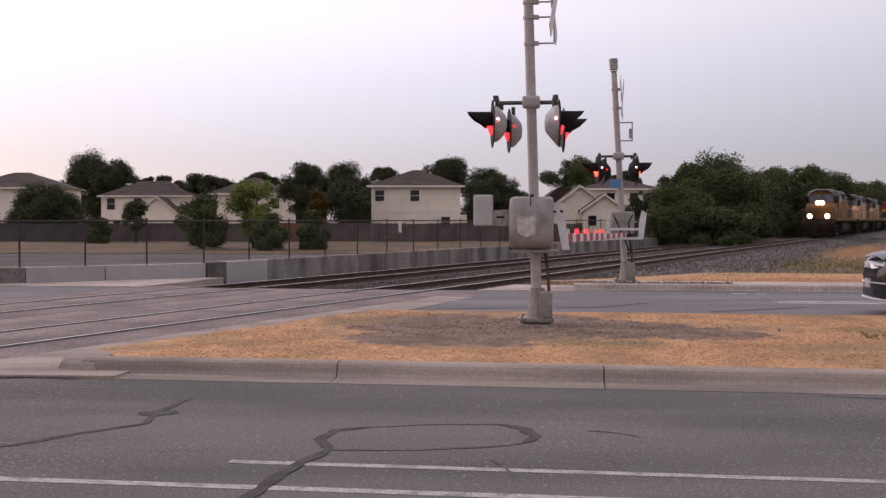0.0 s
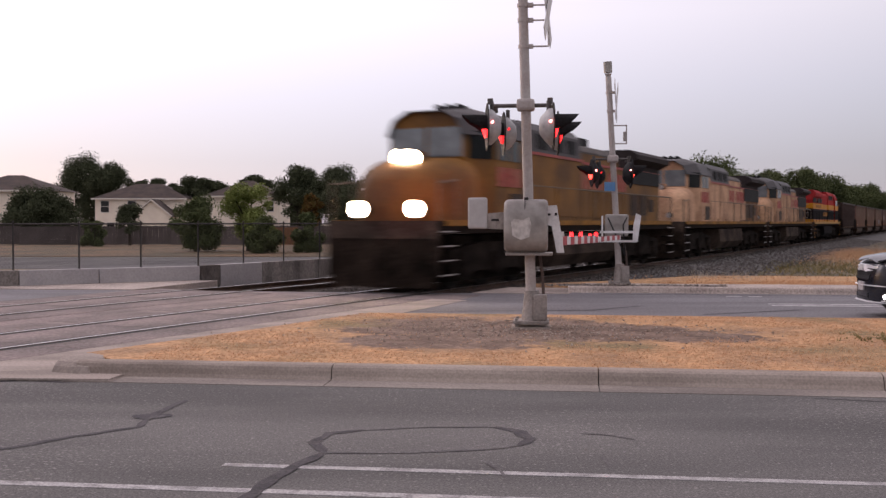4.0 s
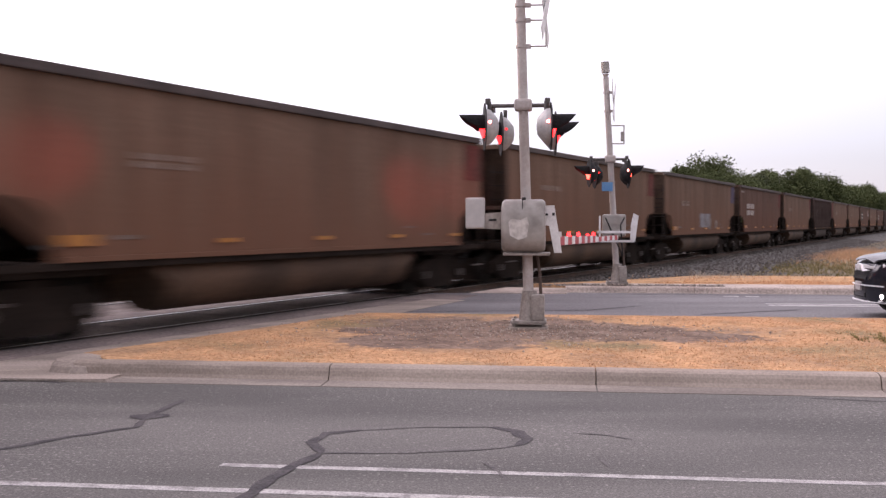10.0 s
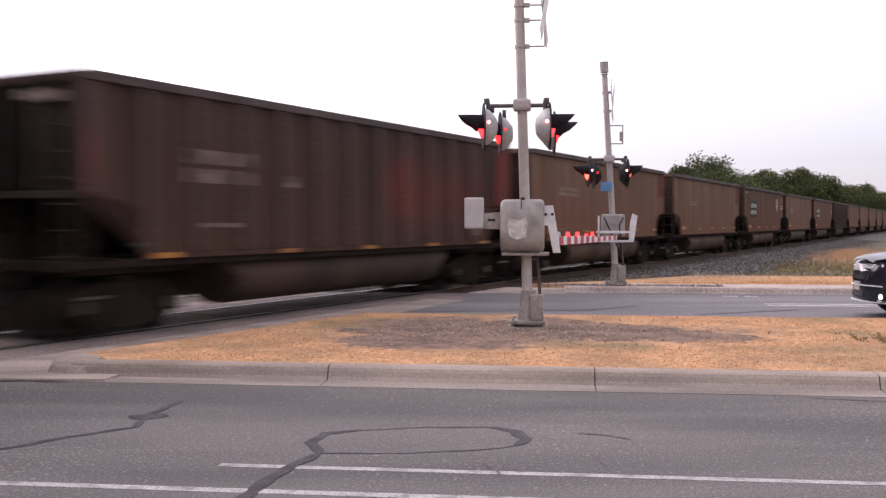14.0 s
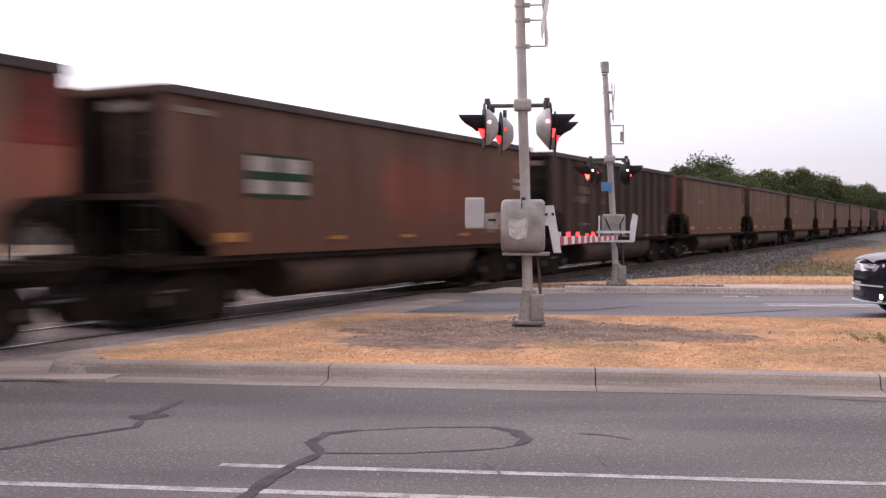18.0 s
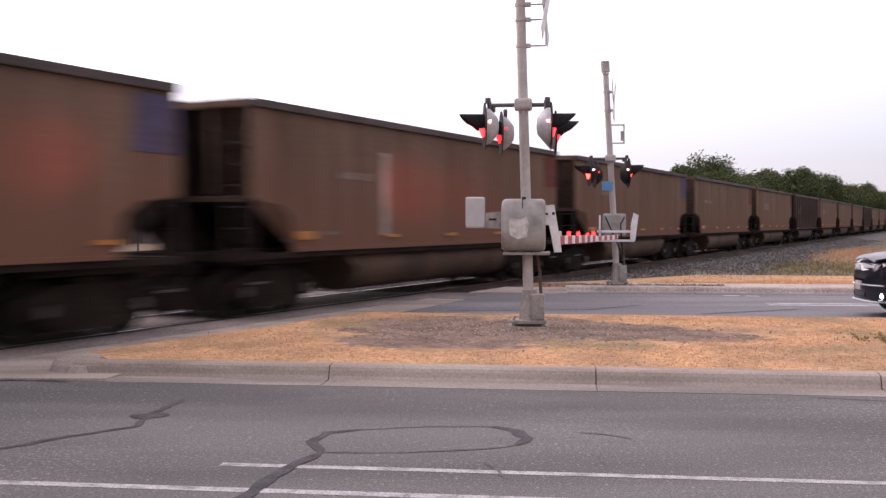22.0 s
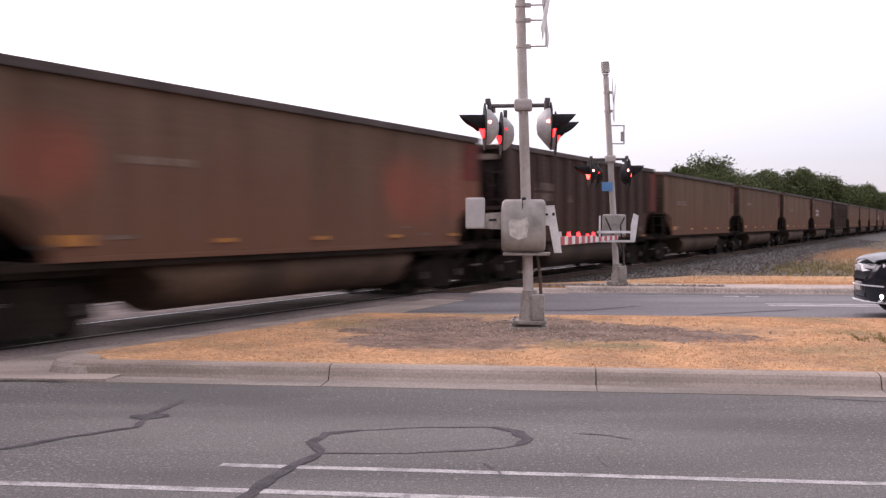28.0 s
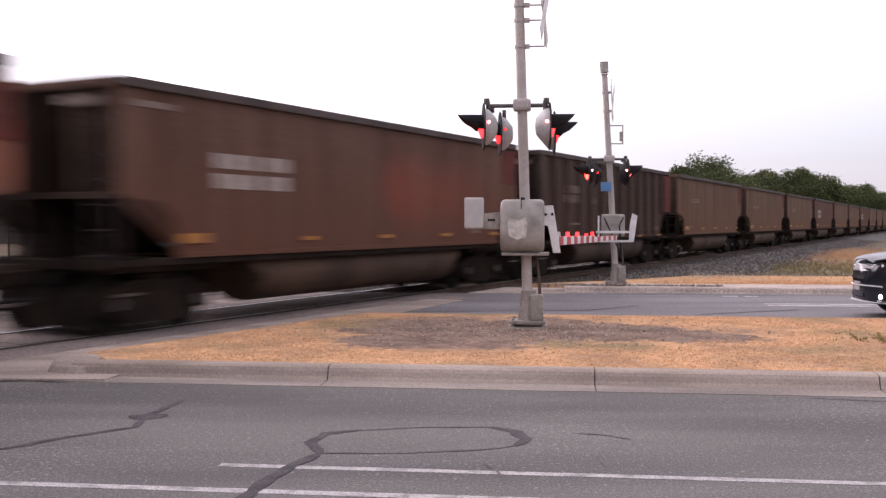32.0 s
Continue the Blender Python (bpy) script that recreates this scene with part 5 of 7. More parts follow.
def house(x, dist, width, depth, eave, rise, turn=0, base=-0.45):
    q = at_px(x, dist, base)
    e = empty("house", pose(*q, 0, 0, turn), "two-storey cream-sided house with a brown shingle hip roof", "house", group="houses")
    w, d = width / 2, depth
    part("wall", box(B(), -w, w, 0, d, 0, eave), SIDING, e)
    o = 0.45
    bm = B()
    r = min(w, d / 2) * 0.95
    lo = [bm.verts.new(v) for v in ((-w - o, -o, eave), (w + o, -o, eave), (w + o, d + o, eave), (-w - o, d + o, eave))]
    t = [bm.verts.new((-w + r, d / 2, eave + rise)), bm.verts.new((w - r, d / 2, eave + rise))]
    bm.faces.new((lo[0], lo[1], t[1], t[0]))
    bm.faces.new((lo[1], lo[2], t[1]))
    bm.faces.new((lo[2], lo[3], t[0], t[1]))
    bm.faces.new((lo[3], lo[0], t[0]))
    bm.faces.new(lo[::-1])
    bmesh.ops.recalc_face_normals(bm, faces=bm.faces)
    part("roof", bm, SHINGLE, e)
    part("fascia", box(B(), -w - o - 0.02, w + o + 0.02, -o - 0.04, -o + 0.0, eave - 0.18, eave + 0.02), TRIM, e)
    return e


def window(e, x, z, w, h):
    win = part("window", box(B(), x - w / 2 - 0.08, x + w / 2 + 0.08, -0.06, 0.0, z - 0.08, z + h + 0.08), TRIM, e)
    part("pane", box(B(), x - w / 2, x + w / 2, -0.075, -0.062, z, z + h / 2 - 0.03), WINDOW_GLASS, win)
    part("pane", box(B(), x - w / 2, x + w / 2, -0.075, -0.062, z + h / 2 + 0.03, z + h), WINDOW_GLASS, win)


h = house(722, 122, 9.6, 9.0, 5.8, 1.9)

# ---- chain-link fence on the wall ----
fence = empty("chain_link_fence", on_strip(0, WALL_P + 0.02), "black chain-link fence standing on the low wall", "fence")
FENCE_BLACK = mat("fence_black", (0.030, 0.025, 0.024), None, 3, 30, 0.7, bump=0)
bm = B()
cyl(bm, (0, 0, 0.4), (0, 0, 1.70), 0.024, seg=8)
cyl(bm, (0, 0, 1.70), (0, 0, 1.74), 0.036, 0.015, seg=8)
p0 = part("post", bm, FENCE_BLACK, fence)
p0.matrix_basis = pose(WALL_BEND * TS.length, 0, 0)
bm = B()
cyl(bm, (0, 0, 1.66), (2.05, 0, 1.66), 0.022, seg=6)
r0 = part("top_rail", bm, FENCE_BLACK, fence)
r0.matrix_basis = pose(WALL_BEND * TS.length, 0, 0)
bm = B()
for k in range(-12, 24):
    for s in (-1, 1):
        a = k * 0.1 if s > 0 else k * 0.1 + 0.0
        x0, z0, x1, z1 = (a, 0.5, a + 1.15, 1.65) if s > 0 else (a + 1.15, 0.5, a, 1.65)
        # keep to the bay
        pts = []
        for x, z in ((x0, z0), (x1, z1)):
            pts.append([x, z])
        dx = pts[1][0] - pts[0][0]
        sl = (pts[1][1] - pts[0][1]) / dx
        for q in pts:
            if q[0] < 0:
                q[1] -= sl * q[0]
                q[0] = 0
            if q[0] > 2.05:
                q[1] -= sl * (q[0] - 2.05)
                q[0] = 2.05
        if abs(pts[0][0] - pts[1][0]) < 0.02:
            continue
        w = 0.0032
        (xa, za), (xb, zb) = pts
        bm.faces.new([bm.verts.new((xa, 0, za - w)), bm.verts.new((xb, 0, zb - w)), bm.verts.new((xb, 0, zb + w)), bm.verts.new((xa, 0, za + w))])
m0 = part("wire_mesh", bm, FENCE_BLACK, fence)
m0.matrix_basis = pose(WALL_BEND * TS.length, 0, 0)
for k in range(1, 26):
    again(p0, WALL_BEND * TS.length + 2.05 * k, 0, 0)
    again(r0, WALL_BEND * TS.length + 2.05 * k, 0, 0)
    again(m0, WALL_BEND * TS.length + 2.05 * k, 0, 0)
fence2 = empty("chain_link_fence", BEND_M, "black chain-link fence end standing on the low wall", "fence")
for k in range(1, 8):
    for o in (p0, r0, m0):
        c = again(o, -1.68 * k, 0, 0)
        c.parent = fence2
        c.scale.x = 1.0 if o is p0 else 1.68 / 2.05

sign = empty("fence_sign", on_strip(39.2, WALL_P - 0.05, 1.42), "small white notice on the chain-link fence", "sign")
part("plate", box(B(), -0.1, 0.1, -0.02, 0.0, -0.22, 0.22, 0.004), WHITE, sign)

# ---- the low land beyond: channel, grass, privacy fence ----
CHANNEL = mat("channel_concrete", (0.085, 0.078, 0.078), (0.045, 0.042, 0.043), 0.25, 6, 0.9, bump=0.1)
GRASS_FAR = mat("tan_grass", (0.135, 0.080, 0.040), (0.070, 0.054, 0.030), 0.2, 4, 0.95, bump=0.3)
tagged(part("drain_channel", slab(B(), [(-70, 44), (2, 46.6), (6, 61.6), (-70, 61.6)], -0.6, -0.44), CHANNEL, None), "pale concrete drainage channel behind the wall", "channel", kind="structure")
tagged(part("far_bank", slab(B(), [(-90, 62.5), (8, 62.5), (24, 98.6), (-90, 98.6)], -0.6, -0.42), GRASS_FAR, None), "tan dry grass bank before the privacy fence", "grass", kind="structure")
priv = empty("privacy_fence", pose(0, 95, -0.45), "weathered grey-brown wooden privacy fence", "fence")
bm = B()
for k in range(16):
    d = random.uniform(0, 0.02)
    box(bm, k * 0.15 + 0.004, k * 0.15 + 0.146, d, d + 0.02, 0.03, 1.78 + random.uniform(-0.03, 0.03))
box(bm, -0.05, 0.05, 0.03, 0.13, 0, 1.85)
f0 = tagged(part("fence_panel", bm, WOOD_FENCE, priv), kind="stuff")
f0.matrix_basis = pose(-48, 0, 0)
NEW_WOOD = mat("newer_fence_wood", (0.20, 0.095, 0.045), (0.13, 0.065, 0.035), 0.5, 10, 0.9)
for k in range(1, 28):
    o = again(f0, -48 + 2.42 * k, random.uniform(-0.05, 0.05) + (0 if k < 14 else (k - 14) * 0.25), random.uniform(-0.05, 0.08))
me2 = f0.data.copy()
me2.materials[0] = NEW_WOOD
o = again(f0, -16.5, -0.12, -0.1)
o.data = me2
o["label"] = "newer orange-brown fence panel"
tagged(part("masonry_wall_by_gate", box(B(), 12.4, 21.5, 75.7, 76, -0.5, 0.35), mat("block_wall", (0.20, 0.19, 0.19), (0.15, 0.14, 0.14), 0.5, 6, 0.9), None), "low grey masonry wall near the houses", "wall", kind="structure")

# ---- houses ----
for x, z, w, h2 in ((-3.9, 4.15, 0.95, 1.15), (-0.1, 4.15, 0.95, 1.15), (3.2, 1.35, 0.95, 1.1)):
    window(h, x, z, w, h2)
part("door", box(B(), 1.75, 2.65, -0.05, 0.0, 0.6, 2.5), TRIM, h)
part("belt_trim", box(B(), -4.8, 4.8, -0.03, 0.0, 2.95, 3.07), TRIM, h)
part("side_lean_to", box(B(), 4.8, 5.5, 1.5, 4.0, 0.0, 2.7), SIDING, h)
part("vent", cyl(B(), (-2.2, 3.0, 6.6), (-2.2, 3.0, 7.3), 0.1, seg=8), STEEL, h)
part("vent", cyl(B(), (1.5, 3.2, 6.8), (1.5, 3.2, 7.5), 0.1, seg=8), STEEL, h)

h2_ = house(243, 172, 13.6, 10.0, 5.8, 2.4)
for x, z, w, hh in ((-5.3, 3.7, 1.2, 1.7), (-1.2, 3.7, 1.2, 1.7), (-4.4, 0.9, 1.1, 1.2)):
    window(h2_, x, z, w, hh)


def gable(e, x, w, base, eave, rise, y0, depth):
    """A gabled wing before a house."""
    bm = B()
    pr = [(x - w / 2, base), (x + w / 2, base), (x + w / 2, eave), (x, eave + rise), (x - w / 2, eave)]
    plate(bm, pr, y0, y0 + depth)
    part("gable_wall", bm, SIDING, e)
    for s in (-1, 1):
        bm = B()
        vs = [(x + s * (w / 2 + 0.4), eave - 0.25), (x, eave + rise + 0.08), (x, eave + rise + 0.26), (x + s * (w / 2 + 0.4), eave - 0.07)]
        plate(bm, vs, y0 - 0.3, y0 + depth)
        part("gable_roof", bm, SHINGLE, e)
        bm = B()
        vs = [(x + s * (w / 2 + 0.42), eave - 0.32), (x, eave + rise + 0.02), (x, eave + rise + 0.22), (x + s * (w / 2 + 0.42), eave - 0.1)]
        plate(bm, vs, y0 - 0.38, y0 - 0.31)
        part("barge_board", bm, TRIM, e)


gable(h2_, 3.0, 5.4, 0, 3.2, 2.2, -4.0, 4.0)
window(h2_, 1.2, 0.8, 0.9, 1.1)
h1 = house(-6, 128, 10.4, 9.0, 5.8, 1.9)
window(h1, -4.6, 3.9, 0.9, 1.2)
lamp = part("porch_lamp", cyl(B(), (5.0, -0.35, 2.2), (5.0, -0.15, 2.2), 0.22), PORCH, h1, "lit warm porch lamp")
h3 = house(425, 148, 9.6, 9.0, 5.6, 2.2)
window(h3, 3.6, 3.6, 0.9, 1.3)
part("chimney_vent", cyl(B(), (1.5, 3.2, 6.2), (1.5, 3.2, 7.4), 0.12, seg=8), STEEL, h3)
h5 = house(1085, 126, 8.4, 9.0, 5.6, 1.3)
for x in (-1.2, 1.4, 3.2):
    window(h5, x, 3.6, 0.9, 1.5)
h6 = empty("house", pose(*at_px(1022, 112, -0.45)), "cream gabled house with brown shingle roofs behind a fence", "house", group="houses")
part("wall", box(B(), -3.4, 3.3, 0.5, 8, 0, 3.2), SIDING, h6)
gable(h6, -0.6, 5.0, 0, 3.5, 1.85, -0.2, 6.0)
gable(h6, 1.6, 4.0, 0, 3.1, 1.35, -1.4, 3.0)
part("roof", plate(B(), [(-5.2, 3.3), (-0.6, 3.3), (-0.6, 5.3), (-2.6, 5.3)], 2.0, 7.0), SHINGLE, h6)
hw = part("window", box(B(), 0.0, 0.9, -1.45, -1.4, 1.5, 2.6), TRIM, h6)
part("pane", box(B(), 0.06, 0.84, -1.47, -1.452, 1.56, 2.54), WINDOW_GLASS, hw)

# ---- trees ----
BARK = mat("bark", (0.06, 0.045, 0.035), (0.035, 0.028, 0.022), 4, 20, 0.95, bump=0.5)
LEAF_DARK = leaf_mat("leaves_dark", (0.052, 0.061, 0.036), (0.074, 0.083, 0.047))
LEAF_MID = leaf_mat("leaves_mid", (0.066, 0.082, 0.038), (0.096, 0.112, 0.050))
LEAF_LIGHT = leaf_mat("leaves_light", (0.13, 0.16, 0.045), (0.22, 0.25, 0.08))
LEAF_RUST = leaf_mat("leaves_rust", (0.12, 0.055, 0.02), (0.09, 0.08, 0.025))


def crown_mesh(rnd, width, depth, z0, z1, n, leaf):
    """Many small leaves on uneven clumps, fitted to the crown's width and height."""
    hgt = z1 - z0
    gen = np.random.default_rng(rnd.randrange(10 ** 6))
    m = int(20 + width * 2.2)
    t = gen.random(m)
    a = gen.random(m) * 2 * math.pi
    r = np.sqrt(gen.random(m)) * 0.42 * np.sin(math.pi * (0.2 + 0.70 * t)) ** 0.8
    centre = np.stack([np.cos(a) * r * width, np.sin(a) * r * depth, hgt * (0.1 + 0.78 * t)], 1)
    rad = gen.uniform(0.09, 0.21, m) * min(width, hgt * 1.2)
    pick = gen.choice(m, n, p=rad ** 2 / np.sum(rad ** 2))
    v = gen.normal(size=(n, 3))
    v /= np.linalg.norm(v, axis=1, keepdims=True)
    q = centre[pick] + v * (rad[pick] * gen.random(n) ** 0.35 * gen.uniform(0.7, 1.18, n) * (1 + (gen.random(n) < 0.08) * gen.random(n) * 0.35))[:, None]
    lo, hi = np.percentile(q, 0.4, axis=0), np.percentile(q, 99.6, axis=0)
    scale = np.array([width / max(hi[0] - lo[0], 0.1), depth / max(hi[1] - lo[1], 0.1), hgt / max(hi[2] - lo[2], 0.1)])
    shift = np.array([(lo[0] + hi[0]) / 2, (lo[1] + hi[1]) / 2, lo[2]])
    q = (q - shift) * scale + np.array([0, 0, z0])
    tops = [Vector((centre[i] - shift) * scale + np.array([0, 0, z0])) for i in range(m)]
    u = gen.normal(size=(n, 3)) * np.array([1, 1, 0.6])
    u /= np.linalg.norm(u, axis=1, keepdims=True)
    w = np.cross(u, gen.normal(size=(n, 3)))
    w /= np.linalg.norm(w, axis=1, keepdims=True)
    s = (leaf * gen.uniform(0.5, 1.4, n))[:, None]
    verts = np.stack([q - u * s, q + w * s * 0.55, q + u * s, q - w * s * 0.55], 1).reshape(-1, 3)
    faces = np.arange(4 * n).reshape(-1, 4)
    me = bpy.data.meshes.new("crown")
    me.from_pydata(verts.tolist(), [], faces.tolist())
    return me, tops


def tree(px, dist, top, bottom, width_px, leaf_m, seed, label, name="tree", base=-0.45, dense=1.0, trunk=True):
    """top and bottom of the crown and its width, seen at dist metres, in 1/2000 of the distance from eye level."""
    rnd = random.Random(seed)
    k = dist / 2000
    zt, zb, w = EYE_Z - base - (top - 394) * k, max(0.0, EYE_Z - base - (bottom - 394) * k), width_px * k
    e = empty(name, pose(*at_px(px, dist, base), 0, 0, rnd.uniform(0, 360)), label, "tree" if trunk else "bush", group="trees" if trunk else "bushes")
    n = int(min(24000, 5000 + 380 * w * (zt - zb)) * dense * 1.7)
    me, tops = crown_mesh(rnd, w, w, zb, zt, n, 0.045 + 0.00046 * dist)
    me.materials.append(leaf_m)
    cr = new("crown", me)
    cr.parent = e
    bm = B()
    hgt = zt
    if trunk:
        tw = 0.10 + 0.018 * hgt
        fork = zb + (zt - zb) * 0.3
        cyl(bm, (0, 0, -0.1), (0.1, 0, fork), tw, tw * 0.65, seg=9)
        for c in tops[:7]:
            cyl(bm, (0.1, 0, fork * rnd.uniform(0.8, 1.0)), tuple(c), tw * 0.4, tw * 0.12, seg=6)
        part("trunk", bm, BARK, e)
    else:
        for c in tops[:6]:
            cyl(bm, (0, 0, 0), tuple(c), 0.05, 0.015, seg=5)
        part("stems", bm, BARK, e)
    return e


T = "dark green leafy tree with an uneven crown"
tree(150, 195, 277, 420, 105, LEAF_DARK, 71, "tall dark green tree with feathery branch tips", dense=1.4)
tree(200, 190, 292, 420, 90, LEAF_DARK, 72, "tall dark green tree with feathery branch tips", dense=1.2)
tree(62, 118, 335, 425, 118, LEAF_DARK, 2, "dense dark green tree before a house", dense=1.8)
tree(160, 100, 392, 438, 38, LEAF_MID, 3, "small round green bush by the fence", "bush", trunk=False)
tree(225, 104, 362, 412, 48, LEAF_DARK, 4, "small bare-stemmed tree before a house", dense=0.4)
tree(270, 185, 318, 350, 70, LEAF_DARK, 5, T)
tree(352, 180, 316, 360, 100, LEAF_DARK, 6, T)
tree(345, 82, 350, 442, 92, LEAF_MID, 7, "green leafy tree beyond the chain-link fence")
tree(435, 84, 328, 425, 92, LEAF_LIGHT, 8, "light green young tree beyond the fence")
tree(462, 78, 385, 452, 62, LEAF_MID, 9, "low green bush beyond the fence", "bush", trunk=False)
tree(448, 180, 312, 345, 55, LEAF_DARK, 10, T)
tree(525, 135, 297, 400, 95, LEAF_DARK, 11, T)
tree(600, 135, 297, 395, 110, LEAF_DARK, 12, T)
tree(590, 118, 325, 402, 90, LEAF_DARK, 13, T)
tree(548, 100, 345, 400, 34, LEAF_RUST, 14, "small rust-brown autumn tree", dense=0.6)
tree(540, 80, 378, 452, 50, LEAF_MID, 15, "low green bush beyond the fence", "bush", trunk=False)
tree(662, 160, 303, 345, 60, LEAF_DARK, 16, T)
tree(775, 155, 287, 345, 75, LEAF_DARK, 17, T)
tree(846, 135, 305, 402, 100, LEAF_DARK, 18, T)
tree(890, 140, 338, 402, 60, LEAF_DARK, 19, T)
tree(1005, 150, 286, 350, 115, LEAF_MID, 20, "rounded green tree behind the houses")
tree(1090, 150, 310, 340, 60, LEAF_DARK, 21, T)
tree(532, 196, 345, 430, 60, LEAF_DARK, 81, T)
tree(650, 190, 340, 430, 60, LEAF_DARK, 82, T)
tree(480, 200, 350, 430, 80, LEAF_DARK, 83, T)
tree(900, 190, 350, 430, 90, LEAF_DARK, 84, T)
tree(1118, 100, 345, 402, 50, LEAF_DARK, 22, "thin twiggy tree beside a house", dense=0.35)
for i, (px, dist, top, bottom, w, m) in enumerate([
        (1170, 80, 335, 440, 95, LEAF_MID), (1215, 92, 300, 440, 110, LEAF_MID), (1266, 98, 282, 438, 165, LEAF_MID), (1205, 84, 345, 442, 110, LEAF_MID),
        (1290, 92, 308, 440, 120, LEAF_MID), (1262, 80, 375, 445, 120, LEAF_MID), (1190, 100, 305, 420, 80, LEAF_DARK), (1325, 110, 312, 436, 90, LEAF_DARK), (1365, 118, 305, 430, 100, LEAF_MID),
        (1405, 126, 303, 428, 110, LEAF_MID), (1450, 156, 312, 420, 100, LEAF_MID), (1490, 190, 328, 416, 90, LEAF_MID), (1525, 250, 330, 412, 80, LEAF_MID),
        (1562, 370, 342, 408, 90, LEAF_MID), (1602, 520, 350, 404, 90, LEAF_MID)]):
    tree(px, dist, top, bottom, w, m, 40 + i, "tall green tree in the wood beside the track" if dist > 90 else "green scrubby tree beside the track", dense=1.3)

# ---- crossing signals ----
def lamp_unit(parent, u, v, z, face, lit, near=True):
    """A flashing lamp: black backing disc, grey housing behind, hood before. face: -1 or 1 along u."""
    bm = B()
    rings = [(0.0, 0.255), (0.05, 0.25), (0.085, 0.225), (0.15, 0.15), (0.175, 0.115), (0.185, 0.06)]
    rv = [[bm.verts.new((-face * (0.006 + d), r * math.cos(a * math.pi / 16), r * math.sin(a * math.pi / 16))) for a in range(32)] for d, r in rings]
    for p_, q_ in zip(rv, rv[1:]):
        for i in range(32):
            bm.faces.new((p_[i], p_[(i + 1) % 32], q_[(i + 1) % 32], q_[i]))
    bm.faces.new(rv[0])
    bm.faces.new(rv[-1])
    bmesh.ops.recalc_face_normals(bm, faces=bm.faces)
    head = part("lamp_housing", bm, DOME if near else BLACK, parent, "pale grey domed lamp housing" if near else "black domed lamp housing", smooth=True)
    head.matrix_basis = pose(u, v, z, 0, 0, 5 if face > 0 else 9)
    bm = B()
    cyl(bm, (0.0, 0, 0), (face * 0.012, 0, 0), 0.335, seg=30)
    part("backing_disc", bm, BLACK, head, "black round backing disc")
    part("lens", cyl(cyl(B(), (face * 0.014, 0, 0), (face * 0.04, 0, 0), 0.152, seg=24), (face * 0.04, 0, 0), (face * 0.075, 0, 0), 0.152, 0.07, seg=24), (RED_LIT if near else RED_FAR) if lit else RED_LENS, head, "lit red lens" if lit else "red lens")
    bm = B()
    n = 12
    ring = []
    for i in range(n + 1):
        a = math.pi * (-0.08 + 1.16 * i / n)
        y, zz = math.cos(a) * 0.175, math.sin(a) * 0.175
        ln = 0.09 + 0.265 * max(0, math.sin(a)) ** 0.5
        ring.append((bm.verts.new((face * 0.012, y, zz)), bm.verts.new((face * (0.012 + ln), y, zz))))
    for (a, b), (c, d) in zip(ring, ring[1:]):
        bm.faces.new((a, b, d, c))
    bmesh.ops.solidify(bm, geom=bm.faces[:], thickness=0.006)
    part("hood", bm, BLACK, head, "black visor hood")
    part("side_light", cyl(B(), (-face * 0.05, -0.22, 0.05), (-face * 0.05, -0.262, 0.05), 0.018, seg=10), RED_SPOT if lit else RED_LENS, head)
    bm = B()
    cyl(bm, (-face * 0.06, 0, 0.2), (-face * 0.06, 0, 0.36), 0.03, seg=8)
    part("hanger", bm, ARM_GREY, head)


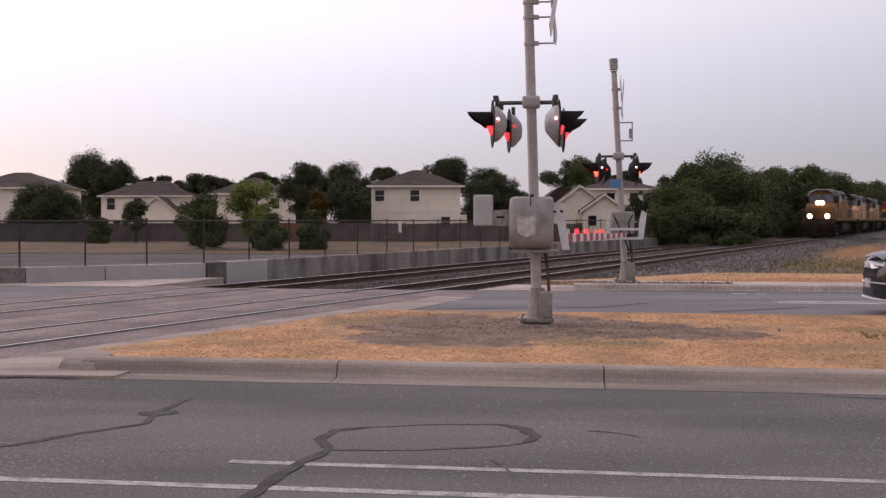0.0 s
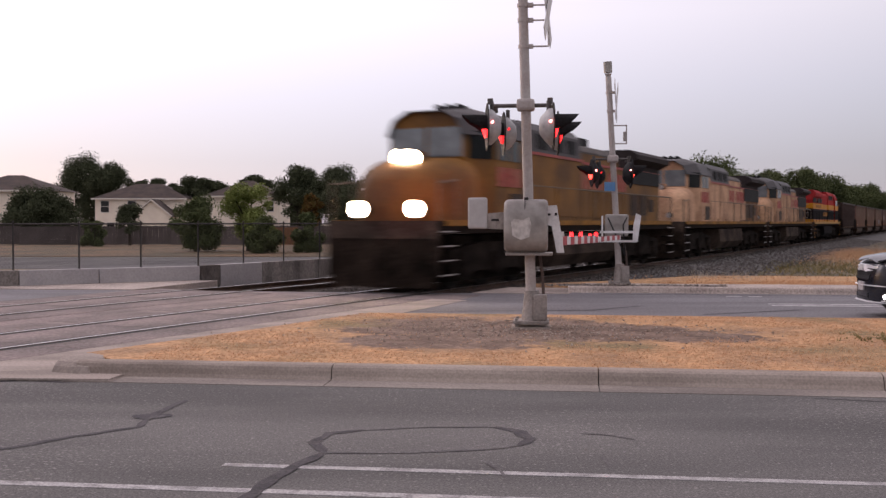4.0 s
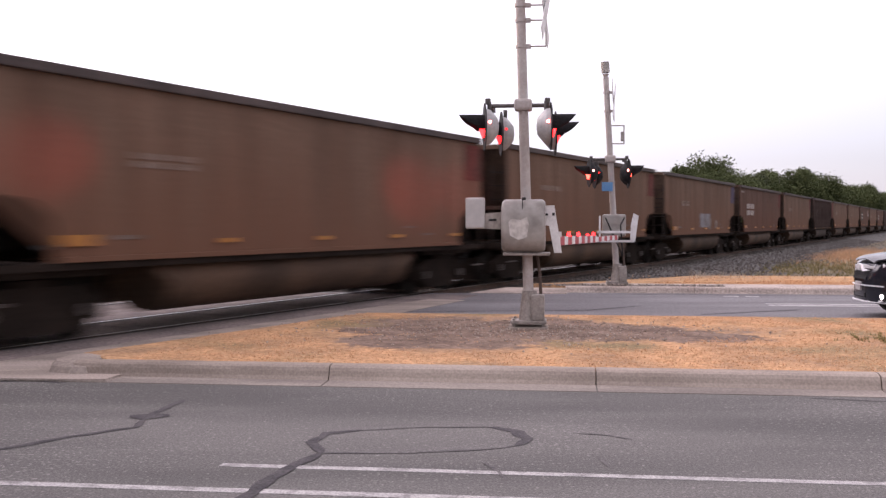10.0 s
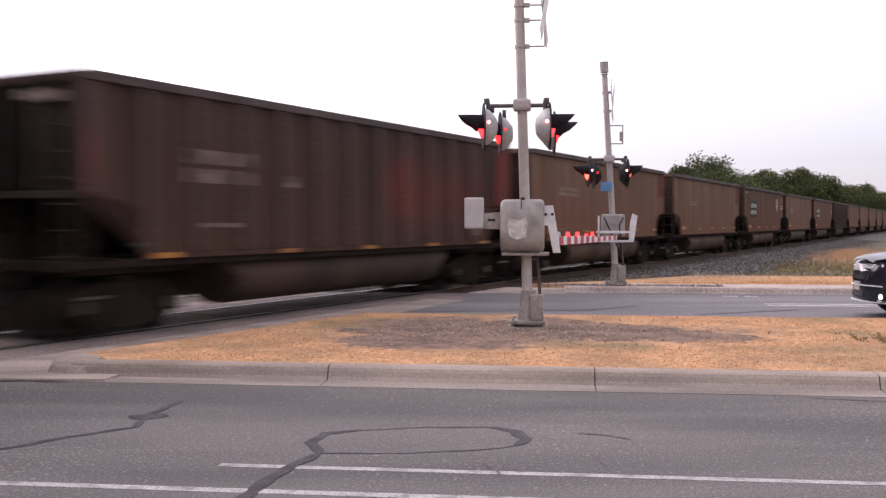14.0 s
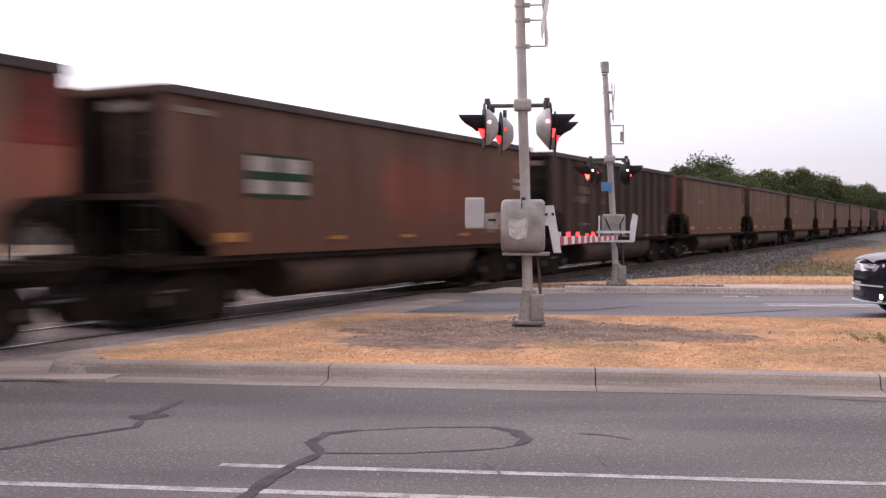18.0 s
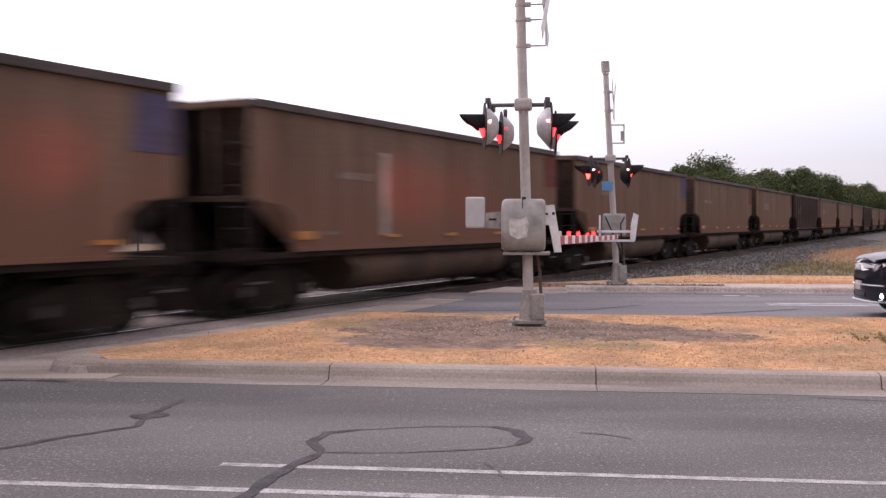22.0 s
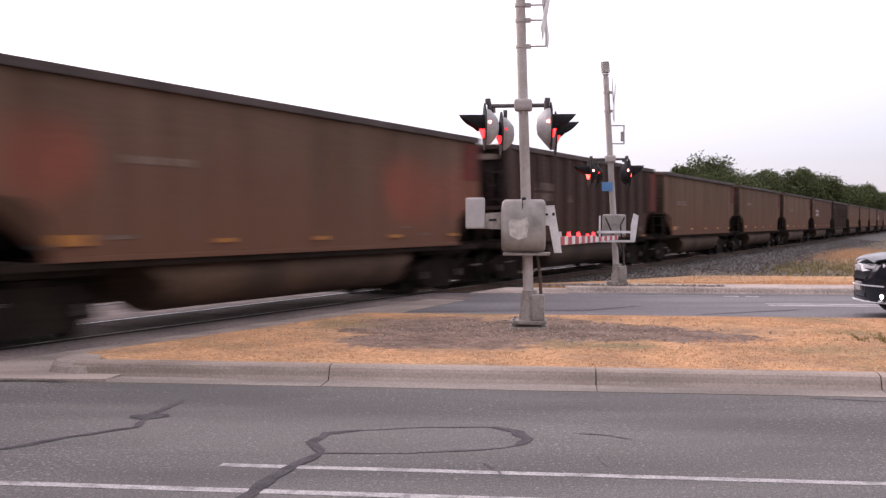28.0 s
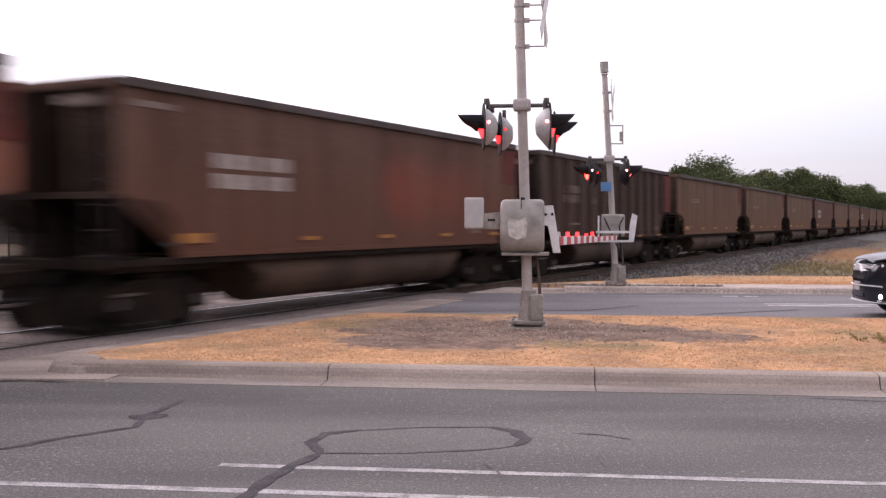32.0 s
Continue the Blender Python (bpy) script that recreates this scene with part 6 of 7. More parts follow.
def signal(m, lean, height, arm_z, near=True):
    e = empty("crossing_signal", m, "silver level-crossing signal mast with red flashers and gate mechanism", "crossing signal", group="crossing signals")
    # foundation and base casting
    part("foundation", box(B(), -0.30, 0.27, -0.27, 0.27, -0.2, 0.03, 0.01), CONCRETE, e)
    bm = B()
    box(bm, -0.27, 0.25, -0.22, 0.22, 0.075, 0.12, 0.01)
    for x in (-0.22, 0.2):
        for y in (-0.17, 0.17):
            cyl(bm, (x, y, 0.02), (x, y, 0.15), 0.022, seg=8)
    part("base_plate", bm, BASE_GREY, e)
    bm = B()
    cyl(bm, (0, 0, 0.1), (0, 0, 0.55), 0.16, 0.105, seg=16)
    part("base_casting", bm, BASE_GREY, e, smooth=False)
    part("junction_base", box(B(), 0.03, 0.22, -0.2, 0.1, 0.12, 0.50, 0.025), BASE_GREY, e)

    def P(z, u=0.0, v=0.0):
        return (u + lean * z, v, z)
    part("mast", cyl(B(), P(0.5), P(height), 0.076, 0.07, seg=18), POST, e, smooth=True)
    # conduit
    bm = B()
    cyl(bm, (0.17, 0, 0.46), (0.15, 0.03, 0.8), 0.024, seg=8)
    cyl(bm, (0.15, 0.03, 0.8), (0.10 + lean, 0.06, 1.35), 0.024, seg=8)
    part("conduit", bm, CONDUIT, e)
    # flashers
    z = arm_z
    bm = B()
    cyl(bm, P(z, -0.48), P(z, 0.36), 0.03, seg=10)
    for u in (-0.48, 0.36):
        cyl(bm, P(z, u, -0.55), P(z, u, 0.55), 0.026, seg=10)
        for v in (-0.55, 0.55):
            cyl(bm, P(z - 0.04, u, v), P(z + 0.04, u, v), 0.04, seg=10)
    part("crossarm", bm, ARM_GREY, e)
    part("junction_box", box(B(), lean * z - 0.13, lean * z + 0.13, -0.13, 0.13, z - 0.08, z + 0.09, 0.04), POST, e)
    for v, lit in ((-0.55, True), (0.55, False)):
        lamp_unit(e, lean * z - 0.52 + (0.0 if lit else 0.17), v, z - 0.36, -1, lit, near)
        lamp_unit(e, lean * z + 0.40 + (0.0 if lit else 0.06), v, z - 0.36, 1, lit, near)
    # crossbuck, seen edge on
    zc = height - 0.6 if near else height - 0.58
    uo = 0.36 if near else 0.16
    for s in (-1, 1):
        o = part("crossbuck_board", box(B(), -0.006, 0.006, -0.6, 0.6, -0.115, 0.115, 0.003), WHITE, e, "white crossbuck board")
        o.matrix_basis = pose(lean * zc + uo + 0.012 * s, 0, zc, 45 * s, 0, -7)
    for dz in ((-0.53, -0.15, 0.07) if near else (-0.25, 0.2)):
        bm = B()
        cyl(bm, P(zc + dz, 0.05), P(zc + dz, uo), 0.013, seg=8)
        cyl(bm, P(zc + dz - 0.025), P(zc + dz + 0.025), 0.085, seg=16)
        box(bm, lean * zc + 0.06, lean * zc + 0.15, -0.04, 0.04, zc + dz - 0.03, zc + dz + 0.03, 0.005)
        part("bracket", bm, POST, e)
    if near:
        bm = B()
        cyl(bm, P(zc - 0.52, uo), P(zc + 0.3, uo), 0.016, seg=8)
        part("sign_bar", bm, STEEL, e)
    else:
        part("bell", cyl(B(), P(height), P(height + 0.07), 0.05, 0.085, seg=14), POST, e)
        part("bell_cap", cyl(B(), P(height + 0.1), P(height + 0.36), 0.1, 0.105, seg=14), CASTING, e, "grey bell on the mast top")
        bm = B()
        zf = arm_z + 0.36
        for dz in (0.0, 0.44):
            box(bm, lean * zf, lean * zf + 0.36, -0.015, 0.015, zf + dz, zf + dz + 0.03)
        box(bm, lean * zf + 0.33, lean * zf + 0.36, -0.015, 0.015, zf, zf + 0.47)
        part("sign_bracket", bm, POST, e)
        part("small_plate", box(B(), lean * zf + 0.27, lean * zf + 0.33, -0.1, 0.1, zf + 0.08, zf + 0.3, 0.005), CASTING, e)
        part("notice", box(B(), lean * 2.5 - 0.24, lean * 2.5 + 0.02, -0.13, -0.115, 2.32, 2.54, 0.004), BLUE, e, "small blue notice plate")
    return e, P


NEAR_M = on_road(-0.905, 16.62, 0.15)
near_sig, NP = signal(NEAR_M, -0.030, 5.25, 3.26)
FAR_M = on_road(0.62, 27.9, 0.14)
far_sig, FP = signal(FAR_M, -0.058, 5.1, 3.1, near=False)


UNDER_DARK = mat("dark_link", (0.03, 0.026, 0.025), None, 3, 20, 0.7)
COUNTER = mat("pale_grey_paint", (0.47, 0.46, 0.46), (0.40, 0.385, 0.38), 2, 12, 0.5, 0.1, bump=0.02, grain=0.05)
CASE_LABEL = mat("worn_label", (0.50, 0.47, 0.45), (0.36, 0.33, 0.31), 9, 20, 0.6, bump=0.02, grain=0.1)


def gate(e, near):
    """Gate mechanism box, counterweight and bracket; the arm reaches away across the far lanes (near) or back (far)."""
    if near:
        bm = B()
        prof = []
        for i in range(20):
            a = 2 * math.pi * i / 20
            ca, sa = math.cos(a), math.sin(a)
            prof.append((math.copysign(abs(ca) ** 0.72, ca) * 0.25, 1.50 + math.copysign(abs(sa) ** 0.62, sa) * 0.385))
        rims = [[bm.verts.new((x, y * k_, 1.5 + (z - 1.5) * k_)) for y, z in prof] for x, k_ in ((-0.40, 0.80), (-0.395, 0.90), (-0.375, 0.96), (-0.34, 1.0), (0.18, 1.0), (0.21, 0.96), (0.228, 0.90), (0.233, 0.80))]
        for p_, q_ in zip(rims, rims[1:]):
            for i in range(20):
                bm.faces.new((p_[i], p_[(i + 1) % 20], q_[(i + 1) % 20], q_[i]))
        bm.faces.new(rims[0])
        bm.faces.new(rims[-1])
        bmesh.ops.recalc_face_normals(bm, faces=bm.faces)
        o = part("gate_mechanism", bm, CASTING, e, "rounded cast aluminium gate mechanism case", smooth=True)
        o.location.y = -0.12
        bm = B()
        box(bm, -0.395, -0.39, -0.2, 0.2, 0.1, 0.2)
        part("case_seam", box(B(), -0.10, -0.088, -0.345, -0.30, 1.62, 1.88, 0.002), UNDER_DARK, e)
        part("case_label", plate(B(), [(-0.29, 1.55), (-0.25, 1.60), (-0.12, 1.585), (-0.03, 1.63), (0.0, 1.52), (-0.03, 1.34), (-0.15, 1.30), (-0.27, 1.36)], -0.3725, -0.36), CASE_LABEL, e, "worn pale patch on the case")
        part("case_latch", box(B(), -0.11, -0.05, -0.22, -0.1, 1.86, 1.915, 0.01), UNDER_DARK, e)
        part("bracket_plate", box(B(), -0.38, 0.30, -0.25, 0.25, 1.07, 1.11, 0.008), BASE_GREY, e)
        # counterweight on the track side
        bm = B()
        plate(bm, [(-0.40, 1.45), (-0.66, 1.46), (-0.66, 1.68), (-0.40, 1.70)], -0.27, -0.2)
        part("counterweight_arm", bm, BASE_GREY, e)
        part("arm_slot", box(B(), -0.58, -0.47, -0.276, -0.269, 1.57, 1.60), BLACK, e)
        bm = B()
        plate(bm, [(-0.42, 1.7), (-0.42, 1.1), (-0.36, 1.1), (-0.36, 1.7)], 0.1, 0.2)
        part("arm_link", bm, UNDER_DARK, e)
        part("counterweight", box(B(), -0.92, -0.64, -0.30, -0.20, 1.46, 1.91, 0.03), COUNTER, e, "pale grey counterweight plate")
        bm = B()
        plate(bm, [(0.18, 1.79), (0.36, 1.80), (0.47, 1.11), (0.36, 1.11), (0.285, 1.50), (0.18, 1.52)], -0.15, 0.02)
        part("arm_bracket", bm, WHITE, e, "white gate arm bracket")
        bm = B()
        box(bm, 0.20, 0.27, -0.158, -0.14, 1.65, 1.68)
        part("bracket_bolt", bm, BLACK, e)
        part("bracket_bolt", box(B(), 0.33, 0.365, -0.158, -0.14, 1.65, 1.69), BLACK, e)
        arm_x, arm_z, L, dirn = 0.40, 1.28, 5.0, 1
        arm = part("gate_arm", box(B(), -0.02, 0.02, 0, L, -0.065, 0.065, 0.004), WHITE, e, "red and white striped gate arm, lowered")
        arm.matrix_basis = pose(arm_x, 0.0, arm_z, -0.6, 0, -8.5)
        n = 6
    else:
        bm = B()
        box(bm, -0.36, 0.20, -0.1, 0.25, 1.22, 1.76, 0.05)
        part("gate_mechanism", bm, CASTING, e, "grey gate mechanism case")
        bm = B()
        for z in (1.08, 1.30):
            box(bm, -0.5, 0.38, -0.34, -0.28, z, z + 0.055, 0.006)
        box(bm, -0.46, -0.42, -0.34, -0.30, 1.08, 1.72)
        plate(bm, [(0.28, 1.08), (0.40, 1.1), (0.48, 1.72), (0.36, 1.78), (0.30, 1.5)], -0.36, -0.3)
        part("arm_bracket", bm, WHITE, e, "white tubular gate arm bracket")
        for xx, zz in ((-0.3, 1.28), (0.16, 1.5)):
            bm = B()
            cyl(bm, (xx, -0.16, 1.68), (xx * 0.4, -0.18, zz), 0.016, seg=6)
            cyl(bm, (xx * 0.4, -0.18, zz), (0.12, -0.12, 0.75), 0.016, seg=6)
            part("cable", bm, BLACK, e)
        L = 4.4
        arm = part("gate_arm", box(B(), -0.02, 0.02, -L, 0, -0.05, 0.05, 0.004), WHITE, e, "red and white striped gate arm, lowered")
        arm.matrix_basis = pose(-0.02, -0.34, 1.20, 0, 0, -12.0)
        n = 6
    step = L / n
    for k in range(n):
        y0 = k * step if near else -(k + 1) * step
        part("stripe", box(B(), -0.0235, 0.0235, y0 + step * 0.25, y0 + step * 0.75, -0.068 if near else -0.053, 0.068 if near else 0.053), RED_STRIPE, arm)
    if near:
        part("arm_lamp", cyl(B(), (0, 0.05 * L, 0.06), (0, 0.05 * L, 0.135), 0.035, 0.028, seg=10), WHITE, arm, "unlit pale lamp on the gate arm")
    for fr in ((0.25, 0.48, 0.93) if near else (0.9,)):
        y = fr * L * (1 if near else -1)
        bm = B()
        cyl(bm, (0, y, 0.06), (0, y, 0.13), 0.034, 0.028, seg=10)
        part("arm_lamp", bm, RED_LIT, arm, "lit red lamp on the gate arm")


gate(near_sig, True)
gate(far_sig, False)


# red beams thrown by the flashers on to the passing wagons
def beam(u, v, z, target, power, size):
    q = NEAR_M @ Vector((u, v, z))
    lo = new("flasher_beam", bpy.data.lights.new("flasher_beam", "SPOT"))
    lo.data.energy, lo.data.color, lo.data.spot_size, lo.data.spot_blend, lo.data.shadow_soft_size = power, (1.0, 0.07, 0.07), radians(size), 1.0, 0.2
    lo.matrix_world = look(tuple(q), target)


for u, v, s_, z, power, size in ((-1.1, -0.45, 18.9, 2.4, 1150, 15), (-1.1, 0.75, 21.3, 2.4, 950, 12), (-1.1, 0.75, 9.2, 2.55, 700, 14)):
    q = D * s_ + N * (P1 - 1.6)
    beam(u, v, 2.85, (q.x, q.y, z), power, size)

# ---- the waiting car ----
CAR_PAINT = mat("car_paint", (0.012, 0.014, 0.022), (0.016, 0.018, 0.026), 2, 60, 0.18, 0.3, bump=0.0, grain=0.05, spec=0.7)
CHROME = mat("chrome", (0.80, 0.80, 0.82), (0.72, 0.72, 0.75), 3, 30, 0.3, 0.45, bump=0.0, grain=0.03)
TYRE = mat("tyre", (0.015, 0.015, 0.016), None, 4, 30, 0.9)
LAMP_GLASS = mat("lamp_glass", (0.62, 0.63, 0.66), (0.36, 0.37, 0.40), 9, 60, 0.15, 0.2, bump=0.0)
GREYPLATE = mat("plate_grey", (0.42, 0.40, 0.40), None, 8, 30, 0.6, bump=0)
suv = empty("suv", on_road(4.78, 21.15, 0.0), "dark blue compact SUV waiting at the lowered gate", "car")


def loft_sections(bm, secs):
    rings = []
    for x, w, z0, z1, tum in secs:
        h = z1 - z0
        rings.append([bm.verts.new(v) for v in ((x, -w * 0.94, z0), (x, -w, z0 + 0.35 * h), (x, -w * 0.99, z0 + 0.75 * h), (x, -w * tum, z0 + 0.96 * h), (x, -w * tum * 0.6, z1), (x, w * tum * 0.6, z1),
                                                (x, w * tum, z0 + 0.96 * h), (x, w * 0.99, z0 + 0.75 * h), (x, w, z0 + 0.35 * h), (x, w * 0.94, z0))])
    for a, b in zip(rings, rings[1:]):
        for i in range(10):
            bm.faces.new((a[i], a[(i + 1) % 10], b[(i + 1) % 10], b[i]))
    bm.faces.new(rings[0][::-1])
    bm.faces.new(rings[-1])
    bmesh.ops.recalc_face_normals(bm, faces=bm.faces)
    return bm


bm = B()
loft_sections(bm, [(0.00, 0.26, 0.40, 0.66, 0.97), (0.02, 0.38, 0.32, 0.74, 0.97), (0.06, 0.52, 0.29, 0.86, 0.96), (0.12, 0.64, 0.28, 0.97, 0.96), (0.20, 0.74, 0.27, 1.01, 0.96), (0.32, 0.83, 0.26, 1.03, 0.96), (0.5, 0.89, 0.24, 1.06, 0.96),
                   (0.8, 0.92, 0.22, 1.10, 0.95), (1.15, 0.925, 0.22, 1.13, 0.95), (1.5, 0.925, 0.22, 1.15, 0.94), (3.4, 0.925, 0.22, 1.15, 0.92), (4.3, 0.90, 0.24, 1.12, 0.92), (4.58, 0.80, 0.32, 1.0, 0.9)])
part("body", bm, CAR_PAINT, suv, "glossy dark blue body", smooth=True)
bm = B()
hood = [[bm.verts.new((x, y * w, z + 0.05 * (1 - y * y))) for y in (-1, -0.75, -0.4, 0, 0.4, 0.75, 1)] for x, w, z in ((0.11, 0.50, 0.985), (0.14, 0.60, 1.015), (0.25, 0.74, 1.045), (0.5, 0.85, 1.085), (0.85, 0.875, 1.13), (1.3, 0.88, 1.17))]
for p_, q_ in zip(hood, hood[1:]):
    for i in range(6):
        bm.faces.new((p_[i], p_[i + 1], q_[i + 1], q_[i]))
bmesh.ops.recalc_face_normals(bm, faces=bm.faces)
bmesh.ops.solidify(bm, geom=bm.faces[:], thickness=-0.03)
part("hood", bm, CAR_PAINT, suv, "glossy hood", smooth=True)
bm = B()
loft_sections(bm, [(1.2, 0.80, 1.08, 1.14, 0.9), (1.95, 0.78, 1.1, 1.62, 0.82), (2.5, 0.78, 1.1, 1.69, 0.82), (3.7, 0.76, 1.1, 1.66, 0.82), (4.45, 0.70, 1.08, 1.15, 0.9)])
part("greenhouse", bm, DARK_GLASS, suv, "dark cabin glass", smooth=True)
part("roof", box(B(), 1.95, 3.8, -0.6, 0.6, 1.66, 1.72, 0.02), CAR_PAINT, suv)
bm = B()
plate(bm, [(0.035, 0.66), (0.0, 0.70), (0.075, 0.93), (0.14, 0.97), (0.14, 0.66)], -0.36, 0.36)
grille = part("grille", bm, BLACK, suv)
for s in (-1, 1):
    # chrome wing from the emblem out along the headlight's foot
    bm = B()
    wing = [(0.02, 0.06, 0.90), (0.03, 0.06, 0.955), (0.07, 0.40, 0.935), (0.22, 0.66, 0.885), (0.215, 0.68, 0.835), (0.055, 0.40, 0.855), (0.01, 0.2, 0.83)]
    vv = [bm.verts.new((x - 0.02, s * y, z)) for x, y, z in wing]
    bm.faces.new(vv)
    r = bmesh.ops.extrude_face_region(bm, geom=bm.faces[:])
    for v in r["geom"]:
        if isinstance(v, bmesh.types.BMVert):
            v.co += Vector((0.07, -s * 0.01, 0))
    bmesh.ops.recalc_face_normals(bm, faces=bm.faces)
    part("chrome_wing", bm, CHROME, grille, "chrome grille wing")
NOSE_LINE = ((0.0, 0.0), (0.0, 0.26), (0.02, 0.38), (0.06, 0.52), (0.12, 0.64), (0.20, 0.74), (0.32, 0.83))


def nose_band(name, z0, z1, last, out, m, label, back=0.0):
    """A moulding that follows the car's rounded front from side to side."""
    line_ = [(x + back, -y) for x, y in NOSE_LINE[last:0:-1]] + [(x + back, y) for x, y in NOSE_LINE[:last + 1]]
    bm = B()
    rows = [[bm.verts.new((x - out + dx, y, z)) for x, y in line_] for dx, z in ((0.03, z0), (0, z0 + 0.01), (0, z1 - 0.01), (0.03, z1))]
    for a, b in zip(rows, rows[1:]):
        for i in range(len(line_) - 1):
            bm.faces.new((a[i], a[i + 1], b[i + 1], b[i]))
    bmesh.ops.recalc_face_normals(bm, faces=bm.faces)
    bmesh.ops.solidify(bm, geom=bm.faces[:], thickness=0.012)
    part(name, bm, m, suv, label)


nose_band("grille_surround", 0.60, 0.90, 3, 0.012, BLACK, "black grille mesh", 0.03)
nose_band("chrome_bar", 0.86, 0.935, 4, 0.03, CHROME, "bright chrome bar across the nose", 0.05)
nose_band("lower_lip", 0.29, 0.315, 6, 0.025, CHROME, "silver lower lip", 0.0)
nose_band("bumper_shelf", 0.575, 0.60, 5, 0.03, CHROME, "silver bumper line")
part("emblem", box(B(), -0.015, 0.06, -0.07, 0.07, 0.84, 0.96, 0.015), CHROME, grille)
for s in (-1, 1):
    bm = B()
    outer = [(0.11, 0.50, 0.90), (0.13, 0.50, 0.965), (0.22, 0.70, 1.0), (0.42, 0.85, 1.025), (0.72, 0.92, 1.05), (0.62, 0.925, 0.97), (0.30, 0.80, 0.88)]
    vv = [bm.verts.new((x - 0.015, s * (y + 0.014), z)) for x, y, z in outer]
    bm.faces.new(vv)
    r = bmesh.ops.extrude_face_region(bm, geom=bm.faces[:])
    for v in r["geom"]:
        if isinstance(v, bmesh.types.BMVert):
            v.co += Vector((0.06, -s * 0.08, 0))
    bmesh.ops.recalc_face_normals(bm, faces=bm.faces)
    hl_ = part("headlight", bm, LAMP_GLASS, suv, "clear swept-back headlight")
    part("headlight_reflector", cyl(B(), (0.19, s * 0.70, 0.945), (0.26, s * 0.70, 0.945), 0.035, seg=12), CHROME, hl_)
    part("fog_light", cyl(B(), (0.16, s * 0.73, 0.41), (0.24, s * 0.71, 0.41), 0.042, seg=16), FOGLIGHT, suv, "lit round fog light")
    part("fog_bezel", cyl(B(), (0.175, s * 0.73, 0.41), (0.28, s * 0.70, 0.41), 0.09, seg=16), BLACK, suv)
    part("fog_trim", box(B(), 0.14, 0.24, *sorted((s * 0.60, s * 0.76)), 0.325, 0.345, 0.006), CHROME, suv)
    part("mirror", box(B(), 1.45, 1.6, s * 1.0 - 0.1, s * 1.0 + 0.1, 1.1, 1.25, 0.03), CAR_PAINT, suv)
    for x in (0.92, 3.58):
        w = part("wheel", cyl(B(), (x, s * 0.72, 0.35), (x, s * 0.935, 0.35), 0.35, seg=28), TYRE, suv)
        part("rim", cyl(B(), (x, s * 0.90, 0.35), (x, s * 0.945, 0.35), 0.23, seg=20), STEEL, w)
bm = B()
box(bm, 0.02, 0.1, -0.46, 0.46, 0.30, 0.325, 0.01)
part("lower_bumper", bm, CHROME, suv, "silver lower bumper trim")
part("air_dam", box(B(), 0.004, 0.1, -0.34, 0.34, 0.37, 0.46, 0.01), BLACK, suv)
part("plate", box(B(), -0.025, 0.02, -0.155, 0.155, 0.49, 0.645, 0.004), GREYPLATE, suv, "blank grey plate")

# ---- grass, dirt, stones ----
def tufts(name, n, region, hgt, material, label, seed, keep=None, z=0.14):
    r3 = random.Random(seed)
    verts, faces = [], []
    for _ in range(n):
        u, v = region(r3)
        if keep and r3.random() > keep(u, v):
            continue
        q = E_ * u + G_ * v
        for _b in range(3):
            a = r3.uniform(0, 6.28)
            hh = hgt * r3.uniform(0.4, 1.2)
            dx, dy = math.cos(a) * 0.012, math.sin(a) * 0.012
            lx, ly = r3.gauss(0, 0.5) * hh, r3.gauss(0, 0.5) * hh
            ox, oy = r3.gauss(0, 0.02), r3.gauss(0, 0.02)
            k = len(verts)
            verts += [(q.x + ox - dx, q.y + oy - dy, z), (q.x + ox + dx, q.y + oy + dy, z), (q.x + ox + lx, q.y + oy + ly, z + hh)]
            faces.append((k, k + 1, k + 2))
    me = bpy.data.meshes.new(name)
    me.from_pydata(verts, [], faces)
    me.materials.append(material)
    return tagged(new(name, me), label, "grass", kind="stuff")


STRAW = leaf_mat("straw", (0.50, 0.290, 0.165), (0.66, 0.405, 0.240))
GREENISH = leaf_mat("green_straw", (0.15, 0.135, 0.055), (0.26, 0.205, 0.095))


def keep_median(u, v):
    d = min(math.hypot((u - cu) / ru, (v - cv) / rv) for cu, cv, ru, rv in BARE)
    d += 0.9 * noise.noise((u * 0.9, v * 0.9, 3.1)) + 0.35 * noise.noise((u * 4, v * 4, 7.7))
    return min(1.0, max(0.03, (d - 1.0) / 0.4)) * (0.5 + 0.5 * (noise.noise((u * 1.1, v * 1.1, 0)) > -0.2))


def in_median(r):
    v = r.uniform(12.15, 19.0)
    return (r.uniform(max(across(9.45, v), -5.3) + 0.06, 8.5), v)


tufts("dry_grass", 42000, in_median, 0.022, STRAW, "short golden dry grass on the median", 1, keep_median)
tufts("green_tufts", 700, lambda r: (4.6 + r.gauss(0, 0.5), 15.5 + r.gauss(0, 0.35)), 0.06, GREENISH, "thin greenish grass tufts on the median", 2)
tufts("verge_grass", 11000, lambda r: (r.uniform(u_far + 3.6, 14), 29.3 + 5.2 * r.random() ** 1.5), 0.065, STRAW, "tall dry golden verge grass", 3, z=0.09, keep=lambda u, v: (1.0 if u > across(7.4, v) else 0.1) * (1.0 if v < 31 + 2.5 * noise.noise((u * 0.35, v * 0.3, 5.0)) else 0.25))
tufts("trackside_grass", 9000, lambda r: (18 + r.gauss(0, 3.2), 72 + r.gauss(0, 13)), 0.16, STRAW, "patchy dry grass beside the ballast", 4, z=-0.45)
tufts("trackside_weeds", 1600, lambda r: (11 + r.gauss(0, 2.6), 52 + r.gauss(0, 6.0)), 0.2, GREENISH, "greenish weeds beside the ballast", 6, z=-0.45)
WEED = leaf_mat("pale_weeds", (0.42, 0.36, 0.28), (0.55, 0.5, 0.42))
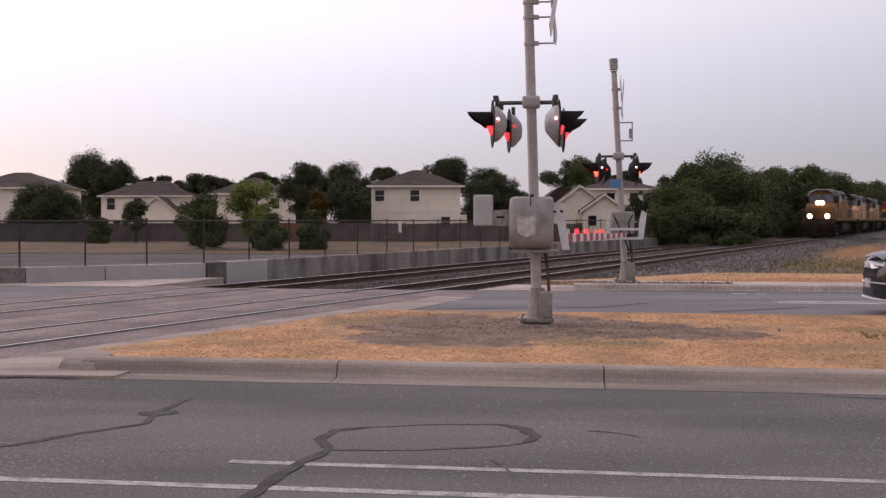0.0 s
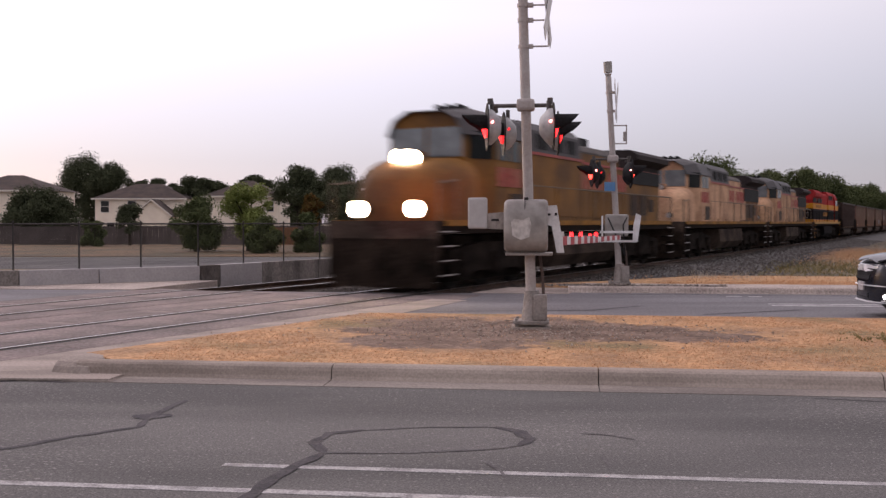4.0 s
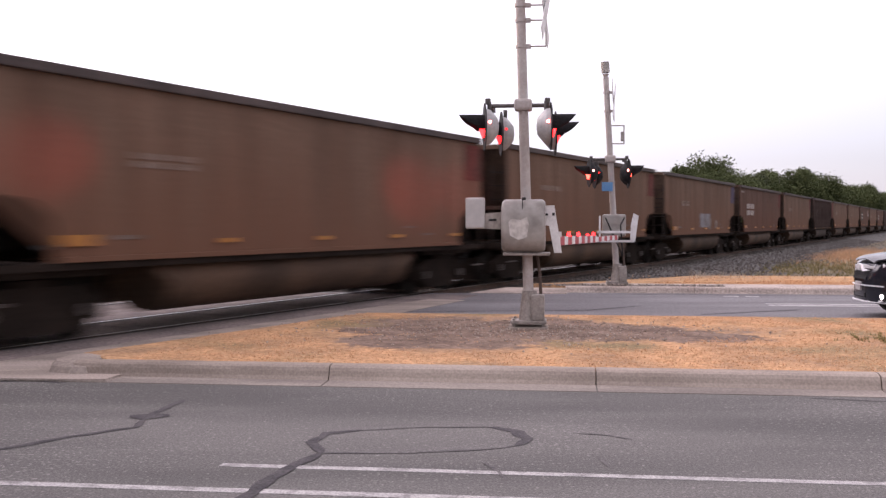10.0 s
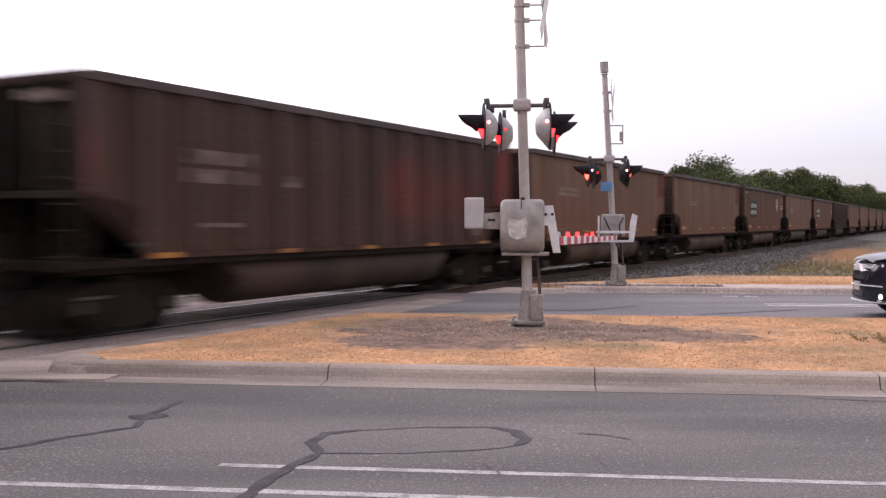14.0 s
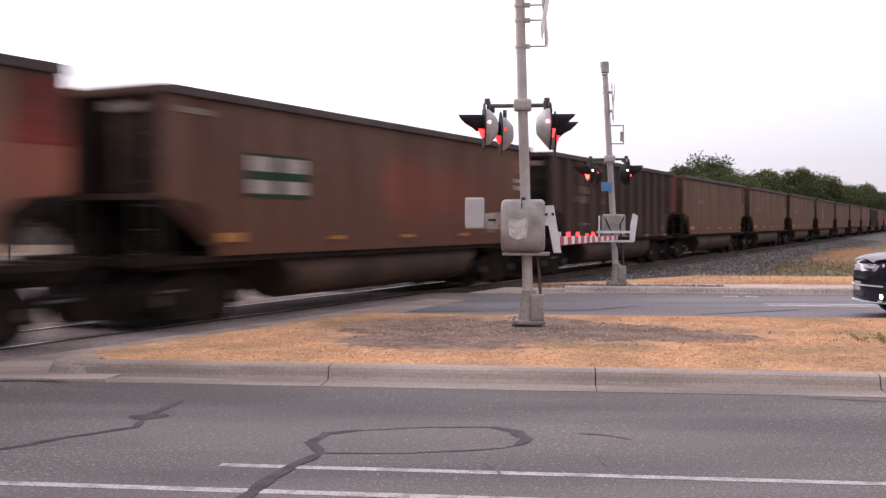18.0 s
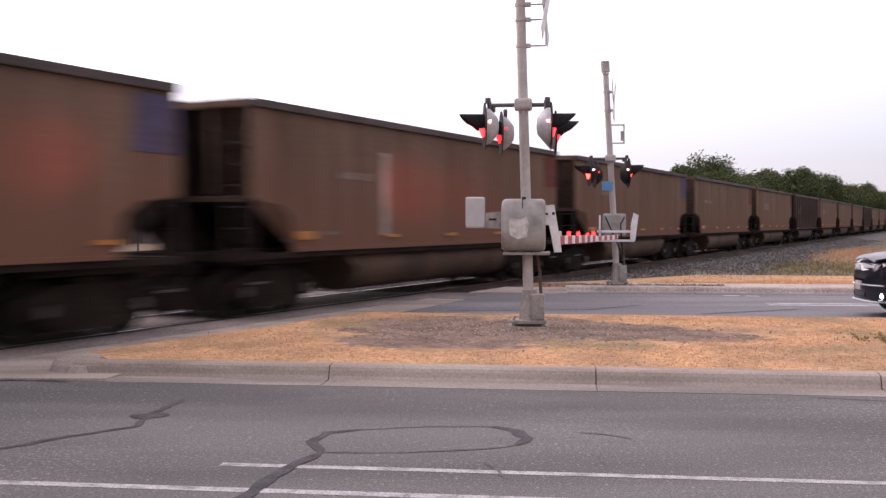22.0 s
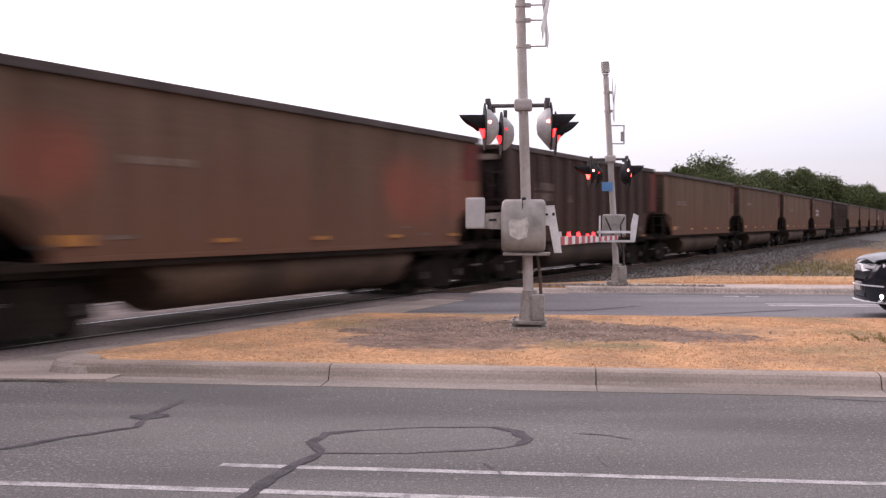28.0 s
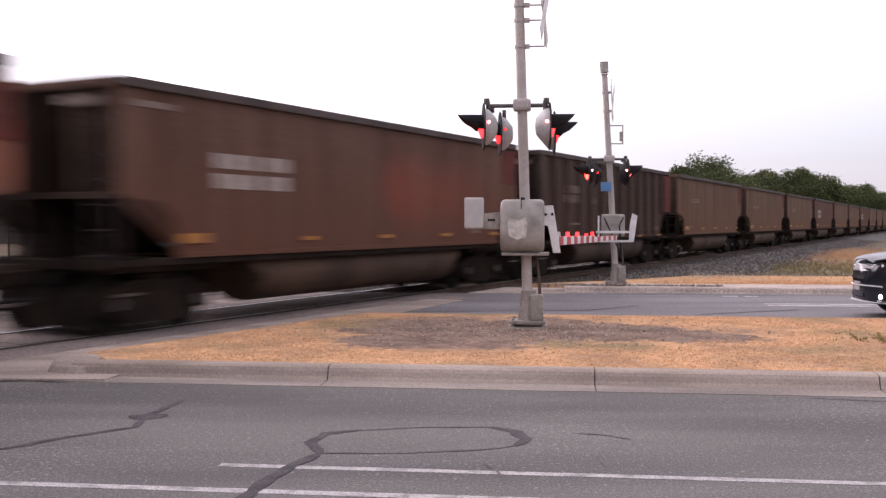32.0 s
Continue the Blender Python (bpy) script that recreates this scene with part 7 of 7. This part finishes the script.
tufts("pale_weeds", 90, lambda r: (3.6 + r.gauss(0, 0.55), 33.0 + r.gauss(0, 0.4)), 0.4, WEED, "pale dried weeds at the ballast's foot", 7, z=-0.1)


def stones(name, n, place, size, material, label, seed):
    r4 = random.Random(seed)
    verts, faces = [], []
    base = [(1, 0, 0), (0, 1, 0), (-1, 0, 0), (0, -1, 0), (0, 0, 1), (0, 0, -0.5)]
    tri = [(0, 1, 4), (1, 2, 4), (2, 3, 4), (3, 0, 4), (1, 0, 5), (2, 1, 5), (3, 2, 5), (0, 3, 5)]
    for _ in range(n):
        x, y, z = place(r4)
        s, a = size * r4.uniform(0.4, 1.3), r4.uniform(0, 6.28)
        k = len(verts)
        for bx, by, bz in base:
            bx, by, bz = bx * r4.uniform(0.6, 1.2), by * r4.uniform(0.6, 1.2), bz * r4.uniform(0.5, 1.0)
            verts.append((x + s * (bx * math.cos(a) - by * math.sin(a)), y + s * (bx * math.sin(a) + by * math.cos(a)), z + s * bz))
        faces += [tuple(k + i for i in f) for f in tri]
    me = bpy.data.meshes.new(name)
    me.from_pydata(verts, [], faces)
    me.materials.append(material)
    return tagged(new(name, me), label, "stones", kind="stuff")


STONE = leaf_mat("ballast_stone", (0.040, 0.036, 0.033), (0.135, 0.118, 0.110))
STONE_TAN = leaf_mat("tan_stone", (0.20, 0.15, 0.125), (0.42, 0.35, 0.30))


def shoulder(r):
    s, y = 22.0 + 100 * r.random() ** 1.9, r.uniform(-5.0, 6.4) - (abs(r.gauss(0, 2.0)) if r.random() < 0.4 else 0)
    q = D * s + N * (P1 + y)
    z = -0.16 if y > -2 else max(-0.47, -0.17 + (y + 2) * 0.1)
    return q.x, q.y, z + RAIL_Z


stones("ballast_stones", 30000, shoulder, 0.055, STONE, "loose crushed grey ballast stones", 1)


def around_post(r):
    q = E_ * (-0.9 + r.gauss(0, 1.3)) + G_ * (16.2 + r.gauss(0, 0.9))
    return q.x, q.y, 0.16


stones("pebbles", 1100, around_post, 0.02, STONE_TAN, "small pebbles round the mast's foot", 2)


def far_island(r):
    q = E_ * (r.uniform(-1.2, 3.2)) + G_ * (28.0 + r.uniform(-0.25, 0.5))
    return q.x, q.y, 0.15


stones("island_pebbles", 700, far_island, 0.035, leaf_mat("dark_pebbles", (0.08, 0.07, 0.065), (0.30, 0.26, 0.23)), "pebbles round the far mast's foot", 3)


# how far the train lags behind an even pace, by the second
LAG = [(0, 0.0), (9, 0.0), (12, 0.12), (17, 0.2), (19, 0.12), (20, 0.0), (21.3, 0.05), (22, 0.72), (24, 0.72), (25, 0.85), (28, 1.1), (30, 1.3), (31, 1.62), (32, 2.0)]


def motions():
    for veh, s0 in TRAIN:
        walk(veh, [(t, on_track(s0 - SPEED * t + lag)) for t, lag in LAG])


motions()
